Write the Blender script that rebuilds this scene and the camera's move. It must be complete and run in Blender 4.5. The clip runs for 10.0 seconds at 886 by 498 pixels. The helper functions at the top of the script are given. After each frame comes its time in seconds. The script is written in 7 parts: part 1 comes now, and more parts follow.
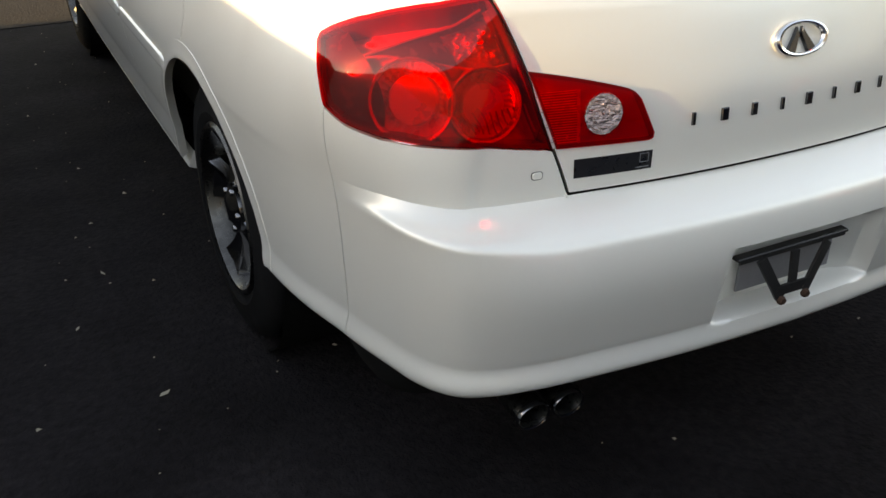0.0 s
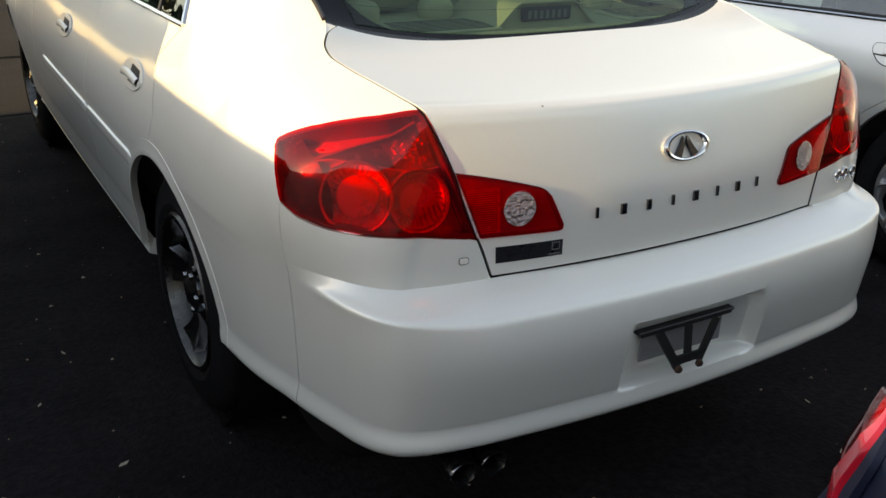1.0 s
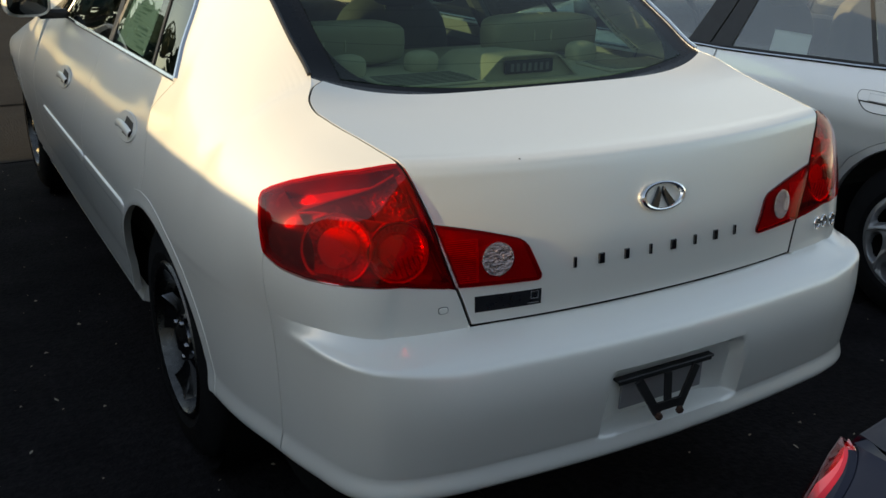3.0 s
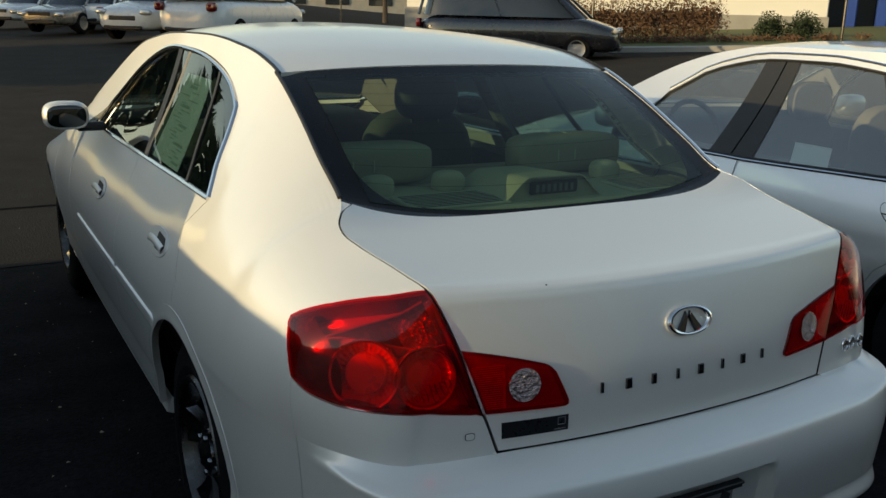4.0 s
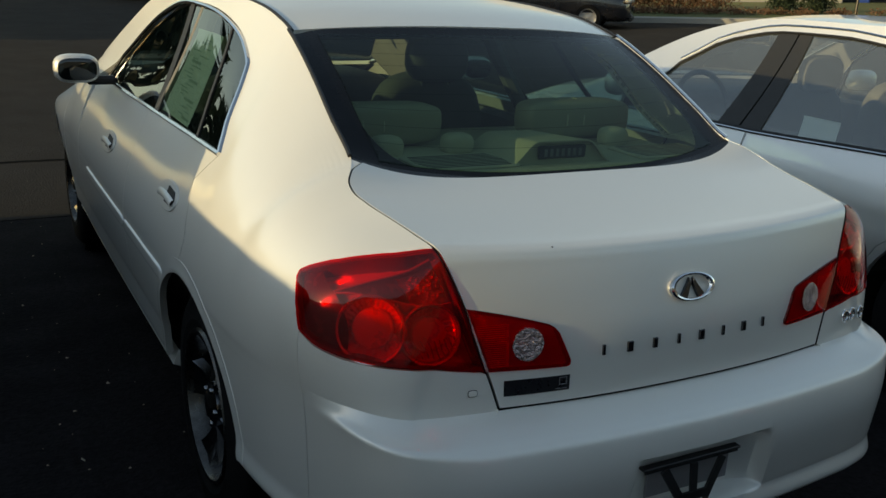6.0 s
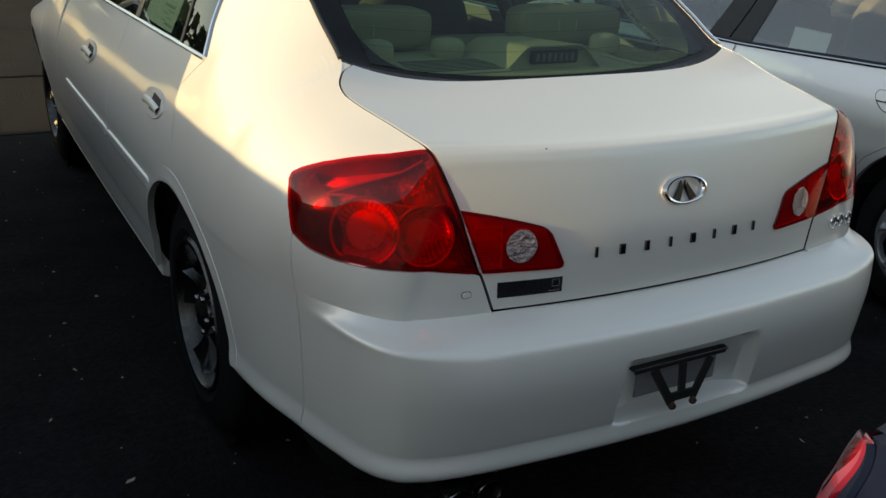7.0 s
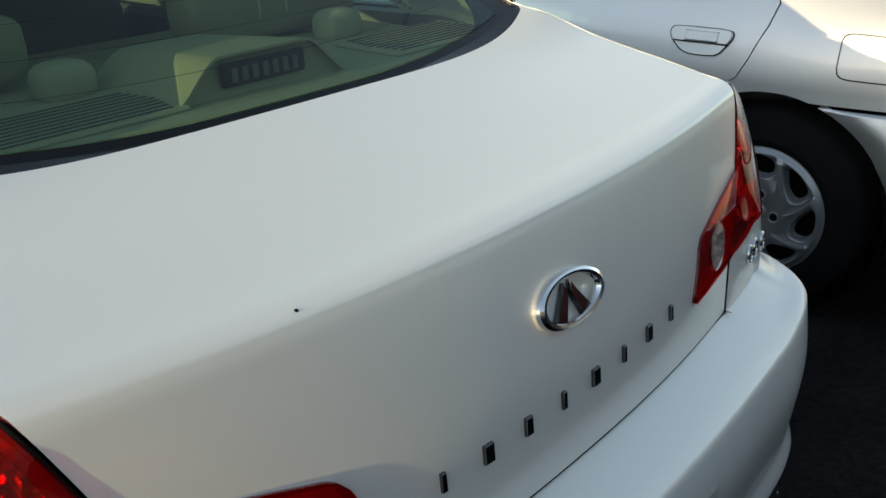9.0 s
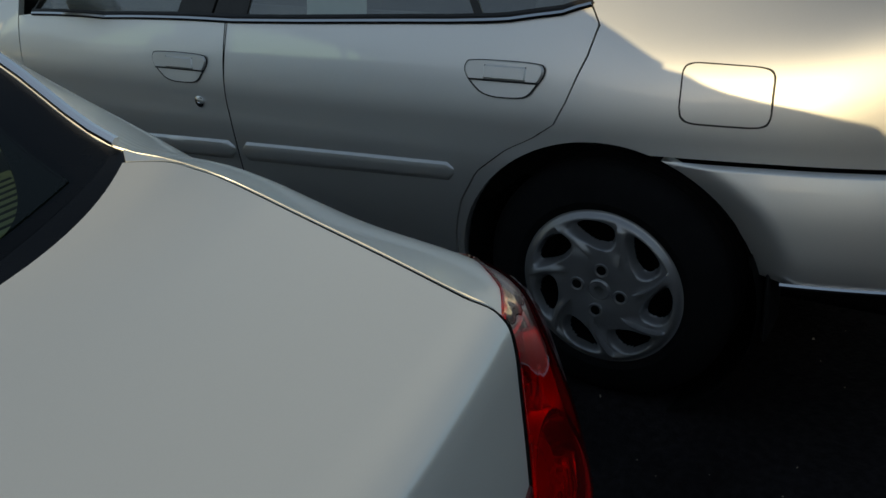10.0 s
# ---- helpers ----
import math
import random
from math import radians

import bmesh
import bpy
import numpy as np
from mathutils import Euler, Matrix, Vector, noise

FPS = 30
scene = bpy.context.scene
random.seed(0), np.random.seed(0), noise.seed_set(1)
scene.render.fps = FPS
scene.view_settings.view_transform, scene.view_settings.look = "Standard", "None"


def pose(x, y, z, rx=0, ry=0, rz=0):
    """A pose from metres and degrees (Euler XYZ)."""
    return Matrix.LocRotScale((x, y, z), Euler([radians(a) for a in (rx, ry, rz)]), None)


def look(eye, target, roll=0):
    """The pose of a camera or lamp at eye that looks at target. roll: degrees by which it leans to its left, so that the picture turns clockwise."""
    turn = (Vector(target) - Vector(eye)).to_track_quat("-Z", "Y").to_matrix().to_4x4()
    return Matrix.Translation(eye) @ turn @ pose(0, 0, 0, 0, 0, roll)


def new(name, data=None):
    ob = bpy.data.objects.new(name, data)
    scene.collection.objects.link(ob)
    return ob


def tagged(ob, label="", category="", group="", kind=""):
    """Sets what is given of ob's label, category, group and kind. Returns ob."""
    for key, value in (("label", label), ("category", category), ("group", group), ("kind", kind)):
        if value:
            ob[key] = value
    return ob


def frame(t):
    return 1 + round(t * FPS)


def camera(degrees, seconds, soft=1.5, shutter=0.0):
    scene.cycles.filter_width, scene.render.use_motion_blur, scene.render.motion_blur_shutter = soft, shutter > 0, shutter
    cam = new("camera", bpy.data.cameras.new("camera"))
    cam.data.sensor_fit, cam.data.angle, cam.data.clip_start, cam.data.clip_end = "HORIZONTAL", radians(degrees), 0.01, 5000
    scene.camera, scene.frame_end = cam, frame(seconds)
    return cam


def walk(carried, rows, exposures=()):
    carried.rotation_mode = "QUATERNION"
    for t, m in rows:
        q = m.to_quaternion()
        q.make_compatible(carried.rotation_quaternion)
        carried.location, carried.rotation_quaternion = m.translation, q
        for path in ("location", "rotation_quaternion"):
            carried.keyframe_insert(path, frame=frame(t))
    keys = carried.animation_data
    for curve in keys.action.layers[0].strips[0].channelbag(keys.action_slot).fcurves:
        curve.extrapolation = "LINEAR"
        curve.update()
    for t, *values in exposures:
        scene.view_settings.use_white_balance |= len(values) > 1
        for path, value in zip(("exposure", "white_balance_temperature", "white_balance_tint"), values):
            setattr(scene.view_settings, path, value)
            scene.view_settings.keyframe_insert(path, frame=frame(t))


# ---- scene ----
cam = camera(52.0, 10.0)
PATH = [
    (0, (-1.27, -1.002, 1.333), (-0.459, 0.555, 0.375), 0.4),
    (0.5, (-1.287, -1.159, 1.394), (-0.435, 0.447, 0.56), 2.5),
    (1, (-1.357, -1.197, 1.427), (-0.407, 0.377, 0.641), 1.9),
    (1.5, (-1.397, -1.227, 1.446), (-0.389, 0.336, 0.712), 2.8),
    (2, (-1.361, -1.249, 1.449), (-0.404, 0.339, 0.697), 1.7),
    (3.5, (-1.327, -1.239, 1.48), (-0.374, 0.41, 0.868), 1.1),
    (4, (-1.34, -1.234, 1.521), (-0.398, 0.455, 1.013), 1.5),
    (4.5, (-1.358, -1.233, 1.504), (-0.418, 0.46, 1.003), 2.8),
    (5, (-1.358, -1.237, 1.515), (-0.413, 0.448, 1.0), 3.5),
    (6.5, (-1.363, -1.256, 1.505), (-0.435, 0.395, 0.862), 3.0),
    (7, (-1.38, -1.25, 1.469), (-0.437, 0.354, 0.734), 3.4),
    (7.5, (-1.406, -1.206, 1.44), (-0.444, 0.354, 0.638), 3.4),
    (8, (-1.271, -1.042, 1.373), (-0.265, 0.467, 0.529), 2.4),
    (8.5, (-1.0, -0.729, 1.367), (0.193, 0.597, 0.463), 1.2),
    (9, (-0.756, -0.403, 1.363), (0.597, 0.83, 0.558), -2.0),
    (9.5, (-0.369, -0.221, 1.357), (1.065, 0.891, 0.516), -6.6),
    (10, (0.034, -0.109, 1.38), (1.536, 0.879, 0.504), -4.9),
]
EXPOSURE = [(0, 2.4, 10600, 22), (0.5, 2.2, 10300, 21), (1.0, 1.8, 9800, 20), (1.5, 1.5, 9600, 20), (2.0, 1.1, 9200, 20), (2.2, 1.05, 9000, 18), (3.3, 1.2, 8300, 15), (3.5, 1.1, 8200, 14), (4.0, 0.7, 7900, 11), (4.5, 0.5, 7900, 9), (5.2, 0.55, 7900, 9), (6.6, 0.62, 8100, 9), (7.0, 1.1, 9000, 16), (7.5, 1.95, 9800, 24), (8.0, 1.8, 9600, 23), (8.5, 1.7, 9000, 21), (9.0, 1.2, 8100, 12), (9.5, 0.6, 7800, 11), (10.0, 0.15, 7800, 11)]
walk(cam, [(t, look(eye, target, roll)) for t, eye, target, roll in PATH], EXPOSURE)

# ---- light ----
SUN_FROM = Vector((-1.0, 0.085, 0.20)).normalized()   # low sun, beyond the left side of the cars
world = bpy.data.worlds.new("world")
scene.world = world
world.use_nodes = True
wn = world.node_tree.nodes
sky = wn.new("ShaderNodeTexSky")
sky.sky_type = "NISHITA"
sky.sun_disc = False
sky.sun_elevation = math.asin(SUN_FROM.z)
sky.sun_rotation = math.atan2(SUN_FROM.x, SUN_FROM.y)
sky.air_density, sky.dust_density, sky.ozone_density = 1.0, 0.3, 1.0
wn["Background"].inputs["Strength"].default_value = 0.15
world.node_tree.links.new(sky.outputs[0], wn["Background"].inputs["Color"])
sun = new("sun", bpy.data.lights.new("sun", "SUN"))
sun.data.energy, sun.data.angle, sun.data.color = 2.35, radians(0.5), (1.0, 0.85, 0.53)
sun.matrix_world = look(SUN_FROM * 30, (0, 0, 0))


# ---- materials ----
def material(name, color, rough=0.5, metal=0.0, coat=0.0, vary=0.12, scale=6.0, fine=0.05, fine_scale=220.0, bump=0.0, bump_scale=90.0, spec=0.5, tint=None, rvar=0.06, shine=0.03):
    """A surface with stains at one scale and grain at another."""
    m = bpy.data.materials.new(name)
    m.use_nodes = True
    nt = m.node_tree
    b = nt.nodes["Principled BSDF"]
    co = nt.nodes.new("ShaderNodeTexCoord").outputs["Object"]

    def noise_at(s, detail=4.0):
        t = nt.nodes.new("ShaderNodeTexNoise")
        t.inputs["Scale"].default_value, t.inputs["Detail"].default_value = s, detail
        nt.links.new(co, t.inputs["Vector"])
        return t.outputs["Fac"]

    def ramp(fac, lo, hi):
        r = nt.nodes.new("ShaderNodeMapRange")
        r.inputs["From Min"].default_value, r.inputs["From Max"].default_value = 0.3, 0.7
        r.inputs["To Min"].default_value, r.inputs["To Max"].default_value = lo, hi
        nt.links.new(fac, r.inputs["Value"])
        return r.outputs["Result"]

    def mixed(a, bcol, fac):
        x = nt.nodes.new("ShaderNodeMix")
        x.data_type = "RGBA"
        nt.links.new(fac, x.inputs["Factor"])
        for k, v in (("A", a), ("B", bcol)):
            sock = [i for i in x.inputs if i.name == k and i.type == "RGBA"][0]
            if isinstance(v, tuple):
                sock.default_value = (*v, 1)
            else:
                nt.links.new(v, sock)
        return [o for o in x.outputs if o.type == "RGBA"][0]

    big = noise_at(scale)
    other = tint or tuple(c * (1 - 2 * vary) for c in color)
    col = mixed(color, other, ramp(big, 0.0, 0.6))
    if fine:
        col = mixed(col, tuple(min(1, c * (1 - 2 * fine) + 0.001) for c in color), ramp(noise_at(fine_scale, 2.0), 0.0, 0.5))
    nt.links.new(col, b.inputs["Base Color"])
    nt.links.new(ramp(noise_at(scale * 2.3), max(0.02, rough - rvar), min(1, rough + rvar)), b.inputs["Roughness"])
    b.inputs["Metallic"].default_value = metal
    b.inputs["Specular IOR Level"].default_value = spec
    b.inputs["Coat Weight"].default_value = coat
    b.inputs["Coat Roughness"].default_value = shine
    if bump:
        n = nt.nodes.new("ShaderNodeBump")
        n.inputs["Strength"].default_value, n.inputs["Distance"].default_value = bump, 0.01
        nt.links.new(noise_at(bump_scale, 6.0), n.inputs["Height"])
        nt.links.new(n.outputs[0], b.inputs["Normal"])
    return m


def glass(name, color, gloss=1.0, ior=1.5, body=0.0):
    """A thin pane: tinted, with a mirror coat that grows at grazing angles."""
    m = bpy.data.materials.new(name)
    m.use_nodes = True
    nt = m.node_tree
    nt.nodes.clear()
    out = nt.nodes.new("ShaderNodeOutputMaterial")
    clear, mirror = nt.nodes.new("ShaderNodeBsdfTransparent"), nt.nodes.new("ShaderNodeBsdfGlossy")
    clear.inputs["Color"].default_value = (*color, 1)
    mirror.inputs["Roughness"].default_value = 0.01
    mirror.inputs["Color"].default_value = (gloss, gloss, gloss, 1)
    through_it = clear
    if body:
        milk, blend = nt.nodes.new("ShaderNodeBsdfDiffuse"), nt.nodes.new("ShaderNodeMixShader")
        milk.inputs["Color"].default_value = (*color, 1)
        blend.inputs[0].default_value = body
        nt.links.new(clear.outputs[0], blend.inputs[1])
        nt.links.new(milk.outputs[0], blend.inputs[2])
        through_it = blend
    face, power, scale_, mix = nt.nodes.new("ShaderNodeLayerWeight"), nt.nodes.new("ShaderNodeMath"), nt.nodes.new("ShaderNodeMapRange"), nt.nodes.new("ShaderNodeMixShader")
    face.inputs["Blend"].default_value = 0.5
    power.operation = "POWER"
    power.inputs[1].default_value = 5.0
    scale_.inputs["To Min"].default_value, scale_.inputs["To Max"].default_value = ((ior - 1) / (ior + 1)) ** 2, 1.0
    nt.links.new(face.outputs["Facing"], power.inputs[0])
    nt.links.new(power.outputs[0], scale_.inputs["Value"])
    nt.links.new(scale_.outputs[0], mix.inputs[0])
    nt.links.new(through_it.outputs[0], mix.inputs[1])
    nt.links.new(mirror.outputs[0], mix.inputs[2])
    nt.links.new(mix.outputs[0], out.inputs[0])
    return m


PEARL = material("pearl_white_paint", (0.84, 0.835, 0.79), 0.40, 0.30, 0.7, 0.004, 2.0, 0.02, 900.0, rvar=0.008, shine=0.09)
SILVER = material("silver_paint", (0.82, 0.815, 0.80), 0.46, 0.80, 0.8, 0.008, 3.0, 0.05, 900.0, rvar=0.01)
NAVY = material("dark_blue_paint", (0.008, 0.012, 0.030), 0.5, 0.0, 0.0, 0.1, 3.0, 0.1, 900.0, spec=0.15)
CHROME = material("chrome", (0.80, 0.80, 0.81), 0.12, 1.0, 0, 0.02, 8, 0.0)
# Chrome whose dark reflections are put into the base colour
BADGE_DARK = material("chrome_dark_reflection", (0.12, 0.12, 0.125), 0.22, 1.0, 0, 0.02, 8, 0.0)
ALLOY = material("alloy_wheel", (0.22, 0.225, 0.24), 0.16, 1.0, 0.6, 0.1, 14, 0.04, 300)
HUBCAP = material("silver_plastic_hubcap", (0.37, 0.37, 0.38), 0.36, 0.6, 0.2, 0.15, 12, 0.06, 300)
RUBBER = material("tyre_rubber", (0.010, 0.010, 0.011), 0.85, 0, 0, 0.3, 9, 0.2, 200, 0.15, 160, 0.12)
BLACK = material("black_plastic", (0.015, 0.015, 0.016), 0.5, 0, 0, 0.2, 9, 0.15, 300)
DARK = material("underbody_black", (0.008, 0.008, 0.008), 0.95, 0, 0, 0.3, 5, 0.1, spec=0.1)
FRIT = material("black_glass_border", (0.004, 0.0045, 0.006), 0.25, 0, 0.0, 0.1, 9, 0.0, spec=0.25)
CREAM = material("cream_leather", (0.62, 0.58, 0.46), 0.5, 0, 0, 0.08, 12, 0.05, 400, 0.1, 260)
# Cream leather again, with the cabin's shade put into its colour
SHADED_CREAM = material("shaded_cream_leather", (0.40, 0.375, 0.29), 0.5, 0, 0, 0.08, 12, 0.05, 400, 0.1, 260)
TAN_CLOTH = material("grey_cloth", (0.20, 0.195, 0.18), 0.9, 0, 0, 0.1, 12, 0.1, 500, 0.1, 400)
DASH = material("dark_grey_dashboard", (0.05, 0.05, 0.052), 0.7, 0, 0, 0.1, 12, 0.05)
STEEL = material("exhaust_steel", (0.11, 0.108, 0.105), 0.30, 1.0, 0, 0.35, 40, 0.1)
RUST = material("rusty_bolt", (0.07, 0.032, 0.02), 0.85, 0.2, 0, 0.3, 60, 0.2)
PAPER = material("white_paper", (0.72, 0.76, 0.72), 0.8, 0, 0, 0.03, 9, 0.02)
INK = material("dark_print", (0.42, 0.49, 0.46), 0.8, 0, 0, 0.1, 9, 0)
STICKER = material("black_sticker", (0.012, 0.013, 0.016), 0.3, 0, 0.3, 0.2, 30, 0.1)
PALE_PRINT = material("grey_print", (0.22, 0.23, 0.25), 0.4, 0, 0, 0.1, 30, 0)
BULB = material("clear_lamp_reflector", (0.60, 0.50, 0.50), 0.18, 0.9, 0, 0.05, 30, 0.1, 200, 0.8, 120)
REFLECTOR = material("lamp_reflector", (0.75, 0.75, 0.75), 0.22, 0.85, 0, 0.05, 30, 0.0)
LAMP_HOUSING = material("lamp_housing", (0.85, 0.83, 0.83), 0.22, 0.7, 0, 0.1, 20, 0)
LAMP_SHADE = material("dark_lamp_inside", (0.74, 0.72, 0.72), 0.3, 0.3, 0, 0.1, 20, 0)
# Dark colour for the tail lamp's shaded hollow and its outer panel
LAMP_DARK = material("dark_lamp_panel", (0.07, 0.065, 0.065), 0.25, 0.4, 0, 0.1, 20, 0)
LAMP_RIM = material("dark_red_lens_rim", (0.16, 0.004, 0.006), 0.12, 0, 0.8, 0.1, 20, 0)
PLATE_GREY = material("grey_plastic_panel", (0.26, 0.255, 0.265), 0.5, 0, 0, 0.12, 30, 0.1)
REAR_GLASS = glass("green_tinted_glass", (0.43, 0.56, 0.46))
SIDE_GLASS = glass("tinted_side_glass", (0.27, 0.38, 0.37), 1.0, 1.6)
PALE_GLASS = glass("pale_tinted_glass", (0.66, 0.72, 0.70), 1.0, 2.3, 0.07)
RED_GLASS = glass("red_lens", (0.96, 0.018, 0.028), 1.0, 1.42, 0.028)
CLEAR_GLASS = glass("clear_lens", (0.92, 0.90, 0.90))
ASPHALT = material("asphalt", (0.025, 0.022, 0.024), 0.95, 0, 0, 0.46, 2.6, 0.48, 40, 0.9, 70, 0.08)
CONCRETE = material("concrete_kerb", (0.36, 0.34, 0.30), 0.9, 0, 0, 0.15, 2.0, 0.1, 90, 0.3, 60)


# ---- building tools ----
def spline(rows):
    """A smooth curve through rows of (t, values...)."""
    r = np.array(rows, float)
    ts, ps = r[:, 0], r[:, 1:]
    ms = np.gradient(ps, ts, axis=0)

    def f(t):
        t = np.clip(np.asarray(t, float), ts[0], ts[-1])
        i = np.clip(np.searchsorted(ts, t, "right") - 1, 0, len(ts) - 2)
        h = ts[i + 1] - ts[i]
        a = ((t - ts[i]) / h)[..., None]
        h = h[..., None]
        return ((2 * a**3 - 3 * a**2 + 1) * ps[i] + (a**3 - 2 * a**2 + a) * h * ms[i] + (3 * a**2 - 2 * a**3) * ps[i + 1] + (a**3 - a**2) * h * ms[i + 1])

    return f


def smooth(a, lo, hi):
    x = np.clip((np.asarray(a, float) - lo) / (hi - lo), 0, 1)
    return x * x * (3 - 2 * x)


class Geo:
    """Collects the faces of one part."""

    def __init__(self):
        self.v, self.f = [], []

    def add(self, verts, faces):
        k = len(self.v)
        self.v += [tuple(map(float, p)) for p in verts]
        self.f += [tuple(i + k for i in q) for q in faces]
        return self

    def grid(self, p, wrap=False, skip=None):
        n, m = p.shape[:2]
        fs = []
        for i in range(n - 1):
            for j in range(m if wrap else m - 1):
                if skip is None or not skip[i, j]:
                    k = (j + 1) % m
                    fs.append((i * m + j, i * m + k, (i + 1) * m + k, (i + 1) * m + j))
        return self.add(p.reshape(-1, 3), fs)

    def panel(self, p, depth=0.014, centre=(0, 2.0, 0.55)):
        """A sheet with its edges folded inwards."""
        du, dv = np.gradient(p, axis=0), np.gradient(p, axis=1)
        n = np.cross(du, dv)
        n /= np.linalg.norm(n, axis=-1, keepdims=True) + 1e-12
        c = np.array(centre)
        if np.sum(n * (p - c)) < 0:
            n = -n
            self.grid(p)
        else:
            k = len(self.v)
            self.grid(p)
            q = p.shape[0] * p.shape[1]
            self.f = [f if f[0] < k or max(f) >= k + q else f[::-1] for f in self.f]
        a, b = p.shape[:2]
        ring = [(0, j) for j in range(b)] + [(i, b - 1) for i in range(1, a)] + [(a - 1, j) for j in range(b - 2, -1, -1)] + [(i, 0) for i in range(a - 2, 0, -1)]
        top = [p[i, j] for i, j in ring]
        low = [p[i, j] - depth * n[i, j] for i, j in ring]
        m = len(ring)
        return self.add(top + low, [(i, (i + 1) % m, m + (i + 1) % m, m + i) for i in range(m)])

    def box(self, c, size, bevel=0.01, m=None):
        """A box with chamfered edges."""
        h = np.array(size) / 2
        b = min(bevel, *(h * 0.95))
        vs, idx = [], {}
        for sx in (-1, 1):
            for sy in (-1, 1):
                for sz in (-1, 1):
                    for ax in range(3):
                        p = np.array([sx, sy, sz]) * (h - b)
                        p[ax] = (sx, sy, sz)[ax] * h[ax]
                        idx[sx, sy, sz, ax] = len(vs)
                        vs.append(p + np.array(c) * (m is None))
        fs = []
        for ax in range(3):
            u, w = [k for k in range(3) if k != ax]
            for s in (-1, 1):
                q = []
                for a, e in ((-1, -1), (1, -1), (1, 1), (-1, 1)):
                    k = [0, 0, 0]
                    k[ax], k[u], k[w] = s, a, e
                    q.append(idx[(*k, ax)])
                fs.append(tuple(q))
            for a in (-1, 1):
                for e in (-1, 1):
                    k1, k2 = [0, 0, 0], [0, 0, 0]
                    k1[u], k1[w], k2[u], k2[w] = a, e, a, e
                    k1[ax], k2[ax] = -1, 1
                    fs.append((idx[(*k1, u)], idx[(*k2, u)], idx[(*k2, w)], idx[(*k1, w)]))
        for sx in (-1, 1):
            for sy in (-1, 1):
                for sz in (-1, 1):
                    fs.append(tuple(idx[sx, sy, sz, ax] for ax in range(3)))
        if m is not None:
            vs = [m @ Vector(p + np.array(c)) for p in vs]
        return self.add(vs, fs)

    def lathe(self, profile, n=48, m=Matrix(), arc=(0, 2 * math.pi)):
        """Turns (radius, height) rows round the local z axis."""
        full = abs(arc[1] - arc[0]) > 6.28
        a = np.linspace(*arc, n, endpoint=not full)
        p = np.array([[[r * math.cos(t), r * math.sin(t), z] for t in a] for r, z in profile])
        k = p.shape
        p = np.array([m @ Vector(q) for q in p.reshape(-1, 3)]).reshape(k)
        return self.grid(p, wrap=full)

    def tube(self, path, r, n=8, cap=True):
        path = [Vector(q) for q in path]
        rows, side = [], None
        for i, q in enumerate(path):
            d = (path[min(i + 1, len(path) - 1)] - path[max(i - 1, 0)]).normalized()
            if side is None:
                side = d.orthogonal().normalized()
            side = (side - d * side.dot(d)).normalized()
            up = d.cross(side)
            rr = r(i / (len(path) - 1)) if callable(r) else r
            rows.append([q + rr * (math.cos(a) * side + math.sin(a) * up) for a in np.linspace(0, 2 * math.pi, n, endpoint=False)])
        self.grid(np.array([[tuple(x) for x in row] for row in rows]), wrap=True)
        if cap:
            for row in (rows[0], rows[-1]):
                self.add(row, [tuple(range(n))])
        return self

    def prism(self, outline, depth, m, bevel=0.0):
        """A flat outline (x, y) raised by depth along local z, its top edge chamfered."""
        o = np.array(outline, float)
        c = o.mean(axis=0)
        n = len(o)
        rings = [(o, 0.0), (o, depth - bevel)]
        if bevel:
            d = c - o
            rings.append((o + d / (np.linalg.norm(d, axis=1, keepdims=True) + 1e-9) * bevel, depth))
        vs = [m @ Vector((x, y, z)) for r, z in rings for x, y in r]
        fs = [(k * n + i, k * n + (i + 1) % n, (k + 1) * n + (i + 1) % n, (k + 1) * n + i) for k in range(len(rings) - 1) for i in range(n)]
        fs.append(tuple((len(rings) - 1) * n + i for i in range(n)))
        return self.add(vs, fs)

    def ball(self, c, r, n=16, squash=2.0):
        """A rounded pillow: radii r, with squarer sides as squash grows."""
        a, b = np.linspace(-math.pi / 2, math.pi / 2, n // 2 + 1), np.linspace(0, 2 * math.pi, n, endpoint=False)
        f = lambda x: np.sign(x) * np.abs(x) ** (2 / squash)
        p = np.array([[[c[0] + r[0] * f(math.cos(u)) * f(math.cos(w)), c[1] + r[1] * f(math.cos(u)) * f(math.sin(w)), c[2] + r[2] * f(math.sin(u))] for w in b] for u in a])
        return self.grid(p, wrap=True)

    def done(self, name, mat, parent=None, label="", flat=False):
        me = bpy.data.meshes.new(name)
        me.from_pydata(self.v, [], self.f)
        me.materials.append(mat)
        if not flat:
            me.shade_smooth()
        ob = new(name, me)
        if not flat:
            me.set_sharp_from_angle(angle=radians(38))
        if parent is not None:
            ob.parent = parent
        if label:
            tagged(ob, label)
        return ob


def thing(name, label, category, m=Matrix(), group="", kind=""):
    ob = new(name)
    ob.matrix_world = m
    return tagged(ob, label, category, group, kind)


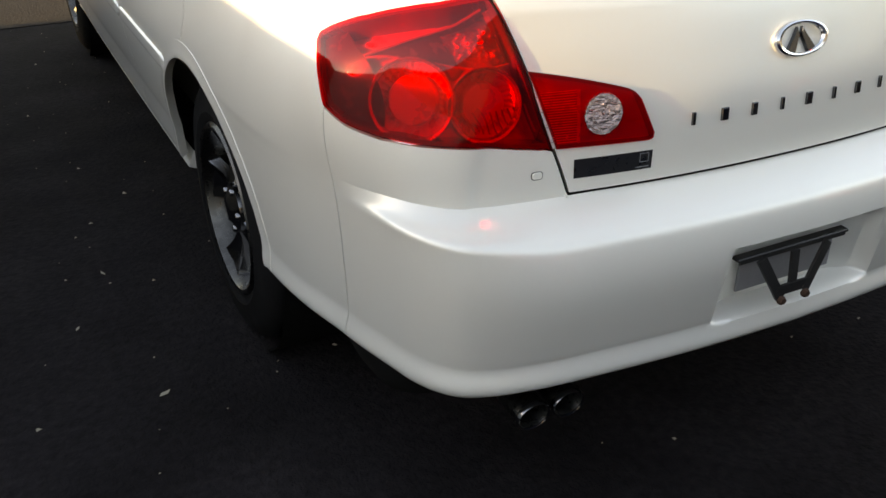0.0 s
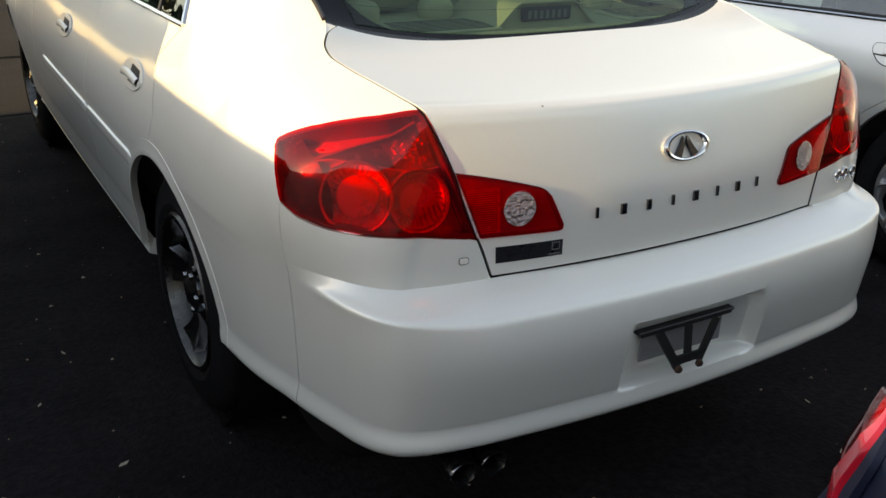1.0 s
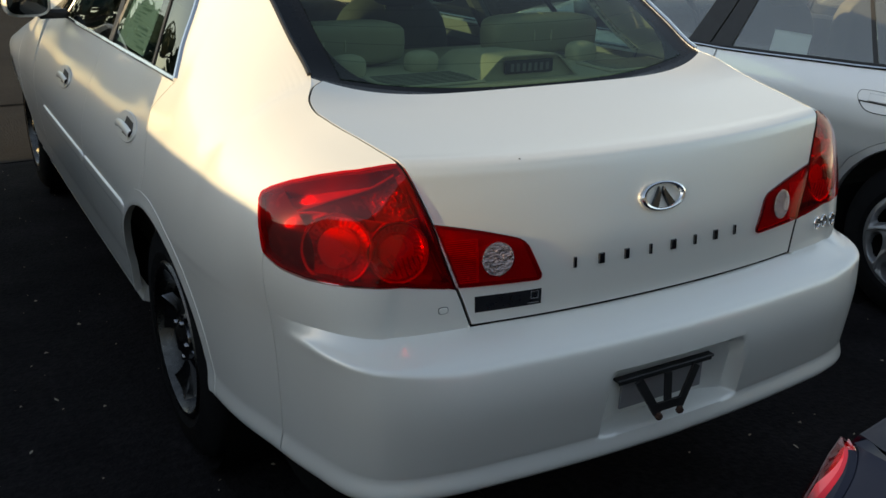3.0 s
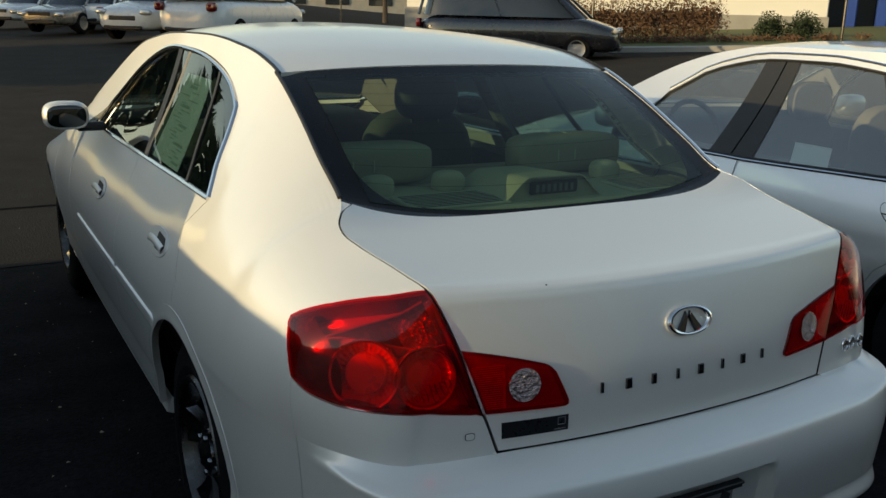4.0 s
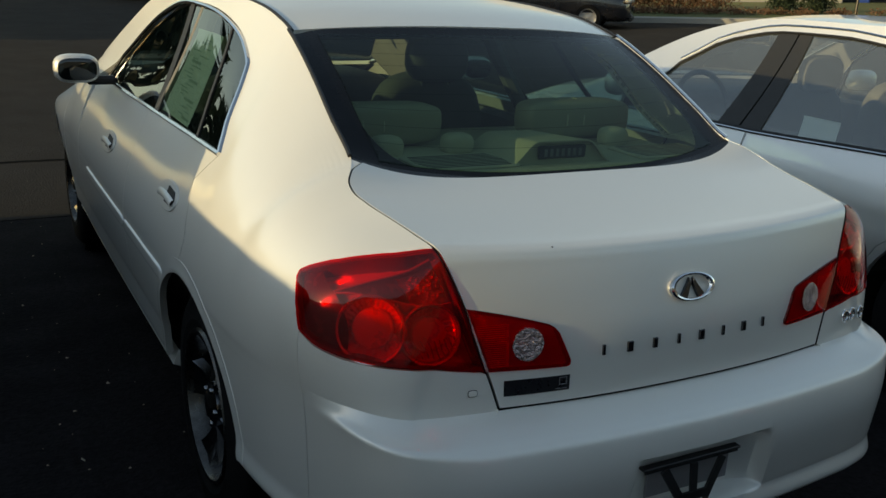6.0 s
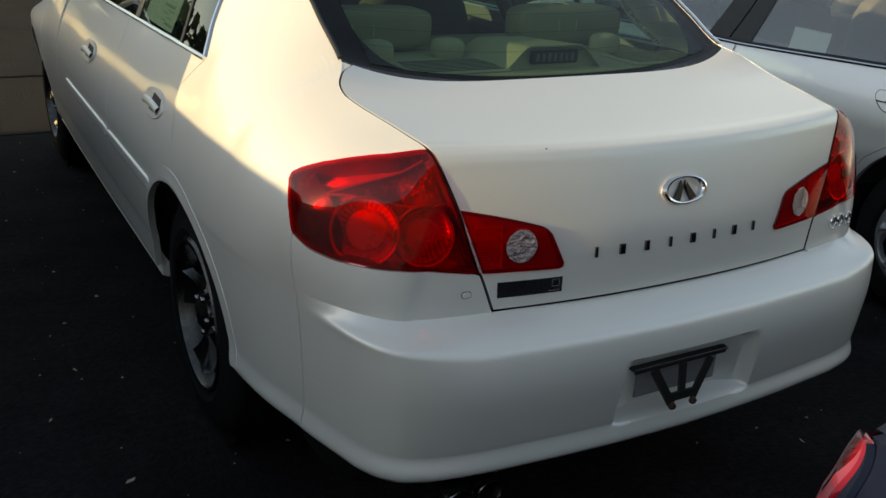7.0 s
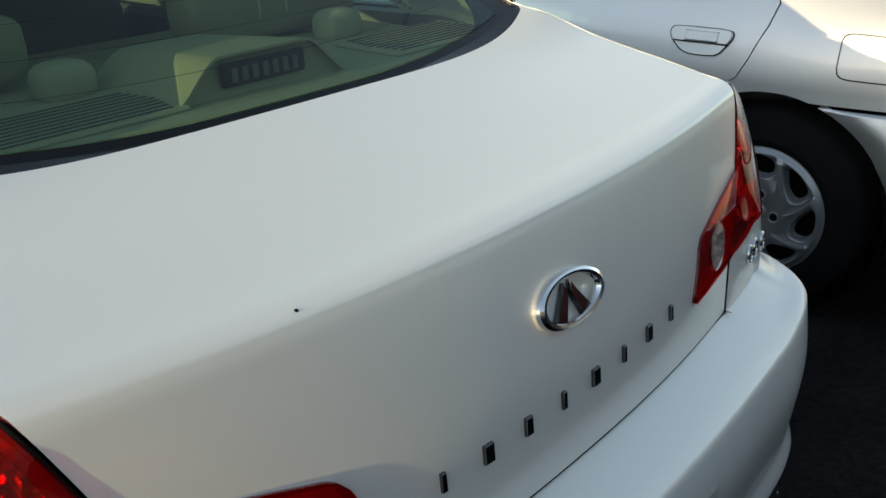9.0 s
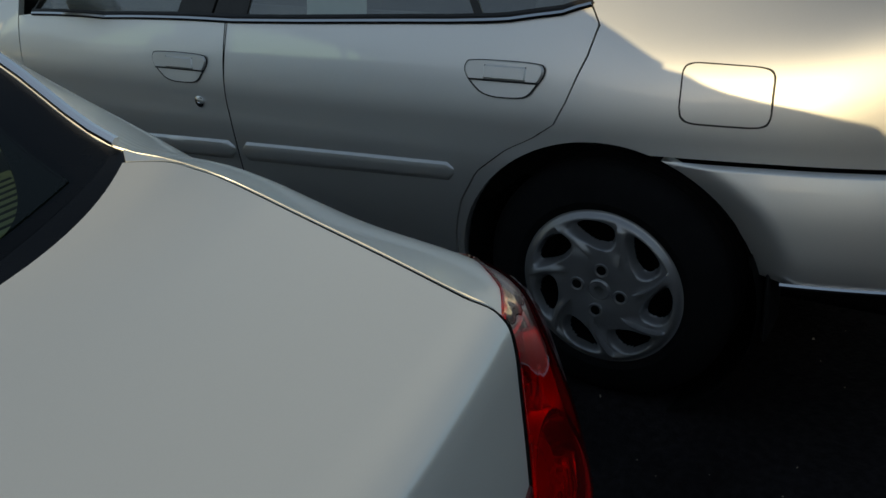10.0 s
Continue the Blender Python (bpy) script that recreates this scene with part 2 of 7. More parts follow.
class Shell:
    """Half of a car's skin, x >= 0: station s runs from the tail's middle round the corner and forwards; g from the sill (0) over the
    bumper's top (1) to the upper rail (2)."""

    def __init__(self, yc, half, n, bow, rows, taper, rail, bend, corner=(0.5, 1.0), side_y=0.0, plan=None, swell=None):
        self.yc, self.half, self.n = yc, half, n
        rows = np.array(rows, float)
        if plan is not None:
            lay = self.drawn(np.array(plan, float), rows, taper, corner)
            self.skin(lay, rail, bend, swell)
            return
        q = np.sin(np.linspace(0, math.pi / 2, 600)) ** (2 / n)
        yr = rows[len(rows) // 2, 0]
        phi = np.linspace(0, math.pi / 2, 600)
        x, y = half * q, yc - (yc - yr) * np.cos(phi) ** (2 / n) + bow * q**2 * (1 - q**6)
        arc = np.concatenate([[0], np.cumsum(np.hypot(np.diff(x), np.diff(y)))])
        self.s1 = arc[-1]
        send = self.s1 + taper[-1][0] - yc
        self.s = np.arange(0, send, 0.0125)
        f = np.interp(self.s, arc, phi)
        q, cs = np.sin(f) ** (2 / n), np.cos(f) ** (2 / n)
        wide = spline(taper)(yc + np.maximum(self.s - self.s1, 0))[:, 0]
        b = smooth(self.s, *corner)
        lay = []
        for yr, zr, inset, zs in rows:
            xx = (half - inset) * q * wide
            yr = yr + (side_y - yr) * b
            yy = yc - (yc - yr) * cs + bow * q**2 * (1 - q**6) + np.maximum(self.s - self.s1, 0)
            lay.append(np.stack([xx, yy, zr + (zs - zr) * b], -1))
        self.skin(np.array(lay), rail, bend, None)

    def drawn(self, plan, rows, taper, corner):
        """The lower rows along a drawn plan line. rows: out and height at the tail, at the rear corner's side and along the doors."""
        chord = np.concatenate([[0], np.cumsum(np.hypot(*np.diff(plan, axis=0).T))])
        line = spline([(c, *p) for c, p in zip(chord, plan)])
        fine = line(np.linspace(0, chord[-1], 1200))
        arc = np.concatenate([[0], np.cumsum(np.hypot(*np.diff(fine, axis=0).T))])
        self.s1 = arc[-1]
        self.s = np.arange(0, self.s1 + taper[-1][0] - plan[-1, 1], 0.0125)
        ahead = np.maximum(self.s - self.s1, 0)
        x, y = np.interp(self.s, arc, fine[:, 0]), np.interp(self.s, arc, fine[:, 1]) + ahead
        x = x * spline(taper)(plan[-1, 1] + ahead)[:, 0]
        tx, ty = np.gradient(x), np.gradient(y)
        ln = np.hypot(tx, ty)
        self.nx, self.ny = ty / ln, -tx / ln
        c = smooth(self.s, 1.15, 1.75)
        lay = []
        for k, (o1, z1, o2, z2, o3, z3) in enumerate(rows):
            late = 0.12 if k > 8 else 0.0
            b = smooth(self.s, corner[0] + late, corner[1] + late)
            out = (o1 + (o2 - o1) * b) * (1 - c) + o3 * c
            z = (z1 + (z2 - z1) * b) * (1 - c) + z3 * c
            lay.append(np.stack([x + self.nx * out, y + self.ny * out, z], -1))
        return np.array(lay)

    def skin(self, lay, rail, bend, swell):
        low = spline([(i / (len(lay) - 1), *l.ravel()) for i, l in enumerate(lay)])
        ga, gb = np.linspace(0, 1, 61), np.linspace(1, 2, 101)
        lowp = np.array([low(g).reshape(-1, 3) for g in ga])
        a, e = lay[-1], spline(rail)(self.s)
        m1, k, d = spline(bend)(self.s).T
        p1 = a + np.stack([0 * m1, 0 * m1, m1], -1)
        if swell is not None:
            o = spline(swell)(self.s)[:, 0]
            p1 = p1 + np.stack([self.nx * o, self.ny * o, 0 * o], -1)
        p2 = e + np.stack([k * (a - e)[:, 0], k * (a - e)[:, 1], -d], -1)
        t = (gb - 1)[1:, None, None]
        up = (1 - t) ** 3 * a + 3 * t * (1 - t) ** 2 * p1 + 3 * t * t * (1 - t) * p2 + t**3 * e
        self.g = np.concatenate([ga, gb[1:]])
        self.p = np.concatenate([lowp, up]).transpose(1, 0, 2)

    def at(self, s, g):
        s, g = np.broadcast_arrays(np.asarray(s, float), np.asarray(g, float))
        side = np.where(s < 0, -1.0, 1.0)
        s = np.clip(np.abs(s), self.s[0], self.s[-1] - 1e-6)
        i = np.clip((s / 0.0125).astype(int), 0, len(self.s) - 2)
        j = np.clip(np.searchsorted(self.g, g, "right") - 1, 0, len(self.g) - 2)
        a = ((s - self.s[i]) / 0.0125)[..., None]
        b = np.clip((g - self.g[j]) / (self.g[j + 1] - self.g[j]), 0, 1)[..., None]
        p = self.p
        q = (1 - a) * ((1 - b) * p[i, j] + b * p[i, j + 1]) + a * ((1 - b) * p[i + 1, j] + b * p[i + 1, j + 1])
        return q * np.stack([side, np.ones_like(side), np.ones_like(side)], -1)

    def find(self, x, y, z):
        """The station and height nearest to a place."""
        d = ((self.p - np.array([abs(x), y, z])) ** 2).sum(-1)
        i, j = np.unravel_index(np.argmin(d), d.shape)
        ss = np.linspace(self.s[max(i - 1, 0)], self.s[min(i + 1, len(self.s) - 1)], 21)
        gg = np.linspace(self.g[max(j - 1, 0)], self.g[min(j + 1, len(self.g) - 1)], 21)
        q = self.at(ss[:, None], gg[None, :])
        d = ((q - np.array([abs(x), y, z])) ** 2).sum(-1)
        i, j = np.unravel_index(np.argmin(d), d.shape)
        return ss[i], gg[j]

    def edge(self, pts):
        return np.array([self.find(*p) for p in pts])

    def normal(self, s, g):
        d = 0.01
        u = self.at(s + d, g) - self.at(s - d, g)
        v = self.at(s, np.minimum(g + d, 2)) - self.at(s, np.maximum(g - d, 0))
        n = np.cross(u, v)
        n /= np.linalg.norm(n, axis=-1, keepdims=True) + 1e-12
        flip = np.sign(np.sum(n * (self.at(s, g) - np.array([0, self.yc + 0.6, 0.5])), -1))
        return n * np.where(flip == 0, 1, flip)[..., None]

    def off(self, s, g, d):
        return self.at(s, g) + d * self.normal(s, g)

    def rows(self, gs, left, right, m, sign=1):
        t = np.linspace(0, 1, m)
        gs = np.asarray(gs, float)
        l, r = left(gs), right(gs)
        return sign * (l[:, None] + (r - l)[:, None] * t), np.repeat(gs[:, None], m, 1)

    def coons(self, bottom, top, left, right, n, m, sign=1):
        """(s, g) inside four edges, each a list of (s, g); bottom and top run from left to right, left and right upwards."""
        def along(e, k):
            e = np.array(e, float)
            d = np.concatenate([[0], np.cumsum(np.linalg.norm(np.diff(e, axis=0) * [1, 0.4], axis=1))])
            d = d / (d[-1] or 1)
            t = np.linspace(0, 1, k)
            return np.stack([np.interp(t, d, e[:, 0]), np.interp(t, d, e[:, 1])], -1)
        b, t_, l, r = along(bottom, m), along(top, m), along(left, n), along(right, n)
        u, v = np.linspace(0, 1, m)[None, :, None], np.linspace(0, 1, n)[:, None, None]
        q = (1 - v) * b[None] + v * t_[None] + (1 - u) * l[:, None] + u * r[:, None] - ((1 - u) * (1 - v) * b[0] + u * (1 - v) * b[-1] + (1 - u) * v * t_[0] + u * v * t_[-1])
        return sign * q[..., 0], q[..., 1]

    def stance(self, s, g, lift=0.0):
        """A pose on the skin: z outwards, x level along the skin towards the car's nose on its left side, y up."""
        p, n = Vector(self.at(s, g)), Vector(self.normal(np.float64(s), np.float64(g)))
        up = Vector((0, 0, 1))
        y = (up - n * n.dot(up)).normalized()
        x = y.cross(n)
        m = Matrix((x, y, n)).transposed().to_4x4()
        m.translation = p + n * lift
        return m


def crowned(centre, edge, ts, us, power=2.0):
    """A surface from a middle line to its mirrored edge lines."""
    c, e = np.array([centre(t) for t in ts])[:, None], np.array([edge(t) for t in ts])[:, None]
    u = np.array(us)[None, :, None]
    w = np.concatenate([u, np.abs(u) ** power, np.abs(u) ** power], -1)
    c0 = np.concatenate([0 * c[..., :1], c[..., -2:]], -1)
    return c0 + (e - c0) * w


# ---- wheels ----
def wheel(parent, x, y, z, r_tyre, r_rim, width, side, style):
    """A wheel under a car: tyre, rim, spokes or cover, nuts, brake disc. side: -1 faces left."""
    m = Matrix.Translation((x, y, z)) @ Matrix.Rotation(math.pi / 2 * side, 4, "Y")
    w = new("wheel")
    w.parent = parent
    w.matrix_local = m
    h = width / 2
    prof = [(r_rim - 0.012, -h + 0.02), (r_rim + 0.004, -h + 0.004), (r_rim + 0.03, -h - 0.004), (r_tyre - 0.035, -h + 0.002), (r_tyre - 0.008, -h + 0.02), (r_tyre, -h + 0.035)]
    for k in range(4):
        c = -h + 0.05 + k * (width - 0.1) / 3
        prof += [(r_tyre, c - 0.006), (r_tyre - 0.008, c - 0.005), (r_tyre - 0.008, c + 0.005), (r_tyre, c + 0.006)]
    prof += [(r_tyre, h - 0.035), (r_tyre - 0.008, h - 0.02), (r_tyre - 0.035, h - 0.002), (r_rim + 0.03, h + 0.004), (r_rim + 0.026, h + 0.0055), (r_rim + 0.022, h + 0.004), (r_rim + 0.004, h - 0.004), (r_rim - 0.012, h - 0.02)]
    Geo().lathe(prof, 72).done("tyre", RUBBER, w)
    Geo().lathe([(r_rim + 0.002, h - 0.004), (r_rim - 0.004, h + 0.004), (r_rim - 0.012, h + 0.002), (r_rim - 0.02, h - 0.02), (r_rim - 0.03, h - 0.07), (r_rim - 0.035, -h + 0.03), (r_rim, -h + 0.01)], 72).done("rim", STEEL if style == "alloy" else DARK, w)
    Geo().lathe([(0.02, h - 0.085), (0.15, h - 0.085), (0.15, h - 0.105), (0.02, h - 0.105)], 48).done("brake_disc", STEEL if style == "alloy" else DARK, w)
    Geo().lathe([(0.0, h - 0.11), (r_rim - 0.03, h - 0.11)], 40).done("wheel_back", DARK, w)
    if style == "alloy":
        for k in range(5):
            g = Geo()
            ts, us = np.linspace(0, 1, 12), np.linspace(-1, 1, 11)
            p = np.zeros((12, 11, 3))
            for i, t in enumerate(ts):
                rr = 0.045 + t * (r_rim - 0.058)
                wid = 0.030 + 0.020 * t + 0.022 * t**4
                zz = h - 0.018 - 0.022 * math.sin(math.pi * t) + 0.014 * t
                for j, u in enumerate(us):
                    ridge = -0.012 * (1 - abs(u) ** 1.5) - 0.028 * max(0, abs(u) - 0.8) / 0.2
                    p[i, j] = (rr, wid * u, zz + ridge)
            p = np.array([Matrix.Rotation(2 * math.pi * k / 5 + 0.3, 4, "Z") @ Vector(q) for q in p.reshape(-1, 3)]).reshape(p.shape)
            g.panel(p, 0.03, centre=(0, 0, -1))
            g.done("spoke", ALLOY, w)
        Geo().lathe([(0, h - 0.002), (0.028, h - 0.003), (0.034, h - 0.008), (0.062, h - 0.02), (0.068, h - 0.05)], 40).done("hub_cap", ALLOY, w)
        for k in range(5):
            a = 2 * math.pi * (k + 0.5) / 5 + 0.3
            Geo().lathe([(0, 0.012), (0.007, 0.012), (0.010, 0.008), (0.010, -0.02)], 12, Matrix.Translation((0.052 * math.cos(a), 0.052 * math.sin(a), h - 0.022))).done("wheel_nut", ALLOY, w)
    else:
        nr, nth = (90, 364) if side < 0 else (40, 196)
        r = np.linspace(0.0, r_rim + 0.006, nr)[:, None] + np.zeros((1, nth))
        t = np.linspace(0, 2 * math.pi, nth, endpoint=False)[None, :] + np.zeros((nr, 1))
        f = r / r_rim
        ph = ((t - 0.07 - 0.75 * (f - 0.74)) * 7 / (2 * math.pi) + 0.5) % 1.0 - 0.5
        rad = (f - 0.735) / 0.175
        d = (np.abs(ph / (0.37 + 0.07 * rad)) ** 2.6 + np.abs(rad) ** 2.6) ** (1 / 2.6)
        hole = 1 - smooth(d, 0.74, 1.10)
        ang = smooth(ph, 0.10, 0.48) - smooth(-ph, 0.10, 0.48)
        blade = 0.009 * ang * smooth(f, 0.40, 0.6) * (1 - smooth(f, 0.86, 0.95))
        hollow = 0.006 * np.exp(-(((ph - 0.33) / 0.10) ** 2)) * smooth(f, 0.45, 0.6) * (1 - smooth(f, 0.84, 0.94))
        dish = h + 0.006 + 0.010 * smooth(f, 0.0, 0.35) * (1 - 0.4 * f) - 0.012 * smooth(f, 0.93, 1.02) - 0.006 * (1 - smooth(f, 0.10, 0.16))
        p = np.stack([r * np.cos(t), r * np.sin(t), dish + blade - hollow - 0.030 * hole], -1)
        core = d[:-1] < 0.80
        Geo().grid(p, wrap=True, skip=core).done("wheel_cover", HUBCAP, w, "silver plastic wheel cover with seven swirling spokes")
        Geo().lathe([(0.012, h + 0.013), (0.024, h + 0.014), (0.027, h + 0.012), (0.029, h + 0.006)], 32).done("centre_cap", HUBCAP, w)
        for k in range(4):
            a = math.pi / 2 * k - 0.14
            Geo().lathe([(0, 0.003), (0.009, 0.003), (0.012, 0.010), (0.017, 0.012), (0.021, 0.0)], 20, Matrix.Translation((0.056 * math.cos(a), 0.056 * math.sin(a), h + 0.006))).done("wheel_nut", HUBCAP, w)
            # the hole's shade is a dark disc laid over the cover
            Geo().lathe([(0, 0.0098), (0.0125, 0.0100)], 20, Matrix.Translation((0.056 * math.cos(a), 0.056 * math.sin(a), h + 0.006))).done("nut_hole", DARK, w, "dark disc for the shade in the hole over a wheel nut")
    return w


# ---- the white saloon ----
WB_REAR, WB_FRONT, AXLE_Z, ARCH = 1.045, 3.895, 0.335, 0.390
white_car = thing("white_sedan", "pearl white four-door sedan parked on the asphalt, no number plate", "car")
body = Shell(
    1.03, 0.872, 5.0, 0.10,
    [(-0.100, 0.372, -0.060, 0.362, -0.095, 0.318), (0.000, 0.374, -0.012, 0.364, -0.062, 0.330), (0.022, 0.381, 0.000, 0.370, -0.040, 0.346), (0.030, 0.396, 0.005, 0.386, -0.034, 0.400),
     (0.019, 0.427, -0.001, 0.420, -0.030, 0.440), (0.022, 0.450, 0.000, 0.450, -0.022, 0.475), (0.034, 0.560, 0.007, 0.570, -0.004, 0.595), (0.022, 0.632, 0.013, 0.645, 0.0, 0.672),
     (0.004, 0.655, 0.016, 0.672, 0.0, 0.685), (-0.030, 0.672, 0.018, 0.690, 0.0, 0.697), (-0.076, 0.690, 0.021, 0.708, 0.0, 0.712)],
    [(1.03, 1.0), (3.3, 1.0), (4.0, 0.985), (4.35, 0.92), (4.55, 0.80), (4.66, 0.62)],
    [(0.0, 0.40, 0.10, 0.692), (0.46, 0.458, 0.115, 0.693), (0.52, 0.478, 0.125, 0.755), (0.60, 0.505, 0.138, 0.825), (0.70, 0.529, 0.152, 0.902), (0.78, 0.549, 0.168, 0.955), (0.84, 0.566, 0.182, 0.992), (0.88, 0.577, 0.198, 1.014),
     (0.94, 0.5862, 0.253, 1.0242), (1.00, 0.596, 0.31, 1.033), (1.14, 0.617, 0.44, 1.051), (1.18, 0.622, 0.484, 1.059), (1.22, 0.615, 0.530, 1.075), (1.26, 0.590, 0.572, 1.096), (1.28, 0.577, 0.602, 1.103), (1.36, 0.568, 0.75, 1.178), (1.44, 0.558, 0.90, 1.257), (1.52, 0.549, 1.05, 1.325), (1.58, 0.545, 1.124, 1.352),
     (1.68, 0.545, 1.25, 1.383), (1.90, 0.548, 1.50, 1.412), (2.40, 0.552, 2.0, 1.422), (2.90, 0.557, 2.5, 1.395), (3.20, 0.575, 2.8, 1.345), (3.50, 0.63, 3.12, 1.21), (3.80, 0.70, 3.40, 1.05), (4.20, 0.68, 3.75, 0.93), (4.70, 0.60, 4.2, 0.85), (5.2, 0.45, 4.62, 0.72)],
    [(0.0, 0.01, 0.5, 0.01), (0.46, 0.01, 0.5, 0.01), (0.60, 0.06, 0.50, 0.02), (0.74, 0.12, 0.48, 0.03), (0.90, 0.23, 0.60, 0.035), (1.10, 0.245, 0.52, 0.045), (1.28, 0.255, 0.54, 0.06), (1.45, 0.25, 0.60, 0.195), (1.60, 0.24, 0.57, 0.295), (1.85, 0.22, 0.50, 0.365), (2.4, 0.21, 0.46, 0.38), (3.2, 0.21, 0.46, 0.32), (3.8, 0.15, 0.4, 0.06), (5.2, 0.06, 0.4, 0.02)],
    (0.50, 0.82), 0.060,
    plan=[(0, 0.012), (0.2, 0.018), (0.4, 0.033), (0.55, 0.050), (0.62, 0.064), (0.667, 0.084), (0.698, 0.116), (0.721, 0.158), (0.740, 0.22), (0.762, 0.30), (0.780, 0.38), (0.804, 0.48), (0.822, 0.60), (0.838, 0.75), (0.853, 0.90), (0.864, 1.05), (0.870, 1.25), (0.872, 1.45)],
    swell=[(0, 0), (0.6, 0), (0.74, 0.0), (0.84, 0.02), (0.95, 0.055), (1.08, 0.030), (1.25, 0.010), (1.7, 0), (5, 0)],
)


def dense(pts, k=7):
    pts = np.array(pts, float)
    return [tuple(a + (b - a) * t) for a, b in zip(pts[:-1], pts[1:]) for t in np.linspace(0, 1, k, endpoint=False)] + [tuple(pts[-1])]


def arch_points(shell, cy, cz, r, a0, a1, n=14):
    return [(shell.half, cy + r * math.cos(a), cz + r * math.sin(a)) for a in np.linspace(a0, a1, n)]


def low_g(shell, z, s=2.2):
    k = np.searchsorted(shell.g, 1.0)
    col = shell.at(np.full(k, s), shell.g[:k])[:, 2]
    return float(np.interp(z, col, shell.g[:k]))


SEAM = [(0.766, 0.343, 0.364), (0.770, 0.335, 0.42), (0.770, 0.330, 0.60), (0.766, 0.331, 0.708)]
LAMP_BL, LAMP_TL, LAMP_TI = (0.800, 0.315, 0.839), (0.782, 0.378, 0.925), (0.577, 0.198, 1.014)
DOOR_CUT = [(0.868, 1.115, 0.7195), (0.867, 1.100, 0.740), (0.861, 1.066, 0.765), (0.849, 1.045, 0.824), (0.819, 1.092, 0.888), (0.783, 1.143, 0.942)]
DLO = np.array([(0.746, 1.045, 1.032), (0.719, 1.086, 1.063), (0.695, 1.123, 1.092), (0.635, 1.191, 1.185), (0.606, 1.232, 1.238), (0.587, 1.321, 1.284), (0.575, 1.476, 1.331), (0.572, 1.676, 1.365), (0.570, 1.938, 1.380), (0.574, 2.3, 1.362), (0.63, 2.6, 1.27), (0.70, 2.8, 1.12)])
dlo_run = np.concatenate([[0], np.cumsum(np.linalg.norm(np.diff(DLO, axis=0), axis=1))])
dlo_line = spline([(d, *p) for d, p in zip(dlo_run, DLO)])
DLO_REAR = [tuple(q) for q in dlo_line(np.linspace(0, dlo_run[4], 14))]
DLO_TOP = [tuple(q) for q in dlo_line(np.linspace(dlo_run[4] + 0.02, dlo_run[-1], 40))]
BELT = [(0.746, 1.045, 1.032), (0.740, 1.25, 1.026), (0.740, 1.5, 1.022), (0.747, 1.9, 1.02), (0.76, 2.4, 1.02), (0.765, 2.85, 1.02)]
back_arch = arch_points(body, WB_REAR, AXLE_Z, ARCH, math.radians(188), math.radians(90))
front_of_arch = arch_points(body, WB_REAR, AXLE_Z, ARCH, math.radians(-6), math.radians(80))
seam = body.edge(SEAM)
lamp_low_edge = np.array([(0.535, 2.0), *body.edge(dense([(0.484, 0.128, 0.771), (0.575, 0.125, 0.789), (0.655, 0.137, 0.799), (0.706, 0.178, 0.801), (0.745, 0.229, 0.805), (0.781, 0.272, 0.818), LAMP_BL]))[2:]])
lamp_out_edge = body.edge(dense([LAMP_BL, (0.799, 0.332, 0.871), (0.792, 0.355, 0.902), LAMP_TL]))
lamp_top_edge = np.array([(0.878, 2.0), *body.edge(dense([LAMP_TI, (0.636, 0.229, 1.003), (0.720, 0.305, 0.976), (0.762, 0.363, 0.949), (0.774, 0.382, 0.936), LAMP_TL]))[1:]])
q_left_pts = np.array([*seam, *lamp_out_edge, *lamp_top_edge[::-1]])
q_left = lambda g: np.interp(g, q_left_pts[:, 1], q_left_pts[:, 0])
cut = body.edge(DOOR_CUT)
dlo_rear, dlo_top, belt_knots, belt = body.edge(DLO_REAR), body.edge(DLO_TOP), body.edge(BELT), body.edge(dense(BELT))
qr = np.array([*body.edge(back_arch), *cut, dlo_rear[0]])
qr = qr[np.argsort(qr[:, 1], kind="stable")]
q_right = lambda g: np.interp(g, qr[:, 1], qr[:, 0])
belt_g = lambda s: np.interp(s, belt[:, 0], belt[:, 1])
top_g = lambda s: np.interp(s, dlo_top[:, 0], dlo_top[:, 1])
GAP = 0.0014
SPLIT_S, DOOR_FRONT_S = body.find(0.87, 1.86, 0.7)[0], body.find(0.87, 2.98, 0.7)[0]

# rear bumper, with the lower corners under the lamps and the recess for a plate
g = Geo()
gs = np.linspace(0, 1, 66)
hs = np.interp(gs, seam[:, 1], seam[:, 0]) - GAP
S = hs[:, None] * np.linspace(-1, 1, 181)[None, :]
P = body.at(S, gs[:, None])
wide_at = 0.196 - 0.06 * (P[..., 2] - 0.43)
dent = (1 - smooth(np.abs(P[..., 0]), wide_at - 0.012, wide_at + 0.006)) * smooth(P[..., 2], 0.424, 0.436) * (1 - smooth(P[..., 2], 0.566, 0.580))
P[..., 1] += dent * (0.052 - 0.02 * smooth(np.abs(P[..., 0]), 0.12, 0.19))
g.panel(P, 0.02)
bot = [(0.463, 1.99), (0.468, 1.0), (seam[-1, 0] - GAP, 1.0)]
under_lamp = [(0.535, 1.985), *[(a, b - 0.012) for a, b in lamp_low_edge[1:]]]
for sg in (-1, 1):
    S, G = body.coons(bot, under_lamp, [(0.463, 1.99), (0.535, 1.985)], [(seam[-1, 0] - GAP, 1.0), tuple(under_lamp[-1])], 24, 40, sg)
    g.panel(body.at(S, G), 0.01)
for sg in (-1, 1):
    gs = np.linspace(0.90, 1.10, 12)
    S, G = body.rows(gs, lambda v: 0 * v + seam[-1, 0] - 0.03, lambda v: 0 * v + seam[-1, 0] + 0.03, 10, sg)
    g.panel(body.off(S, G, -0.003), 0.004)
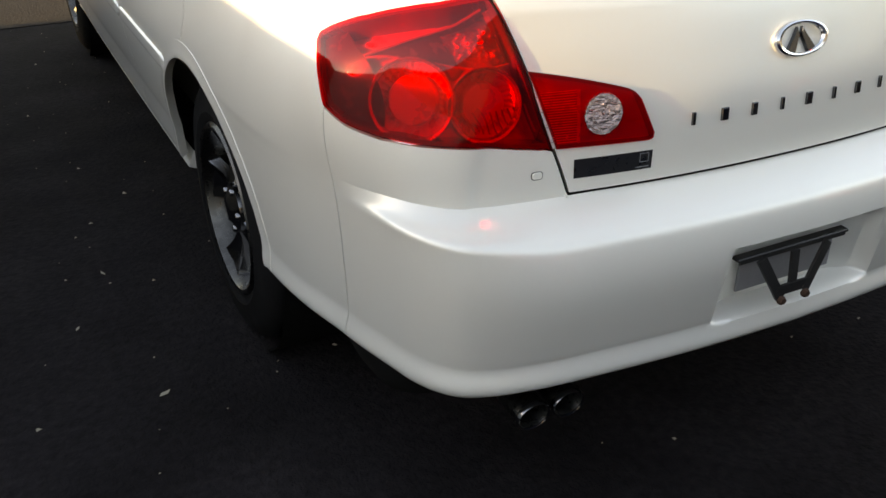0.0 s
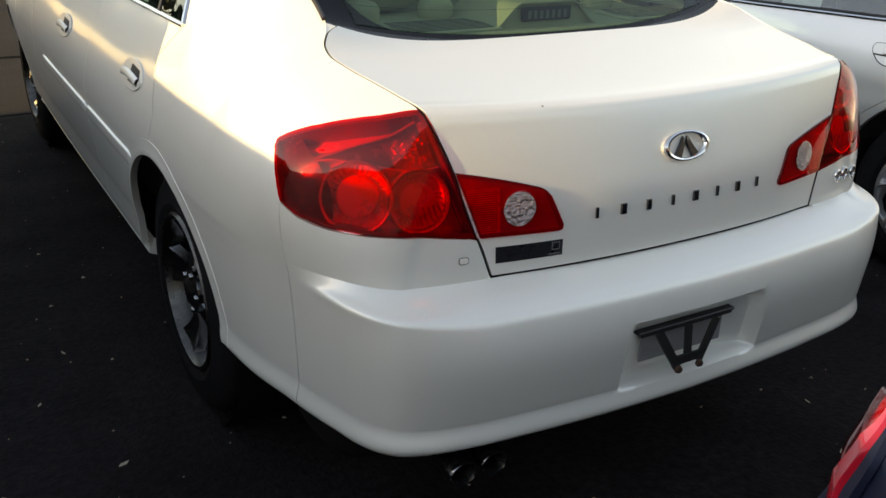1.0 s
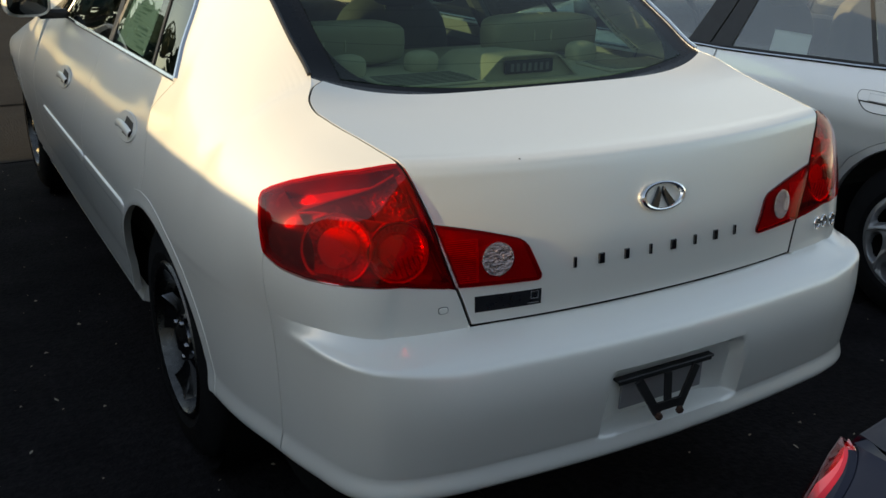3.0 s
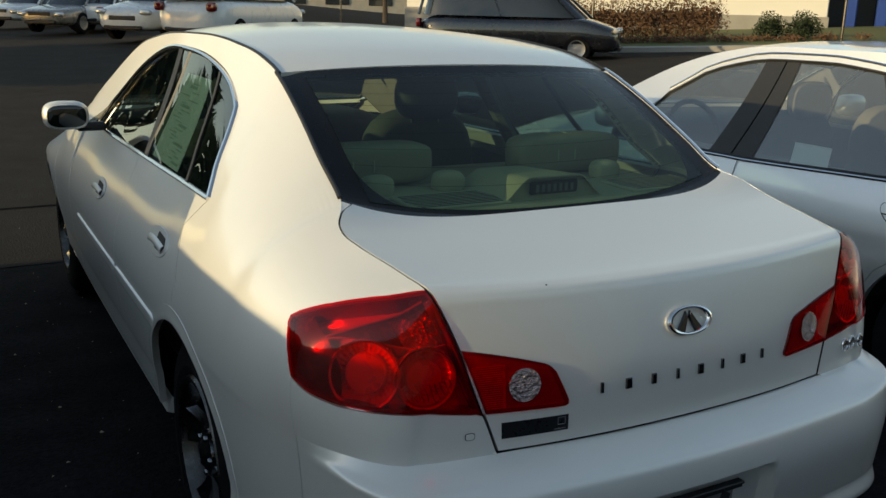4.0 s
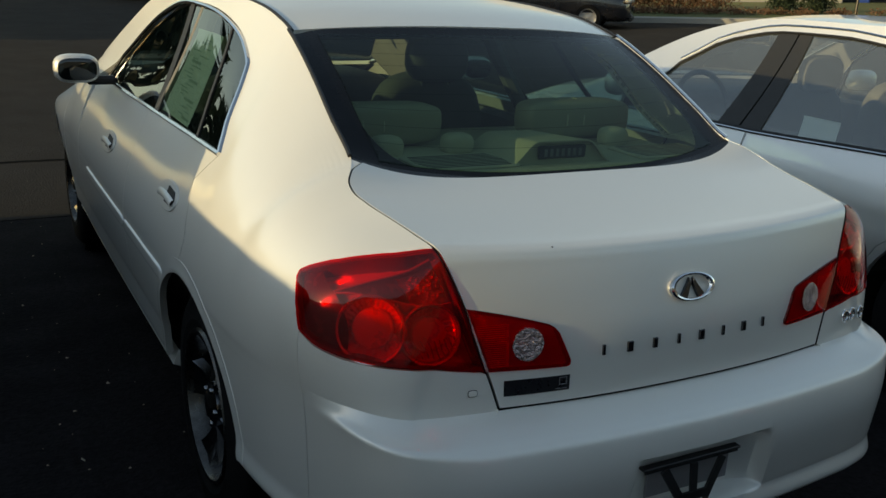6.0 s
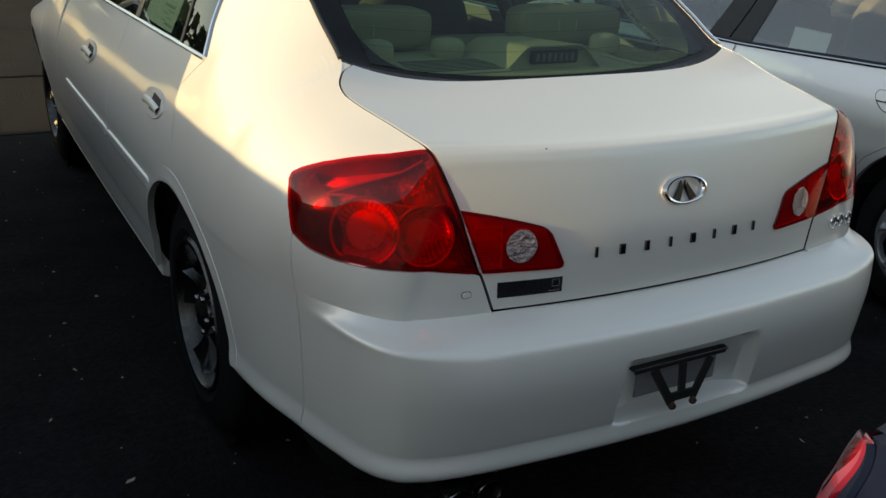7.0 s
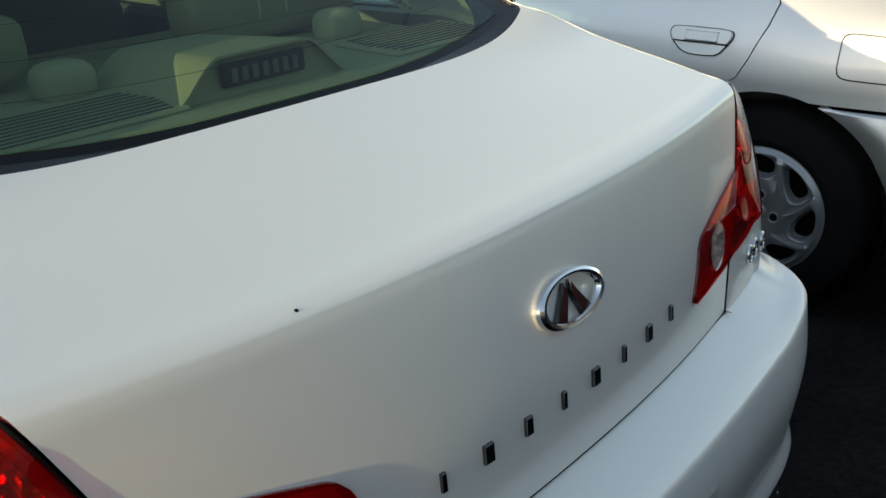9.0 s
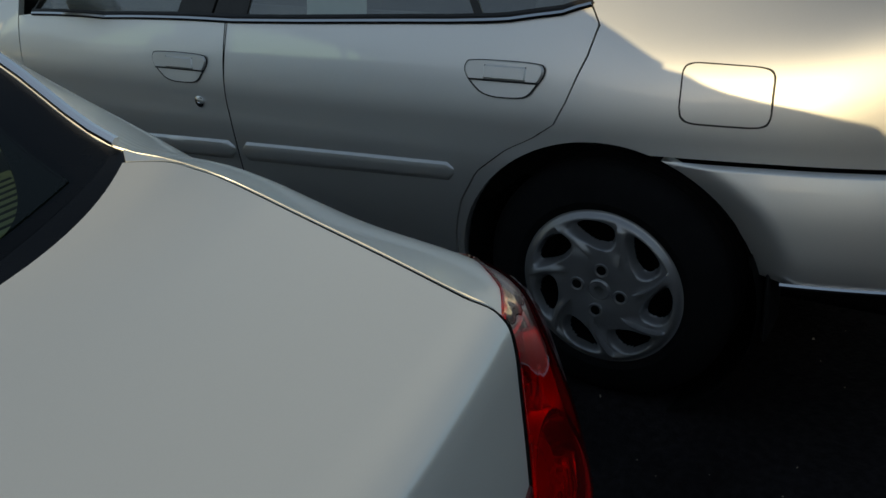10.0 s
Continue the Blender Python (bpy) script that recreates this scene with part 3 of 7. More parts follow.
bumper = g.done("rear_bumper", PEARL, white_car)

# quarter panels and roof rails
for sg in (-1, 1):
    g = Geo()
    g_mid = dlo_rear[0, 1]
    gs = np.concatenate([np.linspace(0.0, 1, 46), np.linspace(1, g_mid, 44)[1:]])
    S, G = body.rows(gs, lambda v: q_left(v) + GAP, lambda v: q_right(v) - GAP, 64, sg)
    g.panel(body.at(S, G), 0.02)
    K = 9
    side_edge = [*dlo_rear, *dlo_top[:K], (dlo_top[K - 1, 0], 2.0)]
    low_edge = [(q_left(g_mid) + GAP, g_mid), (dlo_rear[0, 0], g_mid)]
    S, G = body.coons(low_edge, [(0.878 + GAP, 2.0), (dlo_top[K - 1, 0], 2.0)], [(q_left(v) + GAP, v) for v in np.linspace(g_mid, 2.0, 12)], side_edge, 90, 90, sg)
    g.panel(body.at(S, G), 0.02)
    s_r = np.linspace(dlo_top[K - 1, 0], 3.72, 70)
    t = np.linspace(0, 1, 12)
    lo = np.where(s_r < dlo_top[-1, 0], top_g(s_r), np.interp(s_r, [dlo_top[-1, 0], 3.72], [dlo_top[-1, 1], belt[-1, 1]]))
    g.panel(body.at(sg * s_r[None, :], lo[None, :] + (2 - lo)[None, :] * t[:, None]), 0.02)
    g.done("quarter_panel", PEARL, white_car)

    lip_a, lip_r = np.radians(np.linspace(-3, 175, 90)), np.linspace(0, 1, 7)
    lip = []
    for q in lip_r:
        reach = [ARCH - 0.006 - 0.016 * float(smooth(math.cos(a), -0.1, 0.8)) + 0.042 * q for a in lip_a]
        e = body.edge([(body.half, WB_REAR + k * math.cos(a), AXLE_Z + k * math.sin(a)) for a, k in zip(lip_a, reach)])
        lip.append(body.off(sg * e[:, 0], e[:, 1], 0.0012 + 0.0045 * (1 - q) ** 2 * (1 if q else 0.3)))
    Geo().panel(np.array(lip), 0.022).done("arch_flange", PEARL, white_car)

# doors, front wings, sills
g0 = low_g(body, 0.335)
gb_nom = float(belt_knots[2, 1])
dr = np.array([*body.edge(front_of_arch), *cut, dlo_rear[0]])
dr = dr[np.argsort(dr[:, 1], kind="stable")]
for sg in (-1, 1):
    for name in ("rear_door", "front_door"):
        gs = np.concatenate([np.linspace(g0, 1, 34), np.linspace(1, gb_nom, 36)[1:]])
        if name == "rear_door":
            cut_s = lambda v: np.interp(v, dr[:, 1], dr[:, 0])
            left, right = (lambda v: cut_s(np.where(v > 1, 1 + (v - 1) * (belt_g(cut_s(v)) - 1) / (gb_nom - 1), v)) + GAP), (lambda v: 0 * v + SPLIT_S - GAP)
        else:
            left, right = (lambda v: 0 * v + SPLIT_S + GAP), (lambda v: 0 * v + DOOR_FRONT_S - 0.06 * smooth(v, 1.0, 1.6))
        S, G = body.rows(gs, left, right, 60, sg)
        G = np.where(G > 1, 1 + (G - 1) * (belt_g(np.abs(S)) - 1) / (gb_nom - 1), G)
        door = Geo().panel(body.at(S, G), 0.02).done(name, PEARL, white_car)
        y_h, z_h = (1.305, 0.880) if name == "rear_door" else (2.285, 0.853)
        s_h, g_h = body.find(0.845, y_h, z_h)
        m = body.stance(sg * s_h, g_h, 0.001)
        dish = [(0.112 * np.sign(math.cos(a)) * abs(math.cos(a)) ** 0.85, 0.040 * math.sin(a)) for a in np.linspace(0, 2 * math.pi, 36, endpoint=False)]
        Geo().prism(dish, 0.003, m, 0.002).done("handle_plate", PEARL, door)
        Geo().prism([(0.86 * x, 0.76 * y) for x, y in dish], 0.0036, m).done("handle_recess", PEARL, door, "shallow hollow behind the door handle")
        bar = np.array([[m @ Vector((x, 0.011 * math.cos(a) - 0.002 - 0.9 * x * x, 0.005 + 0.006 * math.sin(a) + 0.006 * (1 - (x / 0.1) ** 2))) for a in np.linspace(0, 2 * math.pi, 14, endpoint=False)] for x in np.linspace(-0.086, 0.086, 15)])
        Geo().grid(bar, wrap=True).done("door_handle", PEARL, door)
        # raised black patch that stands in for the shade behind the handle
        grip = [(-0.010, -0.022), (0.070, -0.020), (0.088, 0.0), (0.070, 0.022), (-0.010, 0.026)]
        Geo().prism(grip, 0.0058, m, 0.001).done("handle_trim", BLACK, door, "black patch for the shaded hollow behind the front half of the handle")
        # rubbing strip
        y0, y1 = (1.247, 1.857) if name == "rear_door" else (1.863, 2.735)
        sa, sb = body.find(0.87, y0, 0.655)[0], body.find(0.87, y1, 0.655)[0]
        gm = low_g(body, 0.655)
        ss = np.linspace(sa, sb, 40)
        taper_in = np.minimum(1, np.minimum((ss - sa), (sb - ss)) / 0.03 + 0.15)
        prof = np.linspace(-1, 1, 9)
        pp = body.off(sg * ss[None, :], gm + 0.036 * prof[:, None] * taper_in[None, :], 0.0) + np.array([sg, 0, 0]) * (0.007 * np.sqrt(np.maximum(0, 1 - prof[:, None] ** 4)) * taper_in[None, :])[..., None]
        Geo().panel(pp, 0.008).done("rubbing_strip", PEARL, door)
    # front wing
    s_f = np.linspace(DOOR_FRONT_S + 0.004, body.s[-1] - 0.02, 90)
    lowg = np.zeros(90)
    for i, s in enumerate(s_f):
        yy = body.at(s, 0.5)[1]
        if abs(yy - WB_FRONT) < ARCH:
            lowg[i] = np.interp(AXLE_Z + math.sqrt(max(0, ARCH**2 - (yy - WB_FRONT) ** 2)), body.at(np.full(60, s), body.g[:60])[:, 2], body.g[:60])
        else:
            lowg[i] = 0.05
    hig = np.interp(s_f, [DOOR_FRONT_S, 3.55, 3.8, 6], [belt[-1, 1], 1.75, 1.98, 1.98])
    t = np.linspace(0, 1, 50)[:, None]
    Geo().panel(body.at(sg * s_f[None, :], lowg[None, :] + (hig - lowg)[None, :] * t), 0.02).done("front_wing", PEARL, white_car)
    s_s = np.linspace(body.find(0.86, WB_REAR + ARCH - 0.015, 0.30)[0], body.find(0.86, WB_FRONT - ARCH + 0.01, 0.30)[0], 60)
    pr = np.linspace(0, g0 - 0.006, 10)[:, None]
    pp = body.at(sg * s_s[None, :], pr) + np.array([-sg * 0.004, 0, -0.03])
    Geo().panel(pp, 0.05).done("sill_panel", PEARL, white_car)

# boot lid
lid_mid = spline([(0, 0.083, 0.695), (1, 0.080, 0.755), (2, 0.086, 0.825), (3, 0.107, 0.900), (3.8, 0.128, 0.964), (4.2, 0.138, 0.990), (4.4, 0.143, 0.9985), (4.6, 0.156, 1.003), (5.2, 0.20, 1.008), (6, 0.27, 1.017), (7, 0.40, 1.038), (8, 0.532, 1.0605)])
lid_edge = spline([(0, 0.458, 0.115, 0.695), (1, 0.478, 0.125, 0.755), (2, 0.505, 0.138, 0.825), (3, 0.529, 0.152, 0.902), (3.8, 0.554, 0.170, 0.966), (4.2, 0.567, 0.180, 0.996), (4.4, 0.573, 0.187, 1.009), (4.6, 0.577, 0.197, 1.016), (5.2, 0.583, 0.235, 1.022), (6, 0.596, 0.31, 1.033), (7, 0.617, 0.44, 1.051), (7.3, 0.622, 0.482, 1.0585), (7.5, 0.620, 0.512, 1.068), (7.75, 0.609, 0.542, 1.081), (7.9, 0.590, 0.566, 1.0935), (8, 0.562, 0.588, 1.100)])
lid_in = lambda t: lid_edge(t) - np.array([0.0055, 0, 0])
ts = np.concatenate([np.linspace(0, 4, 40), np.linspace(4, 5.4, 34)[1:], np.linspace(5.4, 7.4, 30)[1:], np.linspace(7.4, 8, 20)[1:]])
lid_pts = crowned(lid_mid, lid_in, ts, np.linspace(-1, 1, 91), 2.2)
fuller = crowned(lid_mid, lid_in, ts, np.linspace(-1, 1, 91), 5.0)
lid_pts = lid_pts + (fuller - lid_pts) * smooth(ts, 6.2, 8.0)[:, None, None]
rail_s = np.linspace(0.95, 1.29, 60)
rail_y = body.at(rail_s, 2.0)[:, 1]
for sg in (-1, 1):
    ts2 = np.linspace(7.72, 8, 24)
    rim = [lid_edge(t) * np.array([sg, 1, 1]) + np.array([-sg * 0.0012, 0.0006, -0.0003]) for t in ts2]
    outer = [body.at(sg * float(np.interp(q[1] + 0.02 * smooth(t, 7.7, 8.0), rail_y, rail_s)), 2.0) + np.array([sg * 0.001, 0, -0.0006]) for q, t in zip(rim, ts2)]
    Geo().panel(np.array([[a + (b - a) * k for a, b in zip(rim, outer)] for k in np.linspace(0, 1, 5)]), 0.01).done("lid_shoulder", PEARL, white_car)
trunk_lid = Geo().panel(lid_pts, 0.016).done("trunk_lid", PEARL, white_car)


def on_lid(x, z, lift=0.0):
    """A pose on the boot lid's rear face: z outwards, x to the car's right, y up."""
    best = min(((abs(lid_pts[i, j, 0] - x) + abs(lid_pts[i, j, 2] - z), i, j) for i in range(1, 60) for j in range(1, 90)))
    _, i, j = best
    p = lid_pts
    a, b = Vector(p[i, j + 1] - p[i, j - 1]).normalized(), Vector(p[i + 1, j] - p[i - 1, j]).normalized()
    n = a.cross(b).normalized()
    if n.y > 0:
        n = -n
    yv = (Vector((0, 0, 1)) - n * n.z).normalized()
    xv = yv.cross(n)
    k = (z - p[i, j, 2]) / b.z
    m = Matrix((xv, yv, n)).transposed().to_4x4()
    m.translation = Vector(p[i, j]) + b * k + a * (x - p[i, j, 0]) + n * lift
    return m


# roof, rear window, windscreen, bonnet
rail_at = lambda s: body.at(s, 2.0)
roof_mid = spline([(1.58, 1.075, 1.372), (1.68, 1.20, 1.400), (1.90, 1.46, 1.436), (2.4, 1.98, 1.463), (2.9, 2.5, 1.448), (3.2, 2.86, 1.398)])
Geo().panel(crowned(roof_mid, lambda s: rail_at(s) - np.array([0.010, 0, 0]), np.linspace(1.575, 3.2, 50), np.linspace(-1, 1, 41), 2.4), 0.02).done("roof", PEARL, white_car)
for sg in (-1, 1):
    pts = [Vector(rail_at(sg * s)) + Vector((-sg * 0.005, 0, 0.001)) for s in np.linspace(1.57, 3.2, 40)]
    Geo().tube(pts, 0.0055, 6).done("roof_moulding", BLACK, white_car, "thin black roof moulding")
glass_mid = spline([(0, 0.538, 1.055), (0.5, 0.815, 1.238), (1, 1.072, 1.370)])
glass_edge = lambda v: rail_at(1.285 + v * (1.575 - 1.285)) - np.array([0.003, 0, 0])
us = np.sin(np.linspace(-math.pi / 2, math.pi / 2, 81))
low_v = 0.035 * (1 - np.sqrt(1 - np.clip((np.abs(us) - 0.95) / 0.0505, 0, 1) ** 2))
top_v = 1 - 0.06 * smooth(np.abs(us), 0.80, 1.0) ** 2


def on_window(v, u):
    """Places on the rear window's surface, v up and u across."""
    mid, e = glass_mid(v), glass_edge(v)
    w = abs(u) ** 2.6
    return np.array([u * e[0], mid[0] + (e[1] - mid[0]) * w, mid[1] + (e[2] - mid[1]) * w])


pane = np.array([[on_window(low_v[j] + t * (top_v[j] - low_v[j]), u) for j, u in enumerate(us)] for t in np.linspace(0, 1, 41)])
JL, JR = int(np.argmin(np.abs(us + 0.885))), int(np.argmin(np.abs(us - 0.885))) + 1
rear_window = Geo().panel(pane[1:38, JL:JR], 0.003).done("rear_window", REAR_GLASS, white_car)
g = Geo()
for blk in (pane[:2], pane[37:], pane[1:38, :JL + 1], pane[1:38, JR - 1:]):
    g.panel(blk - np.array([0, 0.0, 0.002]), 0.006)
for sg in (-1, 1):
    u0, v0, ru, rv = sg * 0.89, 0.030, 0.16, 0.24
    arc = np.linspace(0.0, math.pi / 2, 15)
    inner = [(u0 - sg * ru * (1 - math.cos(a)), v0 + rv * (1 - math.sin(a))) for a in arc]
    outer = [(u0, v0 + rv * (1 - math.tan(a))) if a < math.pi / 4 else (u0 - sg * ru * (1 - 1 / math.tan(a)), v0) for a in arc]
    g.panel(np.array([[on_window(v + (v2 - v) * k, u + (u2 - u) * k) - np.array([0, 0, 0.0045]) for (u, v), (u2, v2) in zip(outer, inner)] for k in (0, 0.5, 1)]), 0.003)
g.done("window_border", FRIT, rear_window)
# black seal between the boot lid's front edge and the glass
end = lid_edge(8.0) * np.array([1, 1, 1])
tip = body.at(float(np.interp(end[1] + 0.02, rail_y, rail_s)), 2.0)
low = [*[lid_pts[-1, j] + np.array([0, -0.003, -0.003]) for j in range(91)]]
side = [end + (tip - end) * k + np.array([0.0, 0.0, -0.002]) for k in np.linspace(0.15, 1, 6)]
low = [q * np.array([-1, 1, 1]) for q in side[::-1]] + low + side
high = [on_window(float(np.interp(abs(q[0]) / 0.575, np.abs(us[40:]), low_v[40:])), float(np.clip(q[0] / 0.575, -1, 1))) + np.array([0, 0.004, -0.001]) for q in low]
Geo().panel(np.array([[a + (b - a) * k for a, b in zip(low, high)] for k in np.linspace(0, 1, 4)]), 0.003).done("window_seal", FRIT, white_car)
g = Geo()
for i in range(6, 37, 4):
    row = pane[i, JL:JR] + np.array([0, 0.006, -0.005])
    g.tube([Vector(q) for q in row[::2]], 0.0004, 4, False)
g.done("heating_wires", BLACK, rear_window)
for sg in (-1, 1):
    pts = [Vector(body.at(sg * s, 2.0)) + Vector((sg * 0.003, -0.002, 0.002)) for s in np.linspace(1.29, 1.575, 20)]
    Geo().tube(pts, 0.0055, 6).done("window_trim", CHROME if sg > 0 else BLACK, rear_window)
screen_mid = spline([(0, 2.87, 1.394), (0.5, 3.32, 1.23), (1, 3.74, 1.01)])
screen = crowned(screen_mid, lambda v: rail_at(3.21 + v * 0.60), np.linspace(0, 1, 16), np.linspace(-1, 1, 21), 2.6)
wind = Geo().panel(screen, 0.004).done("windscreen", SIDE_GLASS, white_car)
wind.visible_shadow = False
bonnet_mid = spline([(0, 3.72, 1.0), (0.5, 4.2, 0.93), (1, 4.66, 0.78)])
Geo().panel(crowned(bonnet_mid, lambda v: body.at(3.82 + v * (body.s[-1] - 3.86), 1.98), np.linspace(0, 1, 20), np.linspace(-1, 1, 21), 2.2), 0.02).done("bonnet", PEARL, white_car)
nose = np.array([[body.at((-1 if u < 0 else 1) * (body.s[-1] - 0.02), gg) * np.array([abs(u), 1, 1]) + np.array([0, 0.10 * (1 - u * u), 0]) for u in np.linspace(-1, 1, 21)] for gg in np.linspace(0.05, 1.98, 16)])
Geo().panel(nose, 0.02).done("front_bumper", PEARL, white_car)

# side windows with their bright frames
for sg in (-1, 1):
    front_tip = belt[-1]
    bpost_s = body.find(0.745, 1.88, 1.02)[0]
    S, G = body.coons(belt, [*dlo_top, front_tip], dlo_rear, [front_tip, front_tip], 24, 90, sg)
    pts = body.off(S, G, -0.007)
    post = np.argmin(np.abs(np.abs(S[0]) - bpost_s))
    fixed = np.argmin(np.abs(np.abs(S[0]) - body.find(0.73, 1.32, 1.02)[0]))
    for a, b, nm in ((0, fixed, "quarter_glass"), (fixed + 1, post - 1, "rear_side_glass"), (post + 2, 89, "front_side_glass")):
        Geo().panel(pts[:, a:b + 1], 0.004).done(nm, SIDE_GLASS, white_car)
    Geo().panel(body.off(S, G, -0.004)[:, post - 1:post + 3], 0.01).done("door_post", BLACK, white_car, "black door post")
    Geo().panel(body.off(S, G, -0.004)[:, fixed:fixed + 2], 0.01).done("window_divider", BLACK, white_car)
    ring = [*[(a, b) for a, b in zip(S[:, 0], G[:, 0])], *zip(S[-1], G[-1])]
    Geo().tube([Vector(body.off(np.float64(a), np.float64(b), 0.0015)) for a, b in ring], 0.0075, 6).done("window_frame", CHROME, white_car, "bright metal window frame")
    Geo().tube([Vector(body.off(np.float64(a), np.float64(b), 0.002)) for a, b in zip(S[0], G[0])], 0.007, 6).done("belt_trim", CHROME, white_car, "bright strip under the side windows")
    # door mirror
    mx, my, mz = sg * 0.905, 2.62, 1.085
    mir = Geo().ball((mx, my, mz), (0.086, 0.050, 0.056), 24, 3.0).done("door_mirror", PEARL, white_car)
    Geo().ball((mx, my - 0.042, mz), (0.072, 0.012, 0.043), 24, 3.2).done("mirror_glass", glass("mirror_glass", (0.1, 0.12, 0.12), 0.25, 4.0), mir)
    Geo().box((sg * 0.81, my + 0.03, mz - 0.05), (0.12, 0.05, 0.035), 0.012).done("mirror_arm", BLACK, mir)

# wheels, wells, floor
for yy in (WB_REAR, WB_FRONT):
    for sg in (-1, 1):
        wheel(white_car, sg * 0.706, yy, AXLE_Z, 0.334, 0.217, 0.215, sg, "alloy")
        Geo().lathe([(0.25, -0.24), (0.375, -0.24), (0.378, -0.03), (0.377, -0.01)], 40, Matrix.Translation((sg * 0.80, yy, AXLE_Z + 0.01)) @ Matrix.Rotation(math.pi / 2 * sg, 4, "Y") @ Matrix.Rotation(math.pi if sg > 0 else 0, 4, "Z"), (-math.pi * 0.62, math.pi * 0.62) if sg > 0 else (math.pi * 0.38, math.pi * 1.62)).done("wheel_well", DARK, white_car)
Geo().box((0, 2.45, 0.30), (1.1, 4.3, 0.16), 0.03).done("floor_pan", DARK, white_car)
Geo().box((0, 0.36, 0.42), (1.24, 0.52, 0.20), 0.03).done("boot_floor", DARK, white_car)
for sg in (-1, 1):
    Geo().box((sg * 0.66, 2.46, 0.33), (0.26, 2.05, 0.12), 0.03).done("inner_sill", DARK, white_car)

# dark seals under the panel gaps
for sg in (-1, 1):
    pts = [Vector((sg * (lid_edge(t)[0] - 0.002), lid_edge(t)[1] + 0.001, lid_edge(t)[2] - 0.0036)) for t in np.linspace(0, 8, 70)]
    Geo().tube(pts, 0.0022, 6).done("lid_seal", DARK, white_car)
    pts = [Vector(body.off(np.float64(sg * np.interp(v, seam[:, 1], seam[:, 0])), np.float64(v), -0.005)) for v in np.linspace(0.0, 0.92, 40)]
    Geo().tube(pts, 0.002, 5).done("bumper_seal", DARK, white_car)
    pts = [Vector(body.off(np.float64(sg * a), np.float64(b), -0.004)) for a, b in body.edge(dense([*DOOR_CUT, DLO_REAR[0]], 6))]
    Geo().tube(pts, 0.004, 5).done("door_seal", DARK, white_car)
    pts = [Vector(body.off(np.float64(sg * SPLIT_S), np.float64(v), -0.004)) for v in np.linspace(g0, belt_g(SPLIT_S), 40)]
    Geo().tube(pts, 0.004, 5).done("door_seal", DARK, white_car)
Geo().tube([Vector((lid_pts[0, j, 0], lid_pts[0, j, 1] + 0.004, lid_pts[0, j, 2] - 0.003)) for j in range(0, 91, 3)], 0.003, 6).done("lid_seal", DARK, white_car)

# ---- lamps, badges and fittings of the white saloon ----
for sg in (-1, 1):
    lamp = new("tail_lamp")
    lamp.parent = white_car
    tagged(lamp, "red wrap-around tail lamp with two round lights")
    inner = [(s, 2.0) for s in np.linspace(0.537, 0.878, 16)]
    S, G = body.coons(lamp_low_edge, lamp_top_edge, inner, lamp_out_edge, 30, 44, sg)
    lens = body.off(S, G, 0.003)
    Geo().panel(lens, 0.003).done("lens", RED_GLASS, lamp)
    under = body.off(S, G, -0.003)
    g = Geo()
    for blk in (under[:2], under[-2:], under[:, :2], under[:, -2:]):
        g.panel(blk, 0.040)
    g.done("lens_rim", LAMP_RIM, lamp)
    back = body.off(S, G, -0.040)
    Geo().grid(back).done("lamp_housing", LAMP_HOUSING, lamp)
    for (cx, cy, cz, r) in ((0.701, 0.203, 0.862, 0.066), (0.597, 0.138, 0.858, 0.058)):
        s_c, g_c = body.find(cx, cy, cz)
        m = body.stance(sg * s_c, g_c, -0.010)
        Geo().lathe([(r + 0.003, -0.030), (r + 0.003, -0.003), (r + 0.001, 0.0), (r - 0.003, -0.001), (r - 0.005, -0.006), (r - 0.006, -0.020)], 48, m).done("light_ring", REFLECTOR, lamp)
        fins = np.array([[m @ Vector((q * math.cos(a), q * math.sin(a), zz + (0.0022 if k % 2 else 0.0) * w)) for k, a in enumerate(np.linspace(0, 2 * math.pi, 64, endpoint=False))] for q, zz, w in ((r - 0.005, -0.012, 0), (r * 0.82, -0.020, 1), (r * 0.70, -0.026, 1), (r * 0.62, -0.028, 0))])
        Geo().grid(fins, wrap=True).done("round_light", LAMP_SHADE, lamp, "round finned light behind the red lens", flat=True)
        Geo().lathe([(0.0, -0.012), (r * 0.40, -0.0122), (r * 0.56, -0.013), (r * 0.60, -0.016), (r * 0.62, -0.030)], 36, m).done("bulb_cover", LAMP_SHADE, lamp)
    # the upper indicator reflector: a wedge with facets
    ii, jj = np.meshgrid(np.linspace(15.5, 26.5, 16), np.linspace(3, 31, 44), indexing="ij")
    tri = np.clip((jj - 3) / 28, 0, 1)
    ii = 15.5 + 2.6 * tri + (ii - 15.5) * (1 - 0.92 * tri)
    i0, j0 = ii.astype(int), jj.astype(int)
    fi, fj = ii - i0, jj - j0
    between = lambda q: (1 - fi) * ((1 - fj) * q[i0, j0] + fj * q[i0, j0 + 1]) + fi * ((1 - fj) * q[i0 + 1, j0] + fj * q[i0 + 1, j0 + 1])
    ss, gg = between(S), between(G)
    rng = np.random.RandomState(4)
    depth = -0.020 - 0.010 * rng.rand(*ss.shape)
    wedge = body.at(ss, gg) + body.normal(ss, gg) * depth[..., None]
    Geo().grid(wedge[:, :22]).done("indicator_reflector", BULB, lamp, "faceted reflector", flat=True)
    # flat dark sheet: the hollow's shade is put into its colour
    Geo().grid(body.off(ss, gg, -0.022)[:, 19:]).done("indicator_hollow", LAMP_DARK, lamp, "dark sheet for the shade in the indicator's hollow")
    # shade along the wedge's upper edge, drawn as a dark strip
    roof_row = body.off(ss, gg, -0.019)
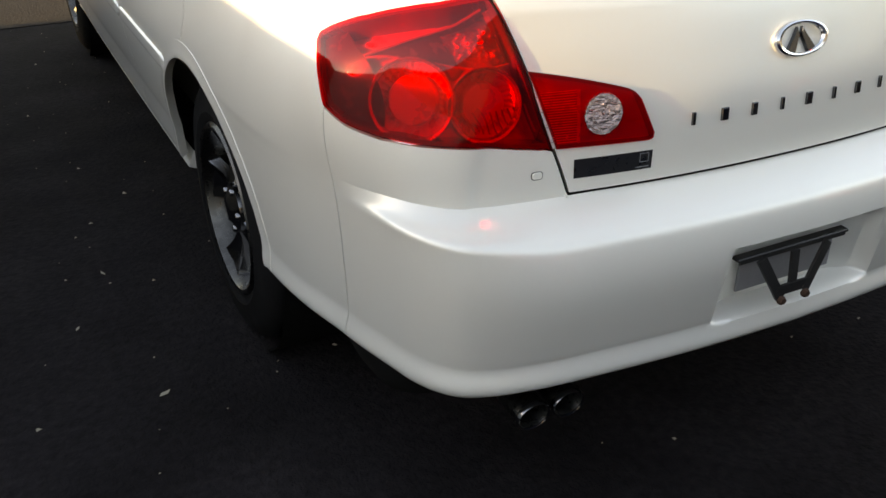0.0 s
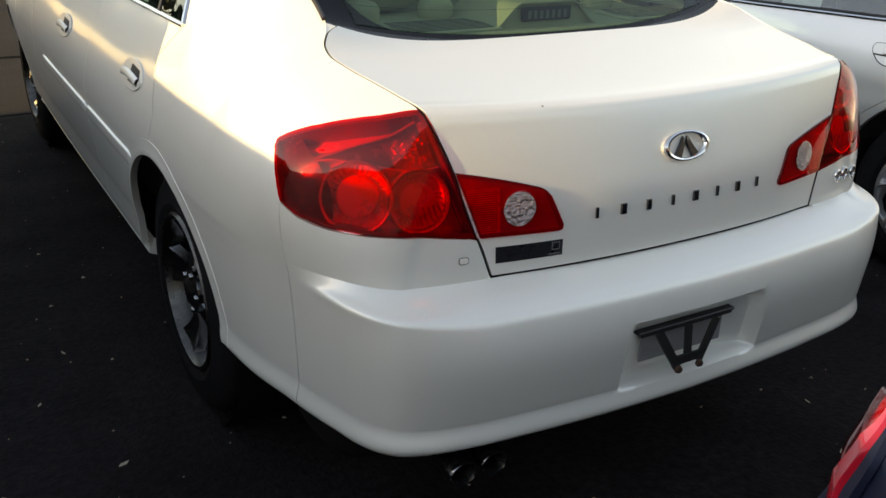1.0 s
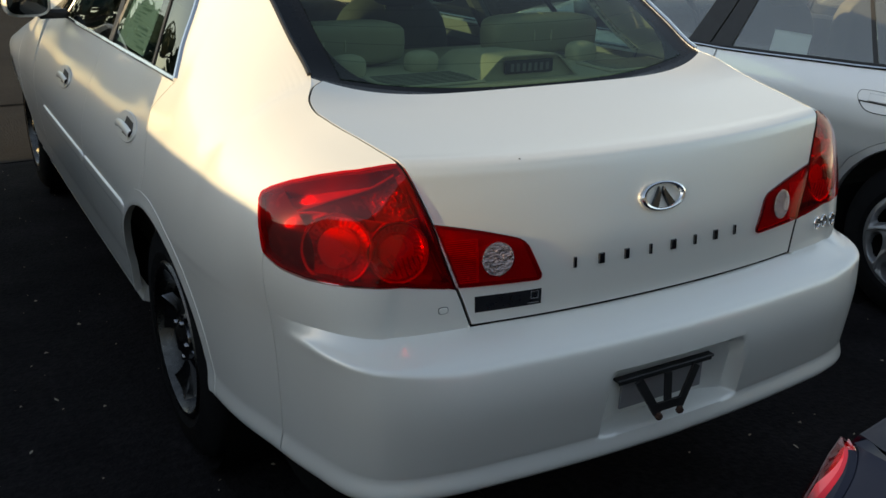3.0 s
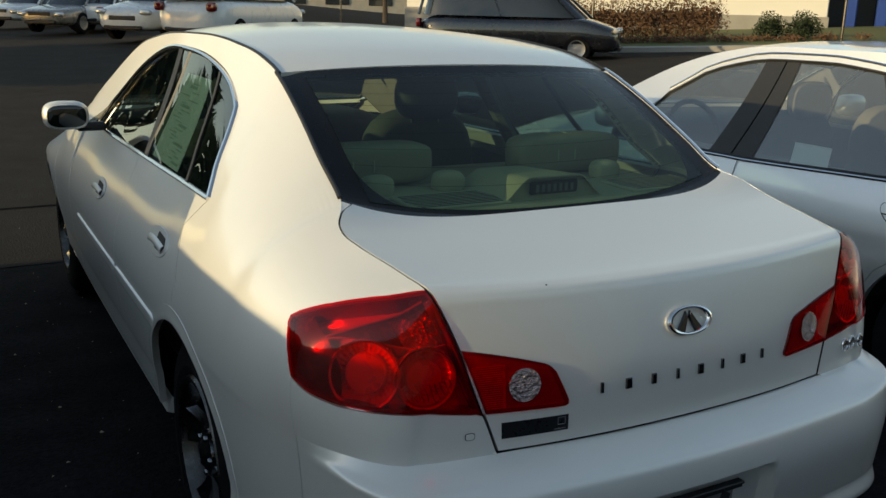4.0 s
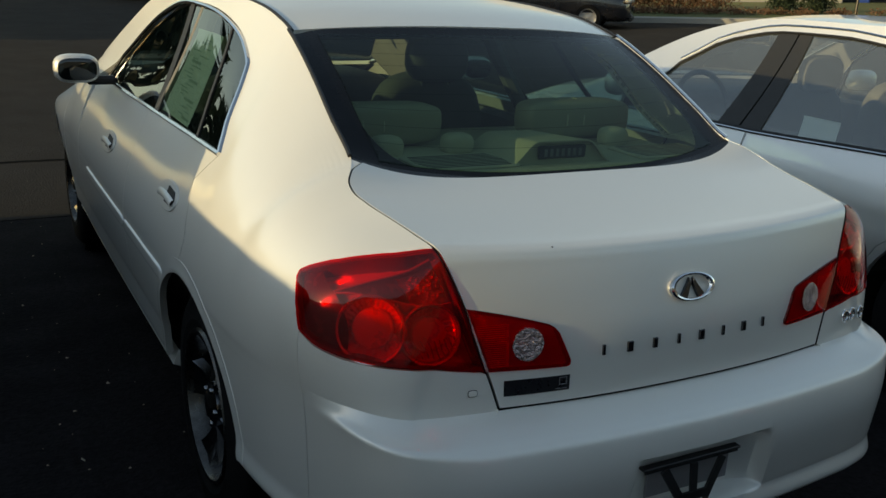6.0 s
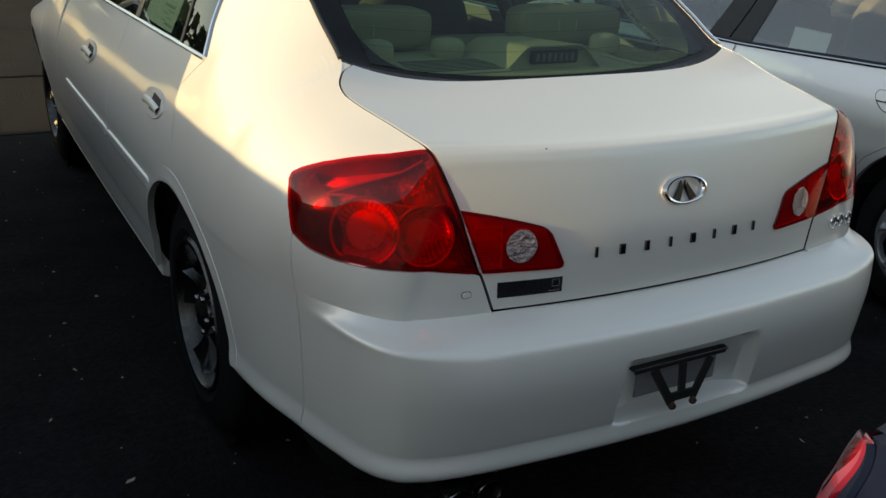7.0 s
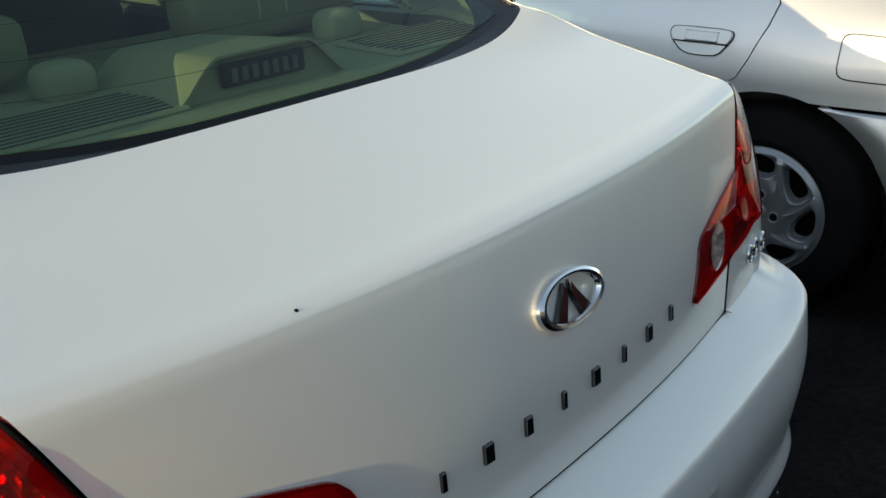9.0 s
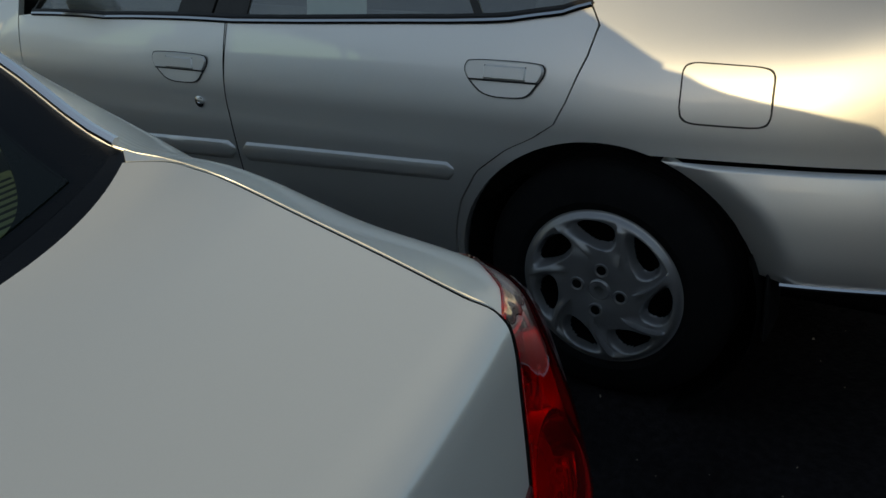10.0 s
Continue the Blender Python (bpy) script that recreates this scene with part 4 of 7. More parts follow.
    Geo().grid(np.array([roof_row[-1], roof_row[-2], roof_row[-3]])[:, :30]).done("indicator_shade", LAMP_DARK, lamp, "dark strip for the shade under the indicator's upper edge")
    # dark panel at the lamp's outer end, with a rounded inner edge
    ja = 35.5 - 4.5 * np.sin(np.linspace(0.25, math.pi - 0.5, 24))
    rows_o = np.linspace(2.0, 27.5, 24)
    outer_dark = []
    for i_f, j_a in zip(rows_o, ja):
        jl = np.linspace(j_a, 42.5, 12)
        a0, b0 = int(i_f), jl.astype(int)
        fa, fb = i_f - a0, jl - b0
        pick = lambda q: (1 - fa) * ((1 - fb) * q[a0, b0] + fb * q[a0, b0 + 1]) + fa * ((1 - fb) * q[a0 + 1, b0] + fb * q[a0 + 1, b0 + 1])
        outer_dark.append(body.off(pick(S), pick(G), -0.012))
    Geo().grid(np.array(outer_dark)).done("side_chamber", LAMP_DARK, lamp, "dark panel behind the outer end of the lens")
    rim_pts = [*body.off(ss, gg, -0.014)[0], *body.off(ss, gg, -0.014)[-1][::-1]]
    Geo().tube([Vector(q) for q in rim_pts], 0.0022, 5).done("indicator_edge", LAMP_HOUSING, lamp)
    g = Geo()
    for k in range(11):
        row = body.off(S[3:9, 3 + k * 2], G[3:9, 3 + k * 2], -0.010)
        g.tube([Vector(q) for q in row], 0.0018, 4)
    g.done("lens_ribs", LAMP_HOUSING, lamp)

lid_t = np.linspace(0, 4.4, 80)
lid_c, lid_e = lid_mid(lid_t), lid_in(lid_t)


def lid_place(x, z, out=0.0):
    """Where the boot lid's rear face lies at a width and a height."""
    w = (np.abs(x) / lid_e[:, 0]) ** 2.2
    zz = lid_c[:, 1] + (lid_e[:, 2] - lid_c[:, 1]) * w
    yy = lid_c[:, 0] + (lid_e[:, 1] - lid_c[:, 0]) * w
    return np.array([x, np.interp(z, zz, yy) - out, z])


for sg in (-1, 1):
    lamp = new("inner_lamp")
    lamp.parent = trunk_lid
    tagged(lamp, "red inner lamp with a clear reversing light")
    u, v = np.linspace(0, 1, 36), np.linspace(0, 1, 18)
    q = np.zeros((18, 36, 2))
    for i, b in enumerate(v):
        for j, a in enumerate(u):
            lo = np.array([0.4785 + (0.299 - 0.4785) * a, 0.7735 - 0.003 * a])
            hi = np.array([0.5235 + (0.337 - 0.5235) * a, 0.9015 - 0.034 * a - 0.012 * a**2])
            inset = 0.30 * (1 - math.sqrt(max(0, 1 - (max(0, a - 0.90) / 0.10) ** 2)))
            q[i, j] = lo + (hi - lo) * (0.5 + (b - 0.5) * (1 - inset))
    face = np.array([[lid_place(sg * x, z, 0.0052) for x, z in row] for row in q])
    Geo().panel(face, 0.002).done("lens", RED_GLASS, lamp)
    under = np.array([[lid_place(sg * x, z, 0.0030) for x, z in row] for row in q])
    g = Geo()
    for blk in (under[:2], under[-2:], under[:, :2], under[:, -3:]):
        g.panel(blk, 0.004)
    g.done("lens_rim", LAMP_RIM, lamp)
    rng = np.random.RandomState(2)
    back = np.array([[lid_place(sg * x, z, 0.0010) for x, z in row] for row in q])
    Geo().grid(back).done("lamp_housing", LAMP_HOUSING, lamp)
    g = Geo()
    for k in range(3, 24, 1):
        z = 0.768 + k * 0.0042
        inside = [x for x in np.linspace(0.325, 0.52, 24) if x > 0.437 and x < 0.478 + (z - 0.757) * 0.33]
        if len(inside) > 1:
            g.tube([Vector(lid_place(sg * x, z, 0.0026)) for x in inside], 0.0012, 4)
    g.done("lens_ribs", LAMP_HOUSING, lamp)
    Geo().grid(np.array([[lid_place(sg * x, z, 0.0016) for x in np.linspace(0.437, 0.478 + (z - 0.757) * 0.33, 8)] for z in np.linspace(0.774, 0.866, 12)])).done("rib_back", LAMP_SHADE, lamp)
    m = on_lid(sg * 0.398, 0.8235, 0.0)
    Geo().lathe([(0.0355, 0.000), (0.0355, 0.0058), (0.031, 0.0074), (0.020, 0.0086), (0, 0.0092)], 40, m).done("reversing_light", CLEAR_GLASS, lamp, "clear faceted reversing light")
    rr, tt = np.linspace(0.001, 0.0335, 10), np.linspace(0, 2 * math.pi, 26, endpoint=False)
    pp = np.array([[m @ Vector((r * math.cos(t), r * math.sin(t), 0.0054 + 0.0022 * rng.rand())) for t in tt] for r in rr])
    Geo().grid(pp, wrap=True).done("facets", BULB, lamp, flat=True)

# badge, row of chrome marks, paint specks
badge_m = on_lid(0.004, 0.900, 0.001)
ring = [badge_m @ Vector((0.0535 * math.cos(a), 0.028 * math.sin(a), 0.006 + 0.002 * math.cos(a))) for a in np.linspace(0, 2 * math.pi, 49)]
badge = Geo().tube(ring, lambda t: 0.0052 + 0.002 * math.cos(4 * math.pi * t)).done("badge", CHROME, trunk_lid, "oval chrome badge")
for k in (-1, 1):
    Geo().prism([(k * 0.006, 0.020), (k * 0.012, 0.010), (k * 0.034, -0.020), (k * 0.016, -0.026), (k * 0.002, 0.006)], 0.007, badge_m, 0.002).done("badge_wing", BADGE_DARK, badge)
for k, (w, h) in enumerate(((0.006, 0.022), (0.014, 0.022), (0.011, 0.022), (0.006, 0.022), (0.014, 0.022), (0.006, 0.022), (0.012, 0.022), (0.006, 0.022))):
    x = -0.226 + k * 0.0643
    m = on_lid(x, 0.795, 0.0)
    Geo().prism([(-w / 2, -h / 2), (w / 2, -h / 2), (w / 2, h / 2), (-w / 2, h / 2)], 0.0045, m, 0.001).done("chrome_mark", BADGE_DARK, trunk_lid)
for k in range(3):
    s_c, g_c = body.find(0.560 + 0.034 * k, 0.16, 0.744)
    m = body.stance(s_c, g_c, 0.0)
    loop = [m @ Vector((0.0115 * math.cos(a), 0.0135 * math.sin(a), 0.003)) for a in np.linspace(0, 2 * math.pi, 25)]
    mark = Geo().tube(loop, 0.0036, 8).done("chrome_mark", CHROME, bumper)
    Geo().tube([m @ Vector((-0.007, 0, 0.003)), m @ Vector((0.010, 0.001, 0.003))], 0.003, 8).done("bar", BADGE_DARK, mark)
for x, z in ((-0.328, 1.004), (-0.36, 0.86)):
    Geo().lathe([(0.0022, 0.0), (0.0016, 0.0006), (0.0, 0.0008)], 7, on_lid(x, z, 0.0004)).done("paint_chip", DARK, trunk_lid)
s_c, g_c = body.find(0.512, 0.138, 0.732)
m = body.stance(-s_c, g_c, 0.0005)
oval = [(0.0105 * np.sign(math.cos(a)) * abs(math.cos(a)) ** 0.6, 0.0072 * np.sign(math.sin(a)) * abs(math.sin(a)) ** 0.6) for a in np.linspace(0, 2 * math.pi, 28, endpoint=False)]
Geo().prism(oval, 0.0008, m).done("cap_gap", BLACK, bumper)
Geo().prism([(0.86 * x, 0.82 * y) for x, y in oval], 0.0026, m, 0.0008).done("tow_eye_cap", PEARL, bumper, "small oval cap in the bumper")

# dealer sticker under the inner lamp
sticker = thing("dealer_sticker", "black plastic dealer sticker with grey print on a trunk lid", "sticker")
xs, zs = np.linspace(-0.446, -0.3025, 15), np.linspace(0.7185, 0.751, 5)
Geo().panel(np.array([[lid_place(x, z, 0.0015) for x in xs] for z in zs]), 0.001).done("plate", STICKER, sticker)


def sticker_bar(x0, x1, z0, z1):
    Geo().panel(np.array([[lid_place(x, z, 0.0021) for x in np.linspace(x0, x1, 5)] for z in (z0, z1)]), 0.0004).done("print_bar", PALE_PRINT, sticker)


sticker_bar(-0.334, -0.308, 0.7225, 0.7240)
for z0, z1, x0, x1 in ((0.7315, 0.7475, -0.3265, -0.3253), (0.7315, 0.7475, -0.3105, -0.3093), (0.7463, 0.7475, -0.3265, -0.3093), (0.7315, 0.7327, -0.3265, -0.3093)):
    sticker_bar(x0, x1, z0, z1)

# bracket left in the plate recess
bracket = thing("plate_bracket", "black steel plate bracket with rusty bolts in a bumper recess", "bracket")
YB = -0.012
Geo().box((-0.036, YB + 0.008, 0.5555), (0.272, 0.020, 0.007), 0.002).done("top_bar", BLACK, bracket)
Geo().box((-0.036, YB + 0.002, 0.5495), (0.262, 0.004, 0.008), 0.001).done("top_flange", BLACK, bracket)


def strut(a, b, w, t=0.006):
    a, b = Vector(a), Vector(b)
    d = (b - a).normalized()
    n = Vector((0, -1, 0))
    s = d.cross(n).normalized() * w / 2
    g = Geo()
    q = [a - s, a + s, b + s, b - s]
    g.add([p + n * t for p in q] + q, [(0, 1, 2, 3), (4, 5, 6, 7), (0, 1, 5, 4), (1, 2, 6, 5), (2, 3, 7, 6), (3, 0, 4, 7)])
    return g.done("strut", BLACK, bracket, flat=True)


strut((-0.118, YB, 0.548), (-0.066, YB - 0.012, 0.462), 0.020)
strut((0.046, YB, 0.548), (-0.006, YB - 0.012, 0.462), 0.020)
strut((-0.036, YB, 0.548), (-0.036, YB - 0.008, 0.480), 0.018)
strut((-0.078, YB - 0.010, 0.476), (0.006, YB - 0.010, 0.476), 0.020)
for x in (-0.066, -0.006):
    Geo().lathe([(0, 0.010), (0.007, 0.010), (0.009, 0.006), (0.009, 0.0)], 6, Matrix.Translation((x, YB - 0.016, 0.458)) @ Matrix.Rotation(math.pi / 2, 4, "X")).done("bolt", RUST, bracket, "rusty bolt", flat=True)
Geo().box((-0.020, 0.0165, 0.508), (0.235, 0.006, 0.078), 0.002).done("grey_panel", PLATE_GREY, bracket, "grey plastic panel behind the struts")

# twin exhaust tips
exhaust = new("exhaust")
exhaust.parent = white_car
for x, z in ((-0.543, 0.310), (-0.470, 0.312)):
    m = Matrix.Translation((x, 0.045, z)) @ Matrix.Rotation(radians(95), 4, "X") @ Matrix.Diagonal((0.86, 0.72, 1, 1))
    Geo().lathe([(0.026, -0.20), (0.036, -0.18), (0.038, -0.02), (0.0385, 0.0), (0.036, 0.003), (0.0335, 0.0), (0.033, -0.16), (0.0, -0.165)], 36, m).done("tailpipe", STEEL, exhaust)
    Geo().lathe([(0.0390, -0.006), (0.0394, 0.001), (0.0372, 0.0045), (0.0345, 0.003), (0.0338, -0.006)], 36, m).done("pipe_rim", ALLOY, exhaust, "polished rim of the tailpipe")
Geo().ball((-0.50, 0.42, 0.29), (0.22, 0.17, 0.085), 24, 3.5).done("silencer", DARK, exhaust)

# ---- inside of the white saloon ----
Geo().box((0, 0.785, 1.045), (1.04, 0.36, 0.022), 0.008).done("parcel_shelf", CREAM, white_car)
for gx_ in (-0.235, 0.430):
    grille = Geo().box((gx_, 0.715, 1.059), (0.27, 0.155, 0.008), 0.003).done("speaker_grille", CREAM, white_car, "cream slatted speaker grille")
    for k in range(9):
        Geo().box((gx_, 0.650 + 0.0162 * k, 1.0632), (0.255 - 0.006 * abs(k - 4), 0.0045, 0.0022), 0.001).done("slot", DASH, grille)
# stop lamp under a flared hood, wide at its foot and open towards the window
yy = np.linspace(0.0, 1.0, 12)
xx = np.concatenate([np.linspace(-1, -0.5, 12), np.linspace(-0.48, 0.48, 9), np.linspace(0.5, 1, 12)])
hood = np.array([[(0.035 + x * (0.165 - 0.02 * k), 0.645 + 0.27 * k, 1.055 + (0.062 - 0.020 * k) * float(1 - smooth(abs(x), 0.45, 1.0))) for x in xx] for k in yy])
stop_lamp = Geo().panel(hood, 0.004).done("stop_lamp_housing", CREAM, white_car)
Geo().panel(np.array([[(0.035 + x * 0.163, 0.658, 1.055 + k * 0.060 * float(1 - smooth(abs(x), 0.45, 1.0))) for x in xx] for k in (0.0, 0.3, 0.6, 0.98)]), 0.003).done("housing_front", CREAM, stop_lamp)
lens = Geo().box((0.035, 0.652, 1.087), (0.150, 0.010, 0.034), 0.004).done("stop_lamp_lens", DASH, stop_lamp, "dark lens of the unlit stop lamp")
for k in range(7):
    Geo().box((-0.019 + 0.018 * k, 0.6465, 1.086), (0.010, 0.002, 0.020), 0.0008).done("lens_cell", PLATE_GREY, lens)
for x in (-0.37, -0.16, 0.37):
    Geo().ball((x, 0.865, 1.075), (0.045, 0.035, 0.032), 18, 3.0).done("anchor_cover", CREAM, white_car)
rear_seat = Geo().ball((0, 1.09, 0.80), (0.62, 0.12, 0.27), 28, 4.0).done("rear_seat", SHADED_CREAM, white_car)
Geo().ball((0, 1.42, 0.52), (0.62, 0.30, 0.12), 28, 4.0).done("seat_cushion", SHADED_CREAM, rear_seat)
for x in (-0.35, 0.305):
    g = Geo()
    g.ball((x, 0.985, 1.118), (0.190, 0.060, 0.056), 28, 4.6)
    g.done("rear_headrest", SHADED_CREAM, white_car)
    g = Geo()
    for dx in (-0.06, 0.0):
        g.tube([(x + dx, 0.985 + 0.0605 * math.cos(a), 1.118 + 0.0565 * math.sin(a)) for a in np.linspace(0.2, 5.6, 22)], 0.0025, 5)
    g.done("stitched_seam", CREAM, white_car)
for x in (-0.37, 0.37):
    seat = Geo().ball((x, 2.08, 0.80), (0.25, 0.10, 0.33), 26, 3.4).done("front_seat", TAN_CLOTH, white_car)
    Geo().ball((x, 2.42, 0.50), (0.25, 0.28, 0.10), 26, 3.4).done("seat_cushion", TAN_CLOTH, seat)
    Geo().ball((x, 2.0, 1.19), (0.135, 0.055, 0.095), 26, 3.0).done("headrest", TAN_CLOTH, seat)
    for dx in (-0.06, 0.06):
        Geo().tube([(x + dx, 2.01, 1.08), (x + dx, 2.005, 1.15)], 0.006).done("headrest_post", CHROME, seat)
Geo().ball((0, 3.25, 0.90), (0.70, 0.30, 0.13), 26, 4.0).done("dashboard", DASH, white_car)
wheel_ring = [Vector((-0.37 + 0.185 * math.cos(a), 2.92 + 0.06 * math.sin(a), 0.93 + 0.17 * math.sin(a))) for a in np.linspace(0, 2 * math.pi, 33)]
Geo().tube(wheel_ring, 0.015).done("steering_wheel", DASH, white_car)
Geo().box((0, 3.0, 1.32), (0.22, 0.02, 0.06), 0.012).done("rear_view_mirror", DASH, white_car)
for sg in (-1, 1):
    Geo().box((sg * 0.70, 2.1, 0.66), (0.05, 1.9, 0.62), 0.02).done("door_lining", TAN_CLOTH, white_car)
    pts = [body.off(np.float64(sg * s), np.float64(gv), -0.035) for s, gv in zip(np.linspace(body.find(0.74, 1.9, 1.02)[0], body.find(0.59, 1.95, 1.39)[0], 10), np.linspace(belt_knots[3, 1], top_g(2.35), 10))]
    Geo().tube([Vector(q) for q in pts], 0.032, 8).done("inner_post", TAN_CLOTH, white_car)
Geo().panel(crowned(lambda s: roof_mid(s) - np.array([0, 0.035]), lambda s: rail_at(s) - np.array([0.03, 0, 0.03]), np.linspace(1.6, 3.2, 24), np.linspace(-1, 1, 21), 2.4), 0.01).done("headliner", TAN_CLOTH, white_car)

for sg in (-1, 1):
    s_i = np.linspace(2.05, 3.70, 50)
    lo = np.where(s_i < dlo_top[-1, 0], top_g(s_i), np.interp(s_i, [dlo_top[-1, 0], 3.72], [dlo_top[-1, 1], belt[-1, 1]]))
    Geo().panel(body.off(sg * s_i[None, :], lo[None, :] + (1.99 - lo)[None, :] * np.linspace(0, 1, 8)[:, None], -0.030), 0.004).done("pillar_trim", TAN_CLOTH, white_car, "grey cloth lining of the pillar")

# price sheet behind the rear door glass
sheet = thing("price_sheet", "printed white sheet taped inside a rear side window", "paper")
s_a, s_b = body.find(0.72, 1.52, 1.05)[0], body.find(0.72, 1.87, 1.05)[0]
ss, gg = np.meshgrid(np.linspace(s_a, s_b, 12), np.linspace(belt_knots[2, 1] + 0.015, top_g(s_a) - 0.06, 16))
page = body.off(-ss, gg, -0.016)
Geo().panel(page, 0.001).done("page", PAPER, sheet)
rng = np.random.RandomState(9)
for k in range(22):
    a, b = rng.uniform(0.06, 0.55), rng.uniform(0.12, 0.36)
    h = 0.05 + 0.9 * k / 22
    sq = s_a + (s_b - s_a) * np.array([a, min(a + b, 0.94)])
    gq = belt_knots[2, 1] + 0.015 + (top_g(s_a) - 0.06 - belt_knots[2, 1] - 0.015) * np.array([h, h + (0.012 if k % 5 else 0.03)])
    s2, g2 = np.meshgrid(sq, gq)
    Geo().panel(body.off(-s2, g2, -0.0145), 0.0003).done("print_bar", INK, sheet)

# ---- the silver saloon parked beside it ----
SX, SY = 2.675, -0.470
silver_car = thing("silver_sedan", "older silver four-door sedan with plastic wheel covers parked on asphalt", "car", Matrix.Translation((SX, SY, 0)))
NREAR, NFRONT, NZ, NARCH = 1.10, 3.72, 0.312, 0.372
near = Shell(
    1.10, 0.872, 4.6, 0.08,
    [(-0.12, 0.235, -0.075, 0.235, -0.075, 0.235), (-0.07, 0.245, -0.055, 0.25, -0.055, 0.25), (-0.035, 0.3, -0.03, 0.3, -0.03, 0.3), (-0.015, 0.37, -0.018, 0.37, -0.018, 0.37), (-0, 0.44, -0.008, 0.44, -0.008, 0.44), (-0, 0.5, -0.003, 0.5, -0.003, 0.5),
     (-0.005, 0.57, -0, 0.57, -0, 0.57), (-0.02, 0.625, -0, 0.62, -0, 0.62), (-0.05, 0.655, -0.002, 0.65, -0.002, 0.65), (-0.07, 0.67, -0.003, 0.668, -0.003, 0.668), (-0.08, 0.69, -0.004, 0.69, -0.004, 0.69)],
    [(1.10, 1.0), (3.3, 1.0), (4.0, 0.98), (4.35, 0.91), (4.5, 0.80), (4.62, 0.62)],
    [(0.0, 0.56, 0.13, 0.93), (0.7, 0.62, 0.16, 0.965), (1.0, 0.62, 0.36, 1.005), (1.3, 0.60, 0.66, 1.025), (1.55, 0.56, 1.02, 1.21), (1.7, 0.545, 1.26, 1.325), (1.9, 0.545, 1.52, 1.375), (2.4, 0.55, 2.02, 1.398), (2.9, 0.555, 2.5, 1.378),
     (3.3, 0.59, 2.88, 1.28), (3.6, 0.645, 3.18, 1.14), (3.85, 0.70, 3.44, 0.995), (4.4, 0.66, 3.95, 0.88), (5.2, 0.48, 4.6, 0.70)],
    [(0.0, 0.12, 0.6, 0.02), (0.9, 0.17, 0.5, 0.03), (1.3, 0.19, 0.46, 0.05), (1.55, 0.20, 0.46, 0.22), (1.8, 0.20, 0.45, 0.33), (2.4, 0.20, 0.45, 0.36), (3.3, 0.20, 0.45, 0.26), (3.85, 0.14, 0.4, 0.05), (5.2, 0.05, 0.4, 0.02)],
    (0.5, 0.9), 0.03,
    plan=[(0, 0.0), (0.2, 0.012), (0.4, 0.050), (0.52, 0.10), (0.61, 0.17), (0.68, 0.27), (0.73, 0.38), (0.768, 0.50), (0.800, 0.63), (0.822, 0.76), (0.846, 0.94), (0.860, 1.10), (0.869, 1.28), (0.872, 1.45)],
)
N_CUT = [(0.86, 1.492, 0.36), (0.865, 1.484, 0.413), (0.87, 1.460, 0.496), (0.87, 1.410, 0.579), (0.87, 1.330, 0.642), (0.87, 1.255, 0.682), (0.868, 1.208, 0.715), (0.862, 1.180, 0.770), (0.845, 1.140, 0.88), (0.82, 1.125, 0.95)]
N_DLO_REAR = [(0.80, 1.150, 0.990), (0.735, 1.27, 1.10), (0.68, 1.39, 1.20), (0.635, 1.52, 1.285)]
N_DLO_TOP = [(0.615, 1.64, 1.325), (0.60, 1.95, 1.352), (0.605, 2.35, 1.345), (0.63, 2.65, 1.275), (0.69, 2.86, 1.15)]
N_BELT = [(0.80, 1.150, 0.990), (0.803, 1.22, 0.960), (0.805, 1.34, 0.938), (0.807, 1.50, 0.925), (0.808, 1.8, 0.908), (0.808, 2.18, 0.890), (0.80, 2.7, 0.872), (0.79, 3.05, 0.865)]
ncut, nrear, ntop, nbelt = near.edge(dense(N_CUT, 4)), near.edge(dense(N_DLO_REAR, 4)), near.edge(N_DLO_TOP), near.edge(N_BELT)
nb_g = lambda s: np.interp(s, nbelt[:, 0], nbelt[:, 1])
nt_g = lambda s: np.interp(s, ntop[:, 0], ntop[:, 1])
nb_nom = float(nbelt[1, 1])
order = lambda e: e[np.argsort(e[:, 1], kind="stable")]
N_SPLIT, N_FRONT = near.find(0.87, 2.185, 0.7)[0], near.find(0.87, 3.10, 0.7)[0]
narch_back = order(near.edge(arch_points(near, NREAR, NZ, NARCH, math.radians(192), math.radians(92))))
gap_g = low_g(near, 0.655, 1.2)
